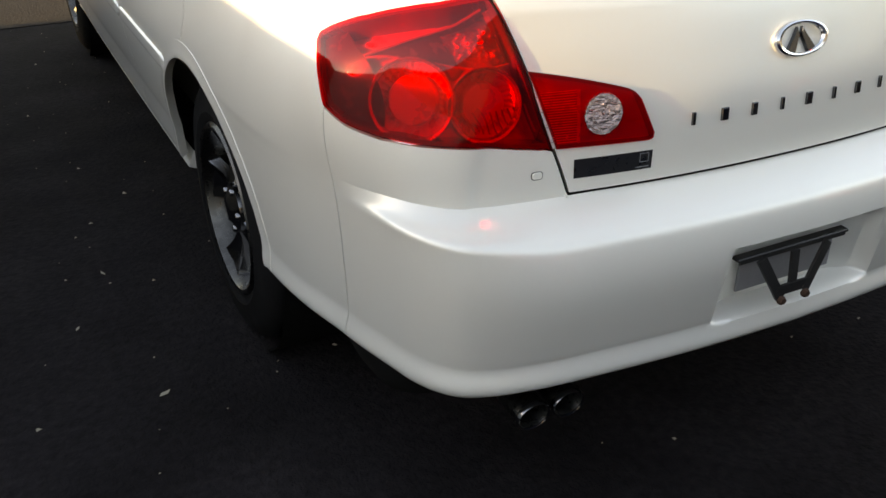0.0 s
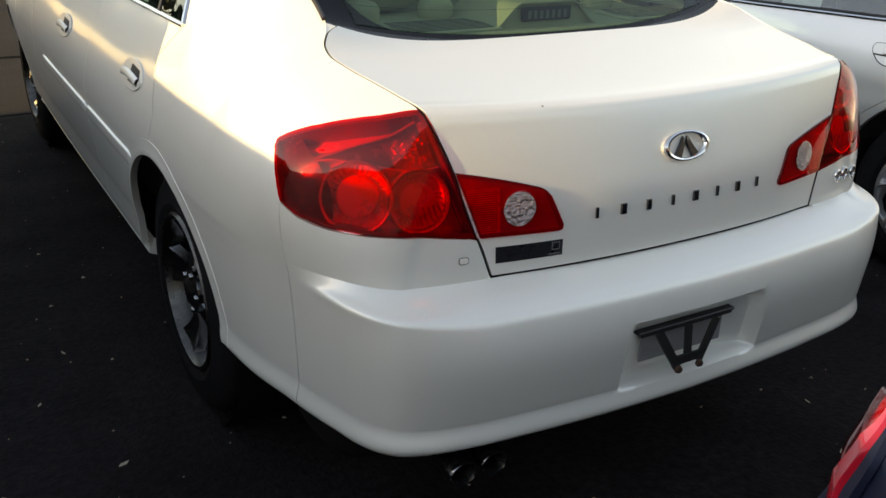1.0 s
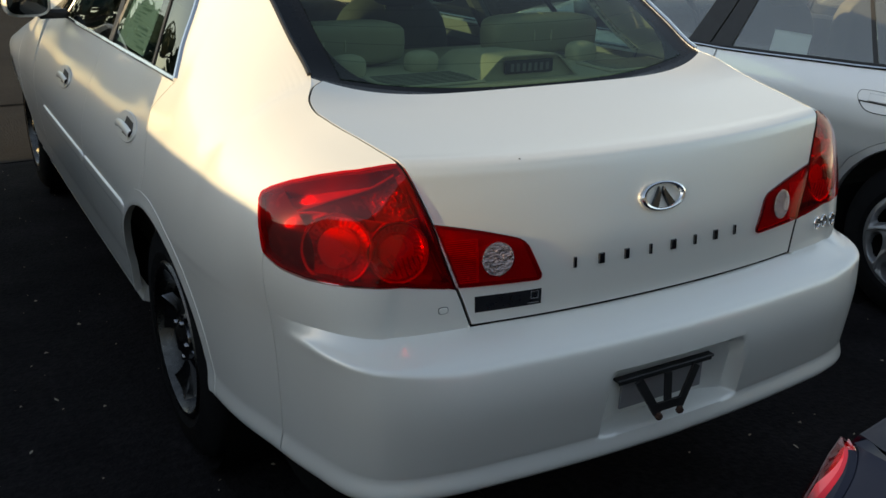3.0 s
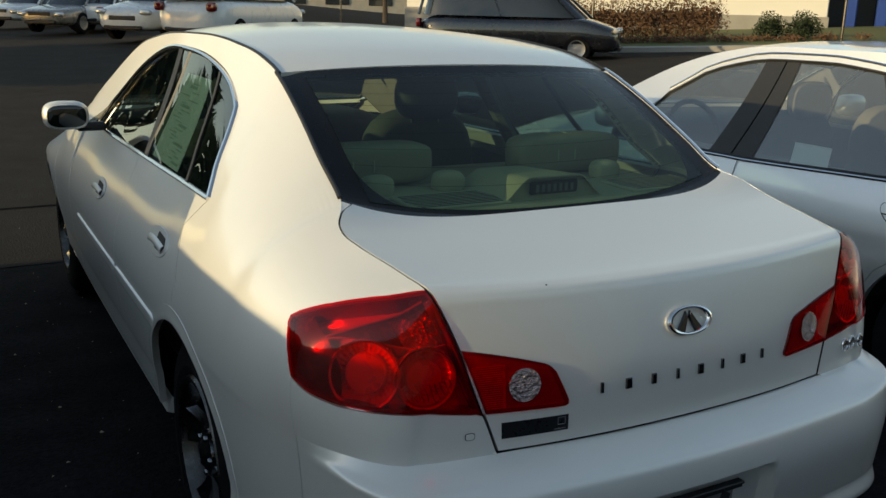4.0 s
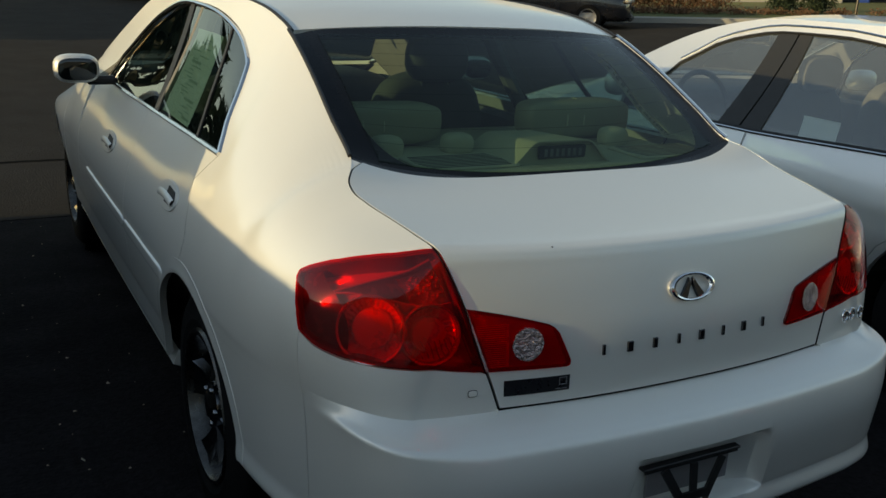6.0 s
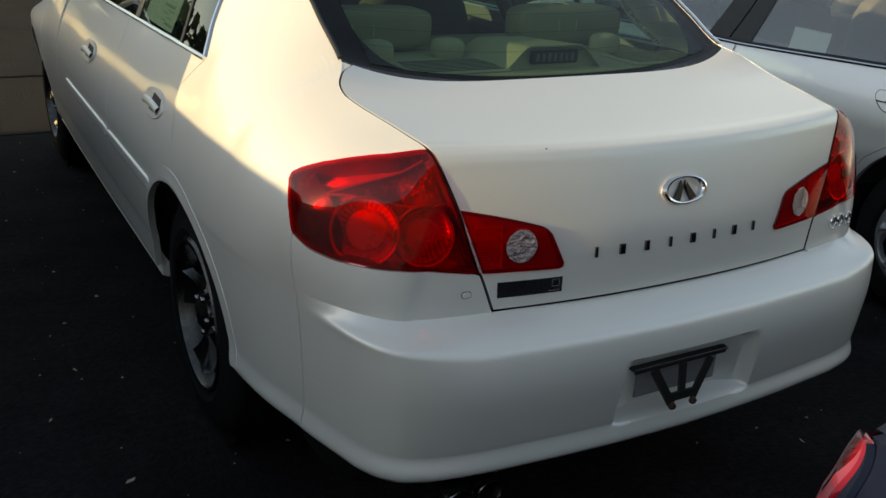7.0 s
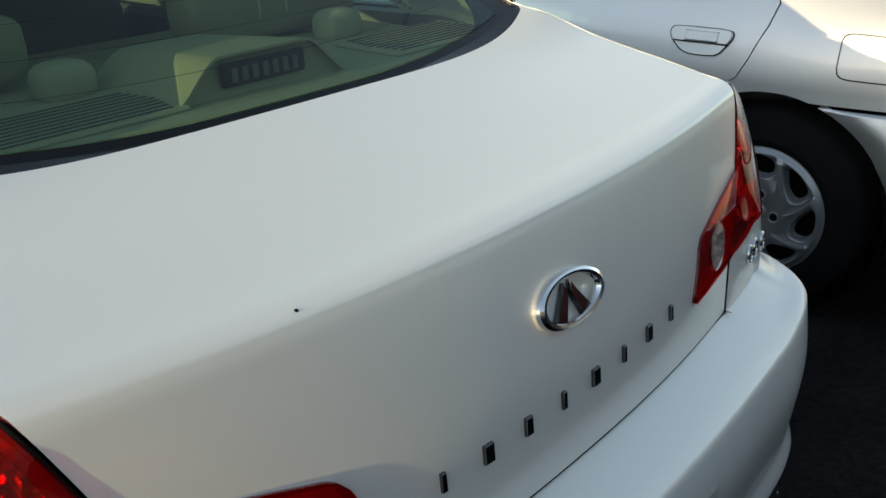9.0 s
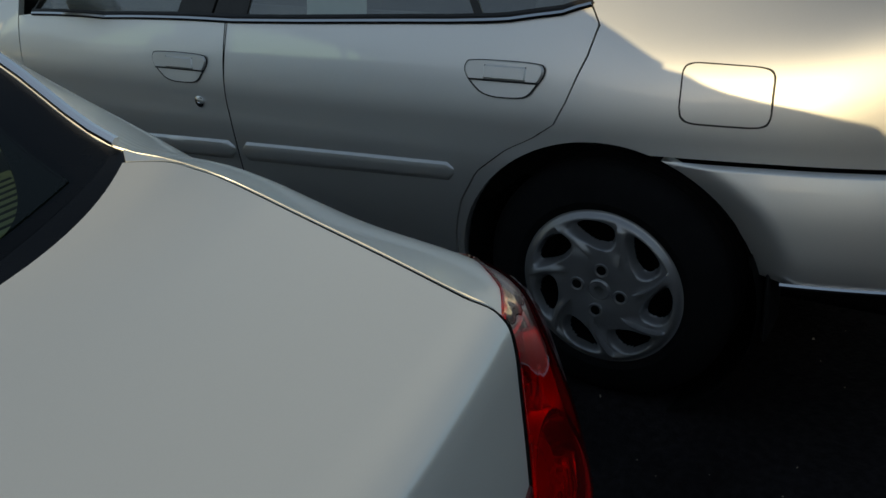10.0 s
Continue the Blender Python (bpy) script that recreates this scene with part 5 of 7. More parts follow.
for sg in (-1, 1):
    g = Geo()
    up = order(np.array([*ncut[ncut[:, 1] > 1.0], *nrear, ntop[0], ntop[1]]))
    gs = np.linspace(1.004, 2, 90)
    S, G = near.rows(gs, lambda v: 0 * v + 0.72, lambda v: np.where(v > ntop[1, 1], ntop[1, 0], np.interp(v, up[:, 1], up[:, 0])) - 0.002, 60, sg)
    g.panel(near.at(S, G), 0.02)
    # the skin round the wheel arch, from the door's edge over the wheel to the bumper
    cc = order(ncut)
    arc = np.array([near.find(near.half, NREAR + NARCH * math.cos(q), NZ + NARCH * math.sin(q)) for q in np.radians(np.linspace(4, 108, 60))])
    cut_at = lambda v: np.interp(v, cc[:, 1], cc[:, 0]) - 0.002
    g_lo = float(arc[0, 1])
    outer = [(float(cut_at(v)), v) for v in np.linspace(g_lo, 1.004, 34)] + [(s, 1.004) for s in np.linspace(float(cut_at(1.004)), arc[-1, 0], 27)[1:]]
    outer = np.array(outer)
    w = np.linspace(0, 1, 12)[:, None, None]
    ring = arc[None] * (1 - w) + outer[None] * w
    g.panel(near.at(sg * ring[..., 0], ring[..., 1]), 0.03)
    gs = np.linspace(arc[-1, 1], 1.004, 6)
    S, G = near.rows(gs, lambda v: 0 * v + 0.72, lambda v: 0 * v + arc[-1, 0], 40, sg)
    g.panel(near.at(S, G), 0.02)
    foot = np.linspace(0.12, g_lo, 8)
    S, G = near.rows(foot, lambda v: 0 * v + arc[0, 0], cut_at, 8, sg)
    g.panel(near.at(S, G), 0.03)
    s_r = np.linspace(ntop[1, 0] - 0.004, 3.78, 60)
    lo = np.where(s_r < ntop[-1, 0], nt_g(s_r), np.interp(s_r, [ntop[-1, 0], 3.78], [ntop[-1, 1], nbelt[-1, 1]]))
    g.panel(near.at(sg * s_r[None, :], lo[None, :] + (2 - lo)[None, :] * np.linspace(0, 1, 10)[:, None]), 0.02)
    quarter = g.done("quarter_panel", SILVER, silver_car)
    # fuel flap: a gap line and the flap inside it
    if sg < 0:
        y0, y1, z0, z1 = 0.742, 0.932, 0.738, 0.882
        for nm, d, r, mt in (("flap_gap", 0.0008, 0.0, BLACK), ("fuel_flap", 0.0022, 0.0075, SILVER)):
            ring = []
            for a in np.linspace(0, 2 * math.pi, 44, endpoint=False):
                cx, cy = math.cos(a), math.sin(a)
                u, v = np.sign(cx) * abs(cx) ** 0.32, np.sign(cy) * abs(cy) ** 0.32
                ring.append(near.find(0.83, (y0 + y1) / 2 + ((y1 - y0) / 2 - r * 0.55) * u, (z0 + z1) / 2 + ((z1 - z0) / 2 - r * 0.55) * v))
            ring = np.array(ring)
            mid = ring.mean(axis=0)
            lay = [mid + (ring - mid) * f for f in np.linspace(0.02, 1, 10)]
            pp = np.array([near.off(sg * q[:, 0], q[:, 1], d) for q in lay])
            Geo().grid(pp, wrap=True).done(nm, mt, quarter)
    # bumper wrap
    if sg > 0:
        gs = np.linspace(low_g(near, 0.404, 1.2), gap_g, 40)
        lim = lambda v: np.interp(v, narch_back[:, 1], narch_back[:, 0])
        S = lim(gs)[:, None] * np.linspace(-1, 1, 121)[None, :]
        nbump = Geo().panel(near.off(S, np.repeat(gs[:, None], 121, 1), (0.014 * np.minimum(1, np.minimum((gs - gs[0]) / 0.03, (gap_g - gs) / 0.03)) + 0.036 * smooth((gap_g - gs) / (gap_g - gs[0]), 0.0, 0.9))[:, None, None] * np.clip((1 - np.abs(np.linspace(-1, 1, 121))) / 0.06, 0, 1)[None, :, None]), 0.03).done("rear_bumper", SILVER, silver_car)
        S2 = np.linspace(-1, 1, 101) * (lim(np.array([low_g(near, 0.416, 1.2)]))[0] - 0.05)
        gt = low_g(near, 0.416, 1.2)
        Geo().tube([Vector(near.off(np.float64(s), np.float64(gt), 0.050)) for s in S2], 0.006, 6).done("bumper_trim", CHROME, nbump, "bright strip along the bumper")
        S3 = np.linspace(-1, 1, 81) * 1.02
        Geo().tube([Vector(near.off(np.float64(s), np.float64(gap_g + 0.012), -0.004)) for s in S3], 0.004, 5).done("bumper_gap", BLACK, nbump)
    for name in ("rear_door", "front_door"):
        gs = np.concatenate([np.linspace(0.22, 1, 30), np.linspace(1, nb_nom, 34)[1:]])
        cutx = order(np.array([*ncut, nrear[0]]))
        if name == "rear_door":
            cut_s = lambda v: np.interp(v, cutx[:, 1], cutx[:, 0])
            left, right = (lambda v: cut_s(np.where(v > 1, 1 + (v - 1) * (nb_g(cut_s(v)) - 1) / (nb_nom - 1), v)) + 0.002), (lambda v: 0 * v + N_SPLIT + 0.02 * smooth(v, 0.3, 1.0) - 0.03 * smooth(v, 1.0, 1.6) - 0.002)
        else:
            left, right = (lambda v: 0 * v + N_SPLIT + 0.02 * smooth(v, 0.3, 1.0) - 0.03 * smooth(v, 1.0, 1.6) + 0.002), (lambda v: 0 * v + N_FRONT)
        S, G = near.rows(gs, left, right, 50, sg)
        G = np.where(G > 1, 1 + (G - 1) * (nb_g(np.abs(S)) - 1) / (nb_nom - 1), G)
        door = Geo().panel(near.at(S, G), 0.02).done(name, SILVER, silver_car)
        if sg < 0:
            yh, zh = (1.336, 0.810) if name == "rear_door" else (2.372, 0.765)
            sh, gh = near.find(0.855, yh, zh)
            m = near.stance(sg * sh, gh, 0.0012)
            dish = [(-0.100, 0.028), (-0.088, 0.040), (0.088, 0.040), (0.100, 0.030), (0.102, 0.012), (0.085, -0.012), (0.045, -0.042), (-0.035, -0.042), (-0.065, -0.036), (-0.085, -0.008), (-0.098, 0.010)]
            for _ in range(2):
                dish = [q for a, b in zip(dish, dish[1:] + dish[:1]) for q in ((0.75 * a[0] + 0.25 * b[0], 0.75 * a[1] + 0.25 * b[1]), (0.25 * a[0] + 0.75 * b[0], 0.25 * a[1] + 0.75 * b[1]))]
            wide = 1.0 if name == "rear_door" else 1.06
            flip = [(-x * wide, y) for x, y in dish]
            Geo().prism([(1.035 * x, 1.05 * y) for x, y in flip], 0.0005, m).done("handle_gap", BLACK, door)
            upper = [(x, max(y, -0.004)) for x, y in flip]
            Geo().prism(upper, 0.0065, m, 0.004).done("handle_surround", SILVER, door)
            Geo().prism([(0.97 * x, min(y, -0.006) * 0.97) for x, y in flip], 0.0012, m).done("handle_pocket", SILVER, door)
            Geo().box((0.0, -0.0055, 0.004), (0.178 * wide, 0.004, 0.006), 0.001, m).done("handle_shadow_gap", BLACK, door)
            Geo().box((0.004, 0.0135, 0.004), (0.112, 0.036, 0.0062), 0.003, m).done("flap_gap", BLACK, door)
            Geo().box((0.004, 0.013, 0.006), (0.108, 0.033, 0.0085), 0.004, m).done("door_handle", SILVER, door)
            if name == "front_door":
                ml = near.stance(sg * (sh - 0.060), near.find(0.86, yh - 0.06, zh - 0.092)[1], 0.0005)
                Geo().lathe([(0.0165, 0.0), (0.0165, 0.003), (0.012, 0.0055), (0.004, 0.006), (0.0, 0.003)], 28, ml).done("door_lock", CHROME, door, "round chrome door lock")
            ya, yb = (1.472, 2.17) if name == "rear_door" else (2.20, 3.08)
            gm = low_g(near, 0.552)
            lean = low_g(near, 0.575) - low_g(near, 0.545)
            ss = np.linspace(near.find(0.87, ya, 0.55)[0], near.find(0.87, yb, 0.55)[0], 40)
            tap = np.minimum(1, np.minimum(ss - ss[0], ss[-1] - ss) / 0.02 + 0.3)
            pr = np.linspace(-1, 1, 9)
            pp = near.at(sg * ss[None, :], gm + lean * (0.7 - (ss - near.find(0.87, 1.472, 0.55)[0]) / 0.7)[None, :] + 0.040 * pr[:, None] * tap[None, :]) + np.array([sg, 0, 0]) * (0.009 * np.sqrt(np.maximum(0, 1 - pr[:, None] ** 4)) * tap[None, :])[..., None]
            Geo().panel(pp, 0.008).done("rubbing_strip", SILVER, door)
    # glass, post, frames
    tip = nbelt[-1]
    ring = [*nrear, *ntop, tip]
    lower = lambda y: (np.interp(y, [q[1] for q in N_BELT], nbelt[:, 0]), np.interp(y, [q[1] for q in N_BELT], nbelt[:, 1]))
    upper = lambda y: (np.interp(y, [q[1] for q in N_DLO_TOP], ntop[:, 0]), np.interp(y, [q[1] for q in N_DLO_TOP], ntop[:, 1]))
    b_pts = lambda y0, y1: [lower(y) for y in np.linspace(y0, y1, 12)]
    t_pts = lambda y0, y1: [upper(y) for y in np.linspace(y0, y1, 14)]
    rear_pane = near.coons(b_pts(1.150, 2.145), [*nrear[-1:], *t_pts(1.64, 2.13)], nrear, [lower(2.145), upper(2.13)], 22, 46, sg)
    front_pane = near.coons(b_pts(2.40, 3.05), [*t_pts(2.315, 2.86), tip], [lower(2.40), upper(2.315)], [tip, tip], 22, 46, sg)
    RS, RG = rear_pane
    fixed = np.argmin(np.abs(np.abs(RS[0]) - near.find(0.80, 1.42, 0.97)[0]))
    for (S, G), nm in (((RS[:, :fixed + 1], RG[:, :fixed + 1]), "quarter_glass"), ((RS[:, fixed + 1:], RG[:, fixed + 1:]), "rear_side_glass"), (front_pane, "front_side_glass")):
        gl = Geo().panel(near.off(S, G, -0.006), 0.004).done(nm, PALE_GLASS, silver_car)
        gl.visible_shadow = False
    for y0, y1, u0, u1 in ((2.14, 2.262, 2.125, 2.198), (2.272, 2.405, 2.206, 2.32)):
        S, G = near.coons(b_pts(y0, y1), t_pts(u0, u1), [lower(y0), upper(u0)], [lower(y1), upper(u1)], 16, 6, sg)
        Geo().panel(near.off(S, G, -0.002), 0.012).done("door_post", BLACK, silver_car, "black door post")
    Geo().panel(near.off(RS, RG, -0.003)[:, fixed:fixed + 2], 0.012).done("window_divider", BLACK, silver_car)
    belt_line = [lower(y) for y in np.linspace(1.150, 3.05, 60)]
    Geo().tube([Vector(near.off(np.float64(sg * a), np.float64(b), 0.002)) for a, b in belt_line], 0.007, 6).done("belt_trim", CHROME, silver_car, "bright strip under the side windows")
    Geo().tube([Vector(near.off(np.float64(sg * a), np.float64(b) + 0.018, -0.001)) for a, b in belt_line], 0.008, 6).done("belt_rubber", BLACK, silver_car)
    Geo().tube([Vector(near.off(np.float64(sg * a), np.float64(b), -0.001)) for a, b in [*nrear, *t_pts(1.64, 2.86), tip]], 0.007, 6).done("window_seal", BLACK, silver_car)
    Geo().tube([Vector(near.off(np.float64(sg * a), np.float64(b) + 0.03, 0.002)) for a, b in t_pts(1.64, 2.86)], 0.006, 6).done("drip_rail", CHROME, silver_car, "bright drip rail above the side windows")
    # wing and sill
    s_f = np.linspace(N_FRONT + 0.004, near.s[-1] - 0.02, 80)
    lowg = np.zeros(80)
    for i, s in enumerate(s_f):
        yy = near.at(s, 0.5)[1]
        lowg[i] = np.interp(NZ + math.sqrt(max(0, NARCH**2 - (yy - NFRONT) ** 2)), near.at(np.full(60, s), near.g[:60])[:, 2], near.g[:60]) if abs(yy - NFRONT) < NARCH else 0.05
    hig = np.interp(s_f, [N_FRONT, 3.6, 3.85, 6], [nbelt[-1, 1], 1.8, 1.98, 1.98])
    Geo().panel(near.at(sg * s_f[None, :], lowg[None, :] + (hig - lowg)[None, :] * np.linspace(0, 1, 40)[:, None]), 0.02).done("front_wing", SILVER, silver_car)
    s_s = np.linspace(near.find(0.86, NREAR + NARCH, 0.28)[0], near.find(0.86, NFRONT - NARCH, 0.28)[0], 40)
    Geo().panel(near.at(sg * s_s[None, :], np.linspace(0, 0.213, 8)[:, None]), 0.05).done("sill_panel", SILVER, silver_car)
    for yy in (NREAR, NFRONT):
        wheel(silver_car, sg * 0.748, yy, NZ, 0.312, 0.197, 0.195, sg, "cover")
        Geo().lathe([(0.22, -0.24), (0.362, -0.24), (0.366, 0.0), (0.364, 0.045)], 40, Matrix.Translation((sg * 0.80, yy, NZ + 0.01)) @ Matrix.Rotation(math.pi / 2 * sg, 4, "Y") @ Matrix.Rotation(math.pi if sg > 0 else 0, 4, "Z"), (-math.pi * 0.62, math.pi * 0.62) if sg > 0 else (math.pi * 0.38, math.pi * 1.62)).done("wheel_well", DARK, silver_car)
    Geo().box((sg * 0.755, NREAR - NARCH - 0.005, 0.36), (0.13, 0.012, 0.24), 0.005).done("mud_flap", BLACK, silver_car)
    Geo().ball((sg * 0.93, 2.98, 1.02), (0.10, 0.06, 0.065), 20, 3.2).done("door_mirror", SILVER, silver_car)
nrail = lambda s: near.at(s, 2.0)
n_roof = spline([(1.70, 1.22, 1.345), (1.9, 1.48, 1.395), (2.4, 2.0, 1.425), (2.9, 2.5, 1.41), (3.3, 2.94, 1.32)])
Geo().panel(crowned(n_roof, nrail, np.linspace(1.70, 3.3, 40), np.linspace(-1, 1, 31), 2.4), 0.02).done("roof", SILVER, silver_car)
Geo().panel(crowned(lambda s: n_roof(s) - np.array([0, 0.03]), lambda s: nrail(s) - np.array([0.03, 0, 0.03]), np.linspace(1.72, 3.28, 24), np.linspace(-1, 1, 21), 2.4), 0.01).done("headliner", TAN_CLOTH, silver_car)
for sg in (-1, 1):
    vs = np.linspace(0.24, float(nb_g(N_SPLIT)) - 0.01, 60)
    pts = [Vector(near.off(np.float64(sg * (N_SPLIT + 0.02 * smooth(v, 0.3, 1.0) - 0.03 * smooth(v, 1.0, 1.6))), np.float64(v), -0.0016)) for v in vs]
    Geo().tube(pts, 0.0028, 6).done("door_seal", DARK, silver_car)
n_back = spline([(0, 0.62, 1.03), (0.5, 0.93, 1.21), (1, 1.215, 1.34)])
gl = Geo().panel(crowned(n_back, lambda v: nrail(1.30 + 0.40 * v) - np.array([0.003, 0, 0]), np.linspace(0, 1, 20), np.linspace(-1, 1, 31), 2.6), 0.004).done("rear_window", PALE_GLASS, silver_car)
gl.visible_shadow = False
n_scr = spline([(0, 2.95, 1.315), (0.5, 3.4, 1.15), (1, 3.80, 0.97)])
gl = Geo().panel(crowned(n_scr, lambda v: nrail(3.305 + 0.545 * v), np.linspace(0, 1, 16), np.linspace(-1, 1, 21), 2.6), 0.004).done("windscreen", PALE_GLASS, silver_car)
gl.visible_shadow = False
n_lid = spline([(0, 0.09, 0.70), (1, 0.09, 0.85), (2, 0.12, 0.955), (2.4, 0.18, 0.985), (3, 0.36, 1.01), (4, 0.61, 1.025)])
n_lid_e = spline([(0, 0.50, 0.12, 0.70), (1, 0.55, 0.13, 0.85), (2, 0.60, 0.17, 0.955), (2.4, 0.615, 0.22, 0.985), (3, 0.61, 0.38, 1.0), (4, 0.59, 0.66, 1.022)])
Geo().panel(crowned(n_lid, n_lid_e, np.linspace(0, 4, 40), np.linspace(-1, 1, 41), 2.2), 0.02).done("trunk_lid", SILVER, silver_car)
for sg in (-1, 1):
    S, G = near.coons([(0.50, 1.01), (0.70, 1.01)], [(0.58, 1.9), (0.715, 1.9)], [(0.50, 1.01), (0.58, 1.9)], [(0.712, 1.01), (0.715, 1.9)], 12, 10, sg)
    Geo().panel(near.off(S, G, 0.002), 0.03).done("tail_lamp", LAMP_RIM, silver_car, "red tail lamp")
n_hood = spline([(0, 3.78, 0.965), (0.5, 4.2, 0.89), (1, 4.62, 0.74)])
Geo().panel(crowned(n_hood, lambda v: near.at(3.86 + v * (near.s[-1] - 3.90), 1.98), np.linspace(0, 1, 20), np.linspace(-1, 1, 21), 2.2), 0.02).done("bonnet", SILVER, silver_car)
nose = np.array([[near.at((-1 if u < 0 else 1) * (near.s[-1] - 0.02), gg) * np.array([abs(u), 1, 1]) + np.array([0, 0.10 * (1 - u * u), 0]) for u in np.linspace(-1, 1, 21)] for gg in np.linspace(0.05, 1.98, 16)])
Geo().panel(nose, 0.02).done("front_bumper", SILVER, silver_car)
Geo().box((0, 2.35, 0.27), (1.1, 4.2, 0.14), 0.03).done("floor_pan", DARK, silver_car)
for sg in (-1, 1):
    Geo().box((sg * 0.66, 2.4, 0.30), (0.26, 1.85, 0.10), 0.03).done("inner_sill", DARK, silver_car)
    Geo().box((sg * 0.72, 2.32, 0.64), (0.05, 1.5, 0.56), 0.02).done("door_lining", TAN_CLOTH, silver_car)
    seat = Geo().ball((sg * 0.37, 2.30, 0.78), (0.25, 0.10, 0.32), 24, 3.4).done("front_seat", TAN_CLOTH, silver_car)
    Geo().ball((sg * 0.37, 2.22, 1.15), (0.13, 0.05, 0.09), 24, 3.0).done("headrest", TAN_CLOTH, seat)
    Geo().ball((sg * 0.37, 2.62, 0.48), (0.25, 0.28, 0.10), 24, 3.4).done("seat_cushion", TAN_CLOTH, seat)
Geo().ball((0, 1.30, 0.76), (0.66, 0.12, 0.24), 24, 4.0).done("rear_seat", TAN_CLOTH, silver_car)
Geo().box((0, 1.02, 0.985), (1.15, 0.50, 0.02), 0.008).done("parcel_shelf", TAN_CLOTH, silver_car)
Geo().ball((0, 3.32, 0.86), (0.70, 0.30, 0.12), 24, 4.0).done("dashboard", DASH, silver_car)
Geo().tube([Vector((-0.37 + 0.185 * math.cos(a), 2.96 + 0.06 * math.sin(a), 0.90 + 0.17 * math.sin(a))) for a in np.linspace(0, 2 * math.pi, 29)], 0.015).done("steering_wheel", DASH, silver_car)
Geo().box((0, 3.0, 1.27), (0.22, 0.02, 0.06), 0.012).done("rear_view_mirror", DASH, silver_car)
card = thing("window_card", "small white card standing in a side window", "paper", Matrix.Translation((SX, SY, 0)))
s_a, s_b = near.find(0.79, 1.77, 1.0)[0], near.find(0.79, 1.96, 1.0)[0]
ss, gg = np.meshgrid(np.linspace(s_a, s_b, 8), np.linspace(nb_g(s_a) - 0.01, nb_g(s_a) + 0.155, 6))
Geo().panel(near.off(-ss, gg, -0.018), 0.001).done("sheet", PAPER, card)
Geo().tube([Vector(near.off(np.float64(-s), np.float64(gg[-1, 0]), -0.016)) for s in np.linspace(s_a, s_b, 6)], 0.003, 5).done("top_edge", PAPER, card)


# ---- ground ----
def ground_z(x, y):
    """Level round the parked cars, then gentle slopes across the lot."""
    ahead = 1.0 - float(smooth(math.degrees(math.atan2(x + 1.36, max(y + 1.22, 0.01))), 16, 30))
    far = float(smooth(math.hypot(x, y - 1.0), 5.5, 15.0)) * min(1.0, 70.0 / max(1.0, math.hypot(x, y)))
    return far * (0.0535 * x - 0.0132 * y + 0.0247 * ahead * max(y, 0.0))


gx = np.concatenate([-np.geomspace(400, 3, 50), np.linspace(-2.5, 4.5, 29), np.geomspace(5, 400, 90)])
gy = np.concatenate([-np.geomspace(400, 3, 30), np.linspace(-2.5, 8, 43), np.geomspace(8.5, 500, 90)])
ground = Geo().grid(np.array([[(x, y, ground_z(x, y)) for x in gx] for y in gy])).done("ground", ASPHALT)
tagged(ground, "dark worn asphalt of a car park", "ground", kind="structure")
OLD_ASPHALT = material("old_worn_asphalt", (0.044, 0.039, 0.034), 0.95, 0, 0, 0.30, 1.1, 0.4, 60, 0.8, 70, 0.1, (0.022, 0.020, 0.018))
edge_y = 4.45 + 0.03 * np.interp(gx, np.linspace(-400, 400, 2001), np.random.RandomState(5).randn(2001))
ys_old = np.concatenate([[4.45], gy[gy > 4.6]])
old = np.array([[(x, edge_y[j] if i == 0 else y, ground_z(x, y) + 0.004) for j, x in enumerate(gx)] for i, y in enumerate(ys_old)])
tagged(Geo().panel(old, 0.004).done("pavement", OLD_ASPHALT), "older grey worn asphalt across the car park", "pavement", kind="structure")
# Unseen pale wall, added to shade the left flank and bounce light
WALL_PAINT = material("pale_shade_wall", (0.68, 0.66, 0.61), 0.9, 0, 0, 0.12, 1.2, 0.08, 60, 0.3, 40)
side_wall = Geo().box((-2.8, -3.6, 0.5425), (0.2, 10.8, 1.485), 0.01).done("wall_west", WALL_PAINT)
tagged(side_wall, "unseen pale wall added to shade the cars' left side and bounce light", "wall", kind="structure")
# Unseen dark wall with a stepped top, added to shade the doors
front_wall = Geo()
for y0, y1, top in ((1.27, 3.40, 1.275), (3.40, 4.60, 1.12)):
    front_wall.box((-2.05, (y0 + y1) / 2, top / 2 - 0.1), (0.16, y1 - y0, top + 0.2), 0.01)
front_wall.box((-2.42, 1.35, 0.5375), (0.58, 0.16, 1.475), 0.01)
front_wall = front_wall.done("wall_west_front", material("dark_shade_wall", (0.055, 0.048, 0.040), 0.8, 0, 0, 0.2, 3.0, 0.2, 60, 0.3, 40))
tagged(front_wall, "unseen low dark wall added to shade the white car's doors", "wall", kind="structure")
# Unseen wall added to the south; it blocks low sky from the tails
back_wall = Geo().box((2.0, -13.0, 2.4), (110.0, 0.3, 6.6), 0.02).done("wall_south", material("pale_sky_blocker", (0.34, 0.30, 0.25), 0.9, 0, 0, 0.2, 1.0, 0.15, 14, 0.4, 12))
tagged(back_wall, "unseen pale tan wall added to block the low sky behind the cars", "wall", kind="structure")

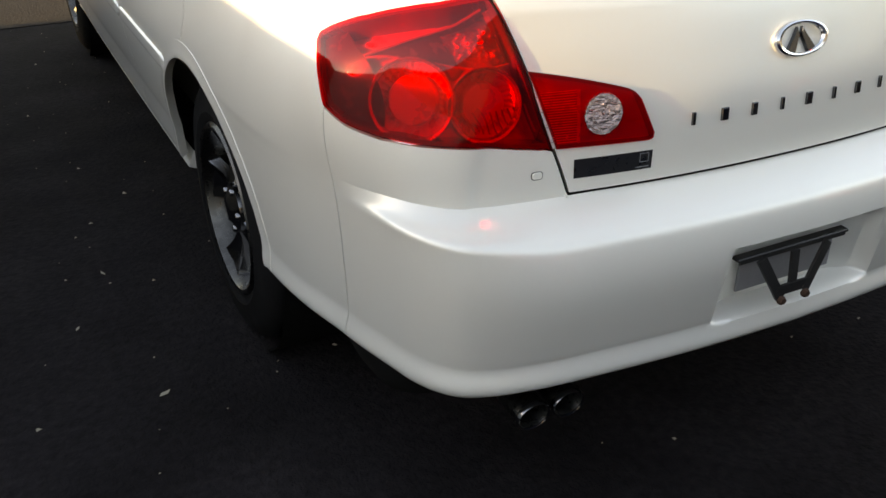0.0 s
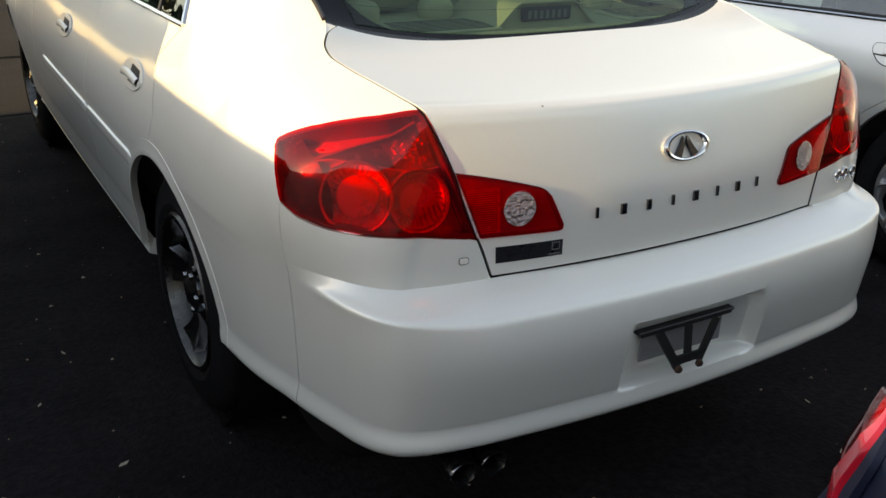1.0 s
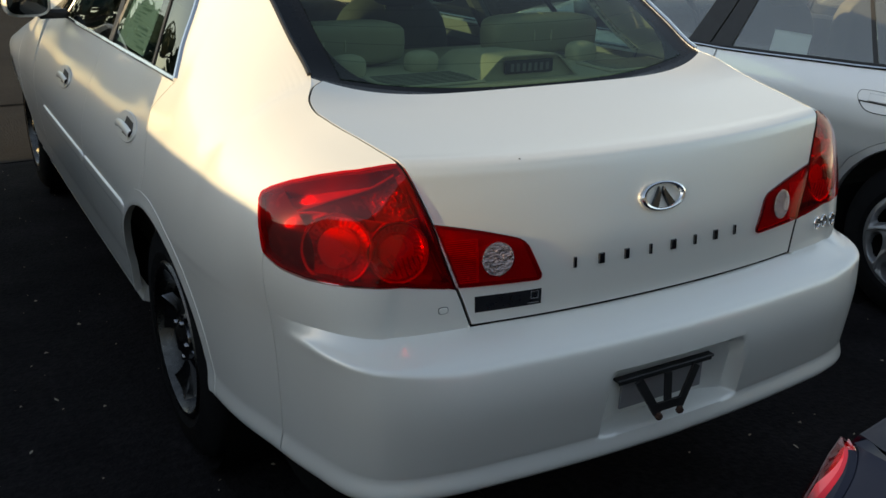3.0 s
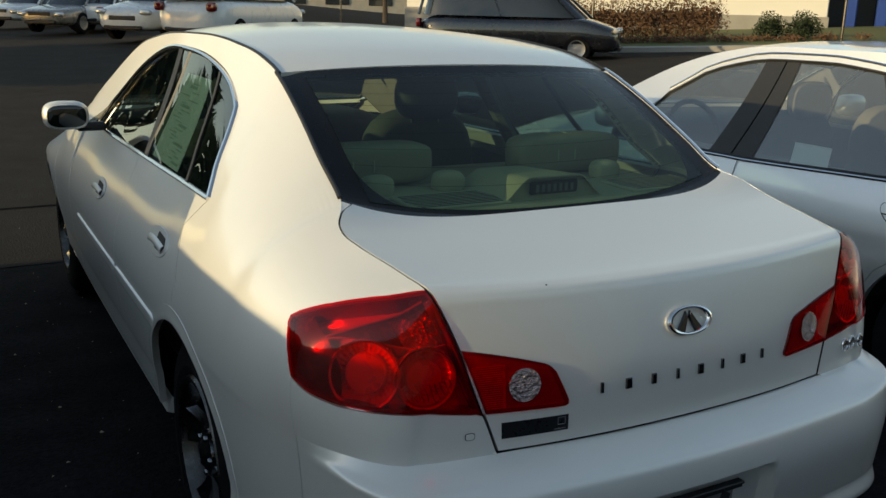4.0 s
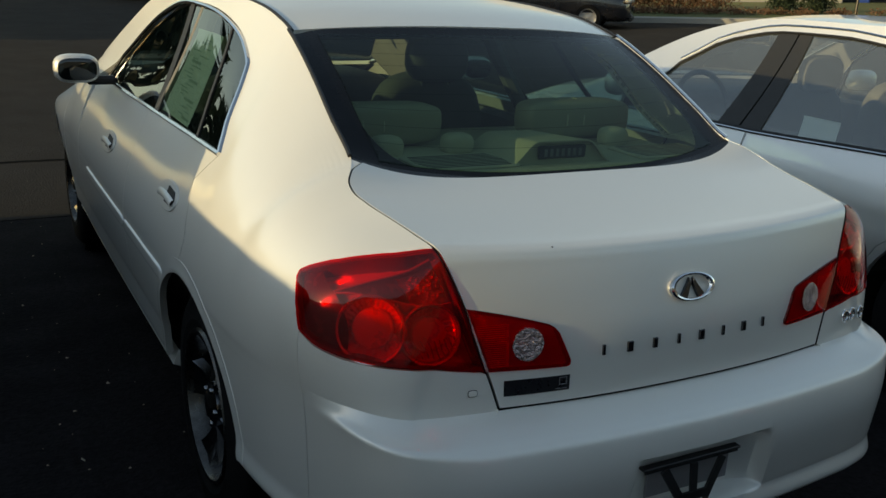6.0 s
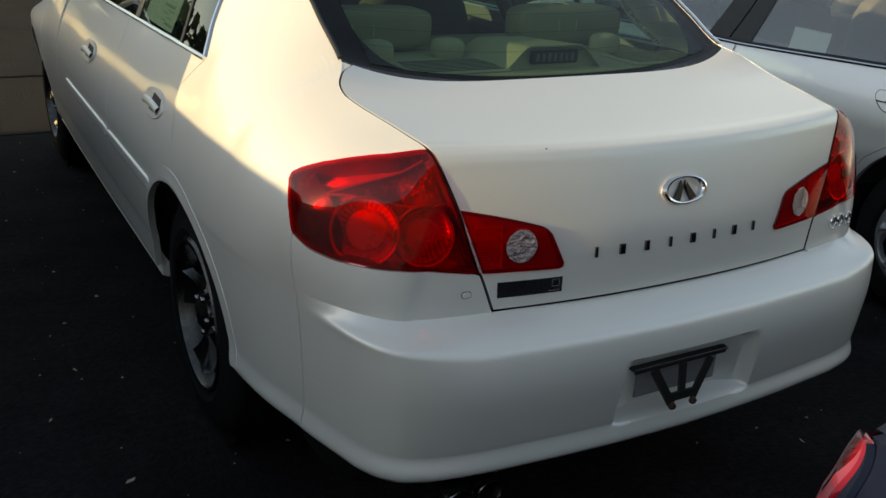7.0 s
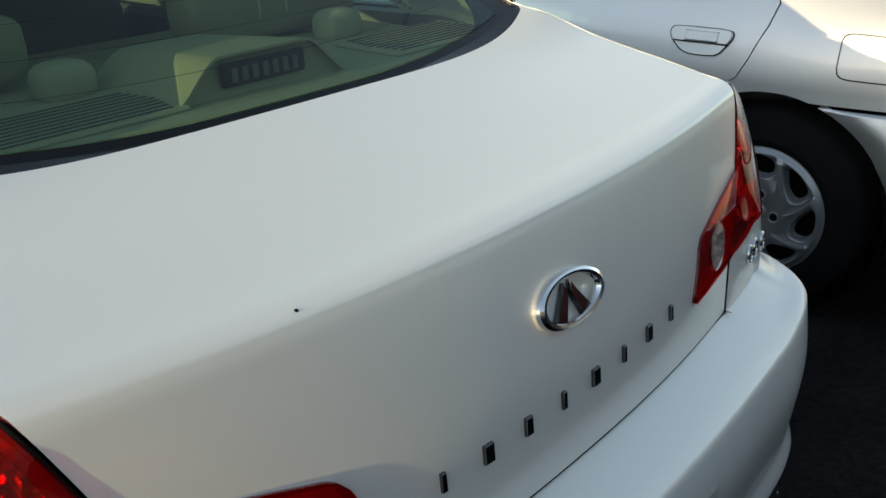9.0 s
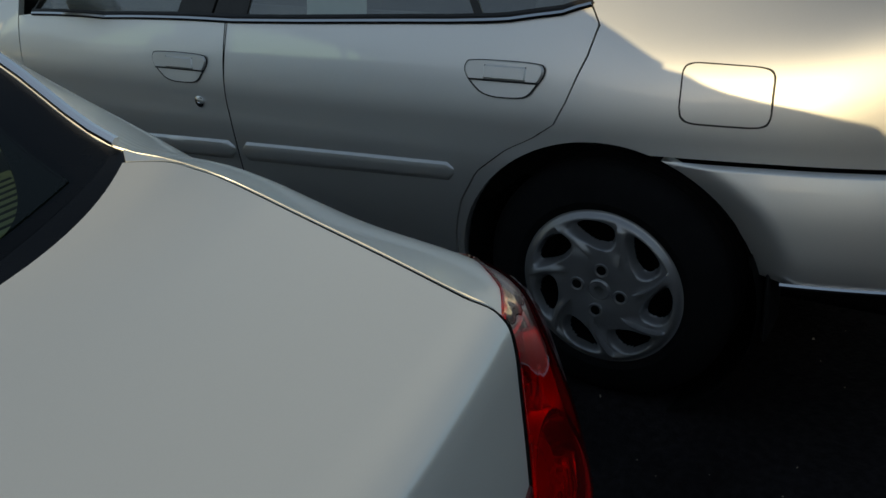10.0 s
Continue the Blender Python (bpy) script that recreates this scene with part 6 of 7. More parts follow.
# ---- the dark car parked tail to tail ----
tail = Shell(
    1.10, 0.872, 4.6, 0.08,
    [(0.12, 0.235, 0.075, 0.235), (0.07, 0.245, 0.055, 0.250), (0.035, 0.300, 0.030, 0.300), (0.015, 0.370, 0.018, 0.370), (0.0, 0.440, 0.008, 0.440), (0.0, 0.50, 0.003, 0.50),
     (0.005, 0.57, 0.0, 0.57), (0.02, 0.625, 0.0, 0.62), (0.05, 0.655, 0.002, 0.650), (0.07, 0.670, 0.003, 0.668), (0.08, 0.690, 0.004, 0.690)],
    [(1.10, 1.0), (3.3, 1.0), (4.0, 0.98), (4.35, 0.91), (4.5, 0.80), (4.62, 0.62)],
    [(0.0, 0.56, 0.13, 0.93), (0.7, 0.62, 0.16, 0.965), (1.0, 0.62, 0.36, 1.005), (1.3, 0.60, 0.66, 1.025), (1.55, 0.56, 1.02, 1.21), (1.7, 0.545, 1.26, 1.325), (1.9, 0.545, 1.52, 1.375), (2.4, 0.55, 2.02, 1.398), (2.9, 0.555, 2.5, 1.378),
     (3.3, 0.59, 2.88, 1.28), (3.6, 0.645, 3.18, 1.14), (3.85, 0.70, 3.44, 0.995), (4.4, 0.66, 3.95, 0.88), (5.2, 0.48, 4.6, 0.70)],
    [(0.0, 0.12, 0.6, 0.02), (0.9, 0.17, 0.5, 0.03), (1.3, 0.19, 0.46, 0.05), (1.55, 0.20, 0.46, 0.22), (1.8, 0.20, 0.45, 0.33), (2.4, 0.20, 0.45, 0.36), (3.3, 0.20, 0.45, 0.26), (3.85, 0.14, 0.4, 0.05), (5.2, 0.05, 0.4, 0.02)],
    (0.5, 1.0), 0.03,
)
RED_RIM = material("bright_red_rim", (0.52, 0.012, 0.03), 0.2, 0, 0.6, 0.1, 20, 0)
dark_car = thing("dark_blue_car", "dark blue car with tall red tail lamps on asphalt", "car", Matrix.Translation((0.20, -0.50, 0)) @ Matrix.Rotation(math.pi, 4, "Z"))
for sg in (-1, 1):
    s_c = np.linspace(0.60, tail.s[-1] - 0.02, 170)
    lowg = np.zeros(170)
    for i, s in enumerate(s_c):
        yy = tail.at(s, 0.5)[1]
        for cy in (NREAR, NFRONT):
            if abs(yy - cy) < NARCH:
                lowg[i] = np.interp(NZ + math.sqrt(NARCH**2 - (yy - cy) ** 2), tail.at(np.full(60, s), tail.g[:60])[:, 2], tail.g[:60])
    hi = np.interp(s_c, [0.6, 1.12, 1.4, 3.2, 3.78, 3.85, 6], [2, 2, nbelt[0, 1], nbelt[-1, 1], nbelt[-1, 1], 1.98, 1.98])
    Geo().panel(tail.at(sg * s_c[None, :], lowg[None, :] + (hi - lowg)[None, :] * np.linspace(0, 1, 60)[:, None]), 0.02).done("side_panel", NAVY, dark_car)
    s_r = np.linspace(1.12, 3.78, 80)
    lo = np.where(s_r < ntop[0, 0], np.interp(s_r, [1.12, 1.4, 1.55, ntop[0, 0]], [1.98, 1.75, 1.80, ntop[0, 1]]), np.where(s_r < ntop[-1, 0], nt_g(s_r), np.interp(s_r, [ntop[-1, 0], 3.78], [ntop[-1, 1], nbelt[-1, 1]])))
    Geo().panel(tail.at(sg * s_r[None, :], lo[None, :] + (2 - lo)[None, :] * np.linspace(0, 1, 8)[:, None]), 0.02).done("roof_rail", NAVY, dark_car)
    S, G = tail.coons(nbelt, [*ntop, nbelt[-1]], nrear, [nbelt[-1], nbelt[-1]], 14, 50, sg)
    Geo().panel(tail.off(S, G, -0.004), 0.006).done("side_glass", SIDE_GLASS, dark_car)
    lamp = new("tail_lamp")
    lamp.parent = dark_car
    tagged(lamp, "tall red tail lamp with a bright rim")
    low, topc = [(0.50, 1.04), (0.70, 1.04), (0.85, 1.06)], [(0.615, 1.80), (0.625, 1.81), (0.635, 1.80)]
    S, G = tail.coons(low, topc, [(0.50, 1.04), (0.57, 1.45), (0.615, 1.80)], [(0.85, 1.06), (0.80, 1.38), (0.72, 1.60), (0.635, 1.80)], 30, 24, sg)
    lens = tail.off(S, G, 0.012)
    Geo().panel(lens[:, :-6], 0.004).done("lens", RED_GLASS, lamp)
    Geo().panel(tail.off(S, G, 0.016)[:, -7:-3], 0.010).done("lens_rim", RED_RIM, lamp, "thick bright red rim of the lens")
    Geo().panel(lens[:, -3:], 0.010).done("lamp_edge", NAVY, lamp)
    Geo().grid(tail.off(S, G, 0.003)).done("lamp_housing", LAMP_HOUSING, lamp)
    for yy in (NREAR, NFRONT):
        wheel(dark_car, sg * 0.748, yy, NZ, 0.312, 0.197, 0.195, sg, "alloy")
gs = np.linspace(0, 1.0, 40)
S = 0.60 * np.linspace(-1, 1, 61)[None, :] * np.ones((40, 1))
Geo().panel(tail.at(S, gs[:, None]), 0.02).done("rear_bumper", NAVY, dark_car)
Geo().panel(crowned(n_lid, n_lid_e, np.linspace(0, 4, 40), np.linspace(-1, 1, 41), 2.2), 0.02).done("trunk_lid", NAVY, dark_car)
Geo().panel(crowned(n_roof, nrail, np.linspace(1.70, 3.3, 30), np.linspace(-1, 1, 31), 2.4), 0.02).done("roof", NAVY, dark_car)
Geo().panel(crowned(n_back, lambda v: nrail(1.30 + 0.40 * v) - np.array([0.003, 0, 0]), np.linspace(0, 1, 16), np.linspace(-1, 1, 31), 2.6), 0.004).done("rear_window", SIDE_GLASS, dark_car)
Geo().panel(crowned(n_scr, lambda v: nrail(3.305 + 0.545 * v), np.linspace(0, 1, 12), np.linspace(-1, 1, 21), 2.6), 0.004).done("windscreen", SIDE_GLASS, dark_car)
Geo().panel(crowned(n_hood, lambda v: tail.at(3.86 + v * (tail.s[-1] - 3.90), 1.98), np.linspace(0, 1, 16), np.linspace(-1, 1, 21), 2.2), 0.02).done("bonnet", NAVY, dark_car)
Geo().panel(nose, 0.02).done("front_bumper", NAVY, dark_car)
Geo().box((0, 2.3, 0.40), (1.3, 4.2, 0.36), 0.05).done("floor_pan", DARK, dark_car)
Geo().box((0, 2.2, 0.75), (1.3, 2.6, 0.42), 0.1).done("seats", DASH, dark_car)

for ob in dark_car.children_recursive:
    if ob.type == "MESH" and "wheel" not in (ob.parent.name if ob.parent else ""):
        for v in ob.data.vertices:
            back = 1 - float(smooth(v.co.y, 0.15, 0.7))
            v.co.y += 0.4 * max(0.0, v.co.z - 0.80) * back
            v.co.z = 0.99 * (v.co.z - 0.75 * max(0.0, v.co.z - 0.85) * back)

# ---- far across the lot ----
GLASS_DARK = material("dark_car_glass", (0.02, 0.025, 0.03), 0.06, 0, 0.5, 0.1, 4, 0)
WHITE_PAINT = material("white_car_paint", (0.74, 0.74, 0.72), 0.3, 0, 1.0, 0.03, 3, 0)
GREY_PAINT = material("grey_car_paint", (0.24, 0.22, 0.19), 0.3, 0.3, 1.0, 0.05, 3, 0)
BLACK_PAINT = material("black_car_paint", (0.012, 0.013, 0.018), 0.25, 0, 1.0, 0.1, 3, 0)
HEAD_LAMP = material("headlamp_glass", (0.75, 0.75, 0.72), 0.1, 0.6, 0.5, 0.1, 20, 0)


def far_car(name, label, paint, x, y, turn, length, width, height, cab, group=""):
    """A parked car seen from afar. cab: where glass begins and ends along its length, at the belt and at the roof, as shares."""
    car = thing(name, label, "car", Matrix.Translation((x, y, ground_z(x, y))) @ Matrix.Rotation(radians(turn), 4, "Z"), group)
    w, belt_z = width / 2, height * 0.60
    ys = 0.5 + 0.5 * np.sin(np.linspace(-math.pi / 2, math.pi / 2, 40))
    ring = np.linspace(0, 2 * math.pi, 32, endpoint=False)
    f = lambda v, n: np.sign(v) * np.abs(v) ** (2 / n)
    p = []
    for t in ys:
        pinch = (1 - min(1.0, abs(2 * t - 1)) ** 9) ** 0.28
        zt = belt_z * (1 - 0.16 * smooth(t, cab[3] - 0.05, 1.0) - (0.06 * (1 - smooth(t, 0, 0.12))))
        zl, zc = 0.24, 0.50
        p.append([(w * pinch * f(math.cos(a), 4.5), (t - 0.5) * length, (zt + zl) / 2 + (zc - (zt + zl) / 2) * (1 - pinch) + (zt - zl) / 2 * (0.25 + 0.75 * pinch) * f(math.sin(a), 4.5)) for a in ring])
    g = Geo().grid(np.array(p), wrap=True)
    for row in (p[0], p[-1]):
        g.add(row, [tuple(range(32))])
    g.done("body", paint, car)
    p = []
    for k, (a0, a1, ww, zz) in enumerate(((cab[0], cab[3], 0.93, belt_z - 0.03), (cab[0] * 0.5 + cab[1] * 0.5, cab[2] * 0.5 + cab[3] * 0.5, 0.86, (belt_z + height) / 2), (cab[1], cab[2], 0.76, height - 0.05))):
        mid, half = ((a0 + a1) / 2 - 0.5) * length, (a1 - a0) / 2 * length
        p.append([(w * ww * f(math.cos(a), 5), mid + half * f(math.sin(a), 5), zz) for a in ring])
    Geo().grid(np.array(p), wrap=True).done("cabin_glass", GLASS_DARK, car)
    a0, a1 = (cab[1] - 0.5) * length, (cab[2] - 0.5) * length
    rp = [[(w * 0.78 * u, a0 + (a1 - a0) * v, height - 0.06 + 0.06 * (1 - u**4) * (1 - (2 * v - 1) ** 4)) for u in np.linspace(-1, 1, 11)] for v in np.linspace(-0.02, 1.02, 13)]
    Geo().panel(np.array(rp), 0.03, centre=(0, 0, 0)).done("roof", paint, car)
    for sx in (-1, 1):
        for b, tt in ((cab[0], cab[1]), (cab[3], cab[2]), ((cab[0] + cab[3]) / 2, (cab[1] + cab[2]) / 2)):
            Geo().tube([(sx * w * 0.90, (b - 0.5) * length, belt_z - 0.03), (sx * w * 0.84, ((b + tt) / 2 - 0.5) * length, (belt_z + height) / 2), (sx * w * 0.75, (tt - 0.5) * length, height - 0.05)], 0.035, 6).done("pillar", paint, car)
        for yy in (0.20, 0.80):
            m = Matrix.Translation((sx * (w - 0.10), (yy - 0.5) * length, 0.33)) @ Matrix.Rotation(math.pi / 2 * sx, 4, "Y")
            wh = Geo().lathe([(0.20, -0.1), (0.33, -0.1), (0.335, 0.06), (0.30, 0.11), (0.21, 0.105)], 28, m).done("wheel", RUBBER, car)
            Geo().lathe([(0.21, 0.10), (0.17, 0.085), (0.06, 0.09), (0, 0.095)], 28, m).done("rim", HUBCAP, wh)
        Geo().ball((sx * w * 0.74, -length / 2 + 0.07, belt_z - 0.22), (0.13, 0.06, 0.11), 14, 4).done("tail_lamp", LAMP_RIM, car)
        Geo().ball((sx * w * 0.70, length / 2 - 0.10, belt_z - 0.30), (0.17, 0.09, 0.075), 14, 3).done("headlamp", HEAD_LAMP, car)
    Geo().box((0, length / 2 - 0.03, 0.58), (width * 0.42, 0.08, 0.12), 0.02).done("grille", BLACK, car)
    Geo().box((0, length / 2 - 0.03, 0.34), (width * 0.60, 0.08, 0.10), 0.02).done("air_intake", BLACK, car)
    Geo().box((0, -length / 2 + 0.03, 0.36), (width * 0.60, 0.08, 0.10), 0.03).done("rear_valance", BLACK, car)
    return car


SEDAN, WAGON, VAN = (0.14, 0.28, 0.58, 0.74), (0.03, 0.10, 0.58, 0.74), (0.02, 0.06, 0.66, 0.84)


def from_eye(heading, d):
    a = radians(heading)
    return -1.36 + d * math.sin(a), -1.22 + d * math.cos(a)


row = "cars parked in a row across the lot"
for kind, label, paint, hd, d, turn, dims, cab in (
    ("sedan", "white car parked in a distant row", WHITE_PAINT, 3.4, 36, 138, (4.5, 1.75, 1.45), SEDAN),
    ("sedan", "grey sedan facing outwards in a distant row", GREY_PAINT, 5.5, 31, 138, (4.6, 1.8, 1.46), SEDAN),
    ("sedan", "white sedan with red tail lamps in a distant row", WHITE_PAINT, 7.7, 31.5, -40, (4.5, 1.75, 1.45), SEDAN),
    ("sport_utility", "white sport utility car in a distant row", WHITE_PAINT, 9.9, 25.5, 136, (4.6, 1.85, 1.72), WAGON),
    ("van", "white van with its tail towards the lot", WHITE_PAINT, 13.4, 23.0, -46, (4.9, 1.9, 1.85), VAN),
):
    px, py = from_eye(hd, d)
    away = radians(turn if turn < 0 else turn - 180)
    far_car(kind, label, paint, px - math.sin(away) * dims[0] / 2, py + math.cos(away) * dims[0] / 2, turn, *dims, cab, row)
px, py = from_eye(33.6, 23.4)
far_car("minivan", "black minivan crossing the lot's far lane", BLACK_PAINT, px, py, -132, 5.0, 1.95, 1.78, VAN)

GRASS = material("dry_grass", (0.10, 0.13, 0.035), 0.95, 0, 0, 0.25, 1.5, 0.3, 30, tint=(0.16, 0.13, 0.06))
TWIG = material("bare_brown_hedge", (0.20, 0.105, 0.055), 0.95, 0, 0, 0.3, 2.0, 0.3, 20, tint=(0.09, 0.05, 0.03))
SHRUB = material("dark_green_shrub", (0.035, 0.055, 0.02), 0.9, 0, 0, 0.3, 2.0, 0.3, 20)
WALL_WHITE = material("white_painted_wall", (0.78, 0.74, 0.66), 0.85, 0, 0, 0.04, 0.6, 0.03, 20)
BLUE = material("blue_painted_steel", (0.02, 0.06, 0.28), 0.45, 0, 0.3, 0.08, 2.0, 0.0)
BARK = material("grey_bark", (0.09, 0.07, 0.055), 0.95, 0, 0, 0.3, 4, 0.2, 40, 0.6, 30)
LEAF = material("dark_foliage", (0.03, 0.042, 0.018), 0.8, 0, 0, 0.3, 1.2, 0.2, 20)


def clumps(g, rng, centre, radii, count, size):
    """Many small bent leaves or twigs inside an uneven cloud."""
    vs, fs = [], []
    for _ in range(count):
        d = rng.normal(size=3)
        d /= np.linalg.norm(d)
        r = rng.rand() ** 0.4
        c = np.array(centre) + d * np.array(radii) * r * (0.8 + 0.35 * math.sin(5 * d[0] + 3 * d[2]))
        a, b = rng.normal(size=3) * size, rng.normal(size=3) * size
        k = len(vs)
        vs += [c - a, c + b * 0.6, c + a, c - b * 0.6]
        fs.append((k, k + 1, k + 2, k + 3))
    return g.add(vs, fs)


rng = np.random.RandomState(11)
# kerb and planted strip
def strip(h0, h1, d0, d1, z0, z1, n=40):
    p = []
    for t in np.linspace(0, 1, n):
        hd = h0 + (h1 - h0) * t
        q = []
        for d, z in zip(d0, z0):
            x, y = from_eye(hd, d / math.cos(radians(hd - 46)))
            q.append((x, y, ground_z(x, y) + z))
        p.append(q)
    return np.array(p)


kerb = Geo().grid(strip(30, 66, (25.0, 25.0, 25.03, 25.28, 25.3), None, (-0.05, 0.13, 0.15, 0.15, 0.10), None)).done("kerb", CONCRETE)
tagged(kerb, "pale concrete kerb along a planted strip", "kerb", kind="structure")
verge = Geo().grid(strip(30, 66, (25.29, 26.5, 28.0, 34.0), None, (0.11, 0.16, 0.20, 0.22), None)).done("verge", GRASS)
tagged(verge, "dry grass verge behind the kerb", "grass", kind="stuff")
g = Geo()
for k in range(26):
    hd = 35.6 + 9.4 * k / 25
    x, y = from_eye(hd, 27.6 / math.cos(radians(hd - 46)))
    clumps(g, rng, (x, y, ground_z(x, y) + 0.75), (0.42, 0.42, 0.72 + 0.1 * rng.rand()), 900, 0.024)
hedge = g.done("hedge", TWIG, flat=True)
tagged(hedge, "bare brown hedge in front of a white wall", "hedge", kind="stuff")
g = Geo()
for k in range(30):
    hd = 34 + 20 * rng.rand()
    x, y = from_eye(hd, (26.3 + 0.6 * rng.rand()) / math.cos(radians(hd - 46)))
    clumps(g, rng, (x, y, ground_z(x, y) + 0.25), (0.35, 0.3, 0.12), 200, 0.018)
tagged(g.done("ground_cover", TWIG, flat=True), "low dry ground cover in front of a hedge", "plants", kind="stuff")
for hd, r in ((48.2, 0.50), (50.0, 0.46)):
    x, y = from_eye(hd, 27.4)
    sh = thing("round_shrub", "round dark green clipped shrub beside a kerb", "shrub", Matrix.Translation((x, y, ground_z(x, y) + 0.15)), "clipped shrubs by the wall")
    clumps(Geo(), rng, (0, 0, 0.36), (r, r, 0.40), 4200, 0.02).done("foliage", SHRUB, sh, flat=True)
    Geo().tube([(0, 0, -0.1), (0, 0, 0.4)], 0.03).done("stem", BARK, sh)

# white building with blue posts
bx, by = from_eye(46, 33.5)
building = thing("white_building", "white single-storey building with blue posts", "building", Matrix.Translation((bx, by, ground_z(bx, by) - 0.1)) @ Matrix.Rotation(radians(-46), 4, "Z"))
Geo().box((-4.4, 2.0, 2.6), (14.8, 4.0, 5.6), 0.03).done("wall", WALL_WHITE, building)
Geo().box((-4.4, -0.06, 0.35), (14.9, 0.1, 0.9), 0.02).done("plinth", CONCRETE, building)
Geo().box((7.9, 3.2, 2.6), (9.8, 2.0, 5.6), 0.03).done("recessed_wall", DASH, building)
Geo().box((8.2, 1.0, 5.0), (9.4, 5.0, 0.8), 0.05).done("canopy", WALL_WHITE, building)
for k in range(5):
    Geo().box((3.75 + 0.95 * k, 0.5, 2.3), (0.34, 0.34, 4.8), 0.04).done("post", BLUE, building)
for k in range(3):
    fr = Geo().box((5.6 + 2.2 * k, 2.15, 1.5), (1.8, 0.08, 2.6), 0.02).done("window", GLASS_DARK, building)
    Geo().box((5.6 + 2.2 * k, 2.10, 2.82), (1.9, 0.1, 0.08), 0.01).done("window_head", WALL_WHITE, fr)
for hd, d, h in ((37.9, 26.2, 4.2), (52.0, 26.8, 3.4), (22.6, 38.0, 5.0)):
    x, y = from_eye(hd, d)
    post = thing("sign_post", "thin grey steel post beside the kerb", "post", Matrix.Translation((x, y, ground_z(x, y))))
    Geo().tube([(0, 0, 0), (0, 0, h)], 0.035, 8).done("pole", STEEL, post)
    Geo().box((0, -0.04, h - 0.35), (0.35, 0.02, 0.5), 0.01).done("sign", WALL_WHITE, post)

# low far buildings that close the view
for hd, d, w, h, mt in ((6, 95, 40, 7, CONCRETE), (24, 88, 26, 5, CONCRETE)):
    x, y = from_eye(hd, d)
    b = thing("far_building", "low pale building at the end of the lot", "building", Matrix.Translation((x, y, ground_z(x, y) - 0.5)) @ Matrix.Rotation(radians(-hd), 4, "Z"))
    Geo().box((0, 3, h / 2), (w, 6, h), 0.05).done("wall", mt, b)
    Geo().box((0, 3, h + 0.15), (w + 0.6, 6.6, 0.3), 0.05).done("roof", DASH, b)
    for k in range(int(w // 4)):
        Geo().box((-w / 2 + 2.5 + 4 * k, -0.03, 1.9), (2.2, 0.1, 1.8), 0.02).done("window", GLASS_DARK, b)


def tree(x, y, h, r, seed, label):
    rn = np.random.RandomState(seed)
    t = thing("tree", label, "tree", Matrix.Translation((x, y, ground_z(x, y))), "trees along the lot")
    g = Geo()
    lean = rn.normal(size=2) * 0.2
    trunk = [Vector((lean[0] * k, lean[1] * k, h * 0.62 * k)) for k in np.linspace(0, 1, 7)]
    g.tube(trunk, lambda k: 0.20 * (1 - 0.75 * k) * h / 8, 8)
    crown = Geo()
    for _ in range(11):
        k = rn.uniform(0.35, 1.0)
        a, up = rn.uniform(0, 6.28), rn.uniform(0.1, 0.5)
        p0 = trunk[0].lerp(trunk[-1], k)
        p1 = p0 + Vector((math.cos(a) * r * 0.75, math.sin(a) * r * 0.75, up * h * 0.5))
        g.tube([p0, p0.lerp(p1, 0.5) + Vector((0, 0, 0.12 * h * 0.3)), p1], lambda v: 0.05 * (1 - 0.8 * v) * h / 8, 5)
        clumps(crown, rn, tuple(p1), (r * 0.5, r * 0.5, h * 0.15), 420, 0.13)
    g.done("trunk", BARK, t)
    crown.done("crown", LEAF, t, flat=True)


for x, y, h, r, sd in ((-7.5, 20, 5.6, 2.5, 3), (-11.5, 24, 7.0, 2.8, 5), (-6.0, 31, 6.3, 2.5, 7), (-16, 19, 7.0, 3.0, 8), (-13, 34, 8, 3.2, 9), (20, 44, 6.5, 2.4, 15), (24.5, 46, 7.0, 2.6, 16), (17.2, 52, 6.0, 2.4, 17)):
    tree(x, y, h, r, sd, "dark broad tree beyond the lot's edge")

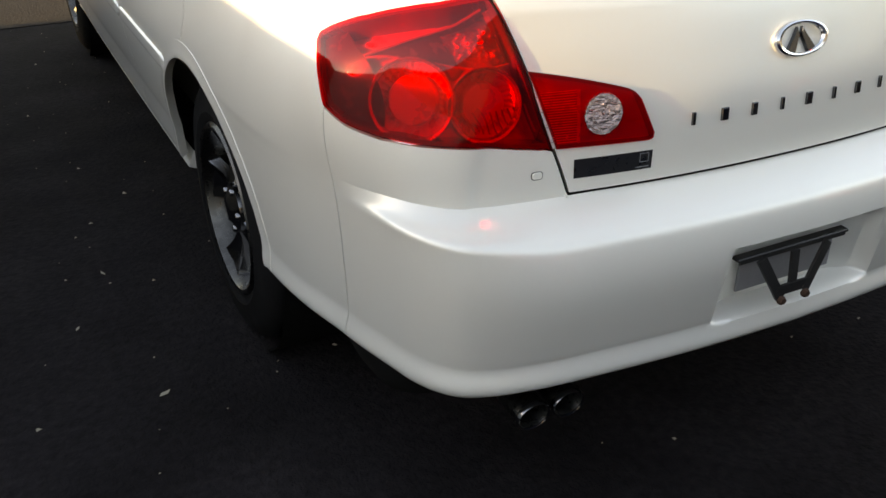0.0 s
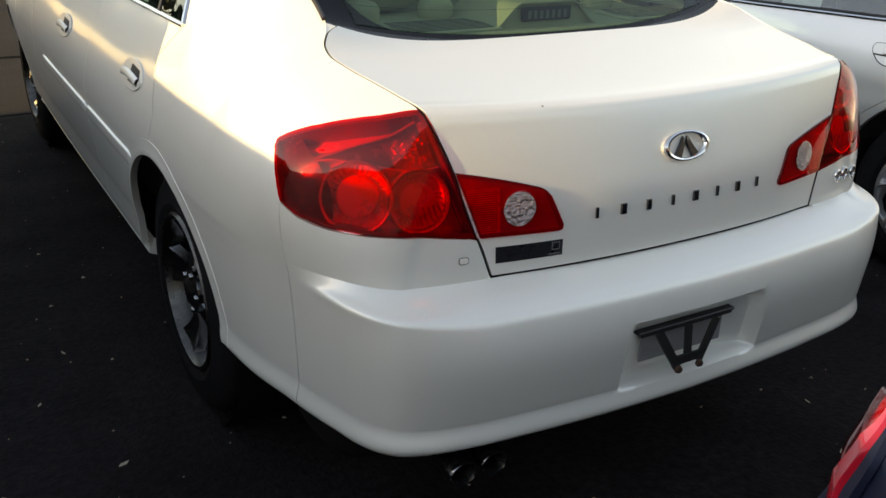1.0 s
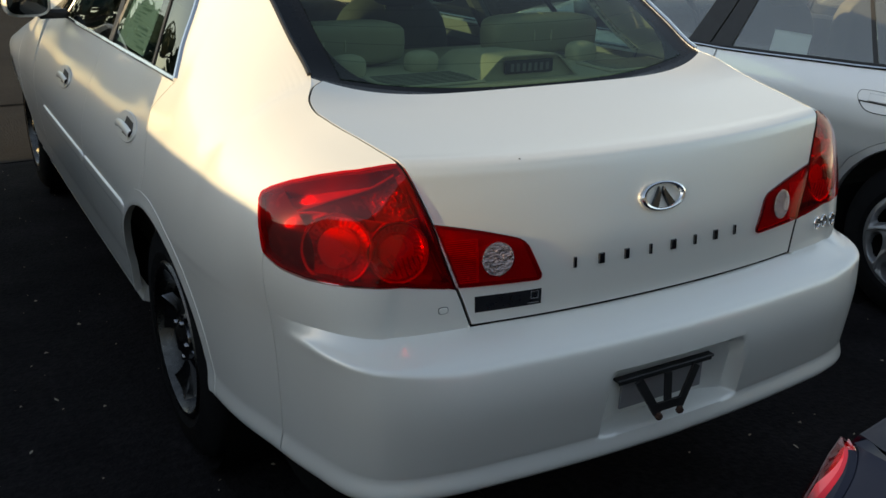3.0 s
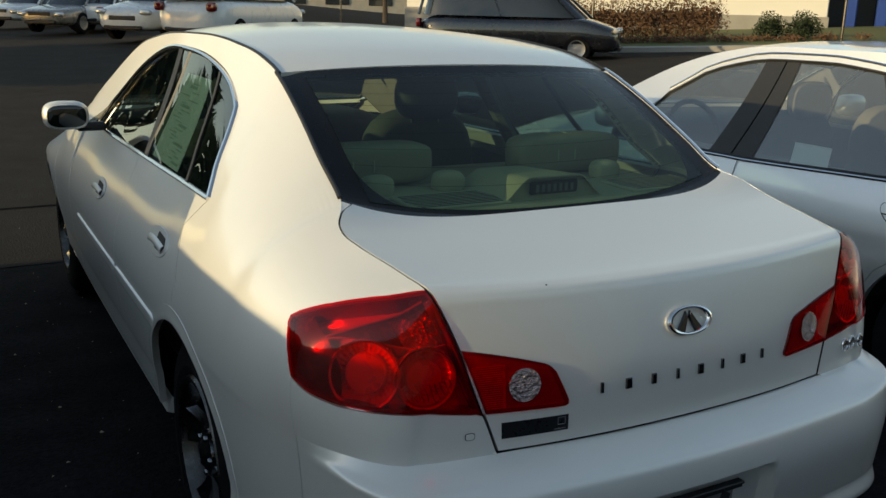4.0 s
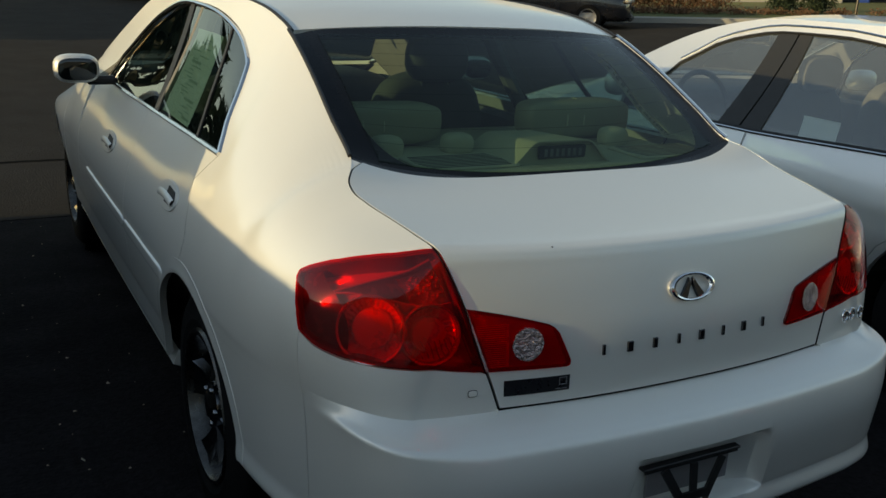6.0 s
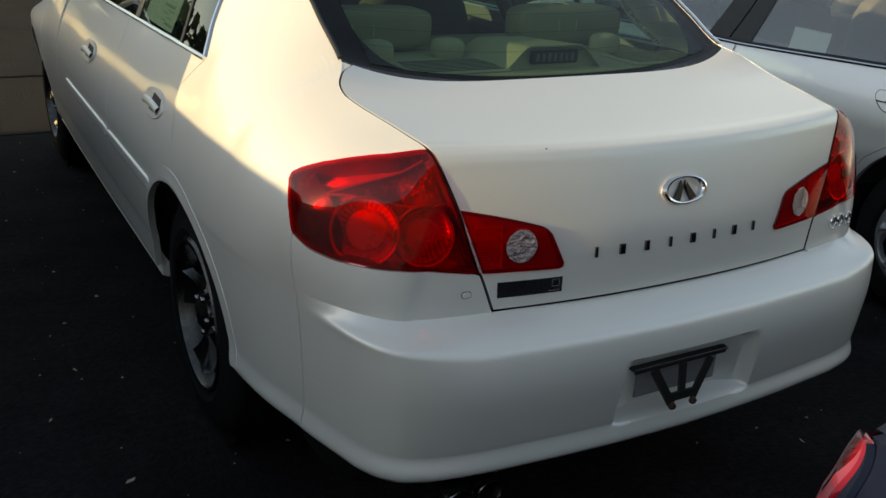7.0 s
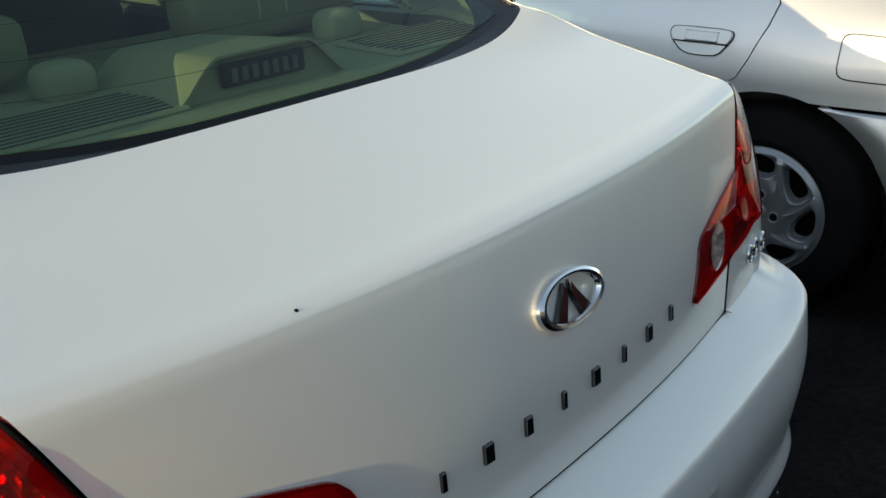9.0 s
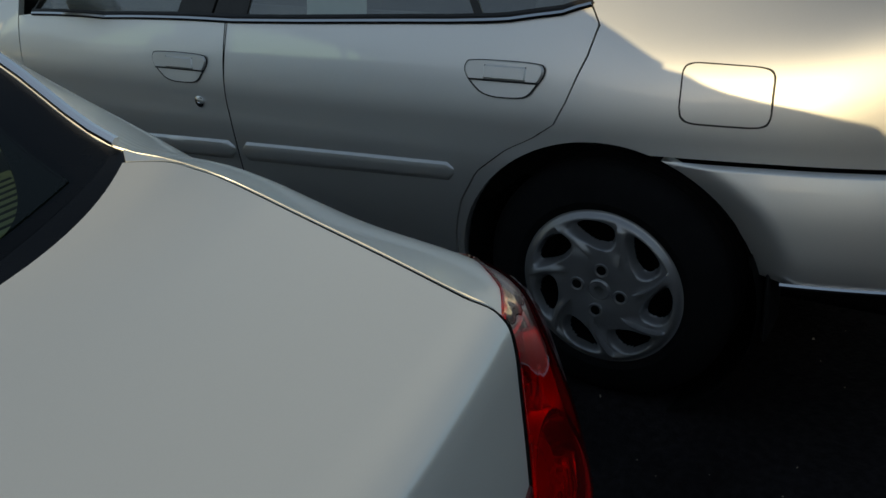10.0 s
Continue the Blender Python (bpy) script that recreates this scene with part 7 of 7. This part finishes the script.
# ---- litter on the asphalt ----
CHIP = material("pale_leaf", (0.42, 0.38, 0.30), 0.8, 0, 0, 0.2, 40, 0)
for x, y, a, s in ((-1.057, 0.82, 0.4, 0.016), (-1.093, 1.47, 1.9, 0.013), (-0.78, 0.18, 2.5, 0.012), (-1.55, 1.95, 0.2, 0.045), (-1.20, 1.20, 1.0, 0.010), (0.62, -0.02, 0.8, 0.018), (0.75, 0.20, 1.4, 0.012), (-1.30, 3.1, 0.5, 0.03)):
    leaf = Geo()
    pr = [(-1, 0, 0.15), (-0.4, 0.33, 0.5), (0.3, 0.36, 0.3), (1, 0.05, 0.6), (0.3, -0.28, 0.1), (-0.4, -0.25, 0.25)]
    leaf.add([(s * (u * math.cos(a) - v * math.sin(a)), s * (u * math.sin(a) + v * math.cos(a)), 0.003 + s * 0.5 * w) for u, v, w in pr], [(0, 1, 5), (1, 2, 4, 5), (2, 3, 4)])
    ob = leaf.done("dry_leaf", CHIP, flat=True)
    ob.location = (x, y, 0)
    tagged(ob, "small pale curled leaf lying on asphalt", "leaf", "leaves on the asphalt")
g = Geo()
rn = np.random.RandomState(21)
for _ in range(700):
    x, y, s = rn.uniform(-2.6, 2.4), rn.uniform(-2.0, 6.0), 0.0012 + 0.004 * rn.rand() ** 3
    q = rn.normal(size=(4, 3)) * s * 0.6
    g.add([(x + s * 1.5 + q[0, 0], y + q[0, 1], 0.002), (x - s, y + s + q[1, 1], 0.002), (x - s + q[2, 0], y - s, 0.002), (x, y, 0.002 + s * 1.3)], [(0, 1, 3), (1, 2, 3), (2, 0, 3)])
tagged(g.done("grit", CHIP, flat=True), "loose pale grit and crumbs on asphalt", "grit", kind="stuff")
TAR = material("tar_joint", (0.005, 0.005, 0.005), 0.95, 0, 0, 0.2, 9, 0, spec=0.05)
for k, (x0, x1, y0) in enumerate(((-4.0, 1.4, 6.05),)):
    xs = np.linspace(x0, x1, 60)
    wob = np.cumsum(rn.normal(size=60)) * 0.012
    pp = np.array([[(x, y0 + w + d * (0.5 + abs(math.sin(17 * x + 3 * w))), 0.0085) for x, w in zip(xs, wob)] for d in (-0.02, 0.02)])
    tagged(Geo().grid(pp).done("pavement_joint", TAR), "dark cracked joint across the asphalt", "crack", kind="structure")
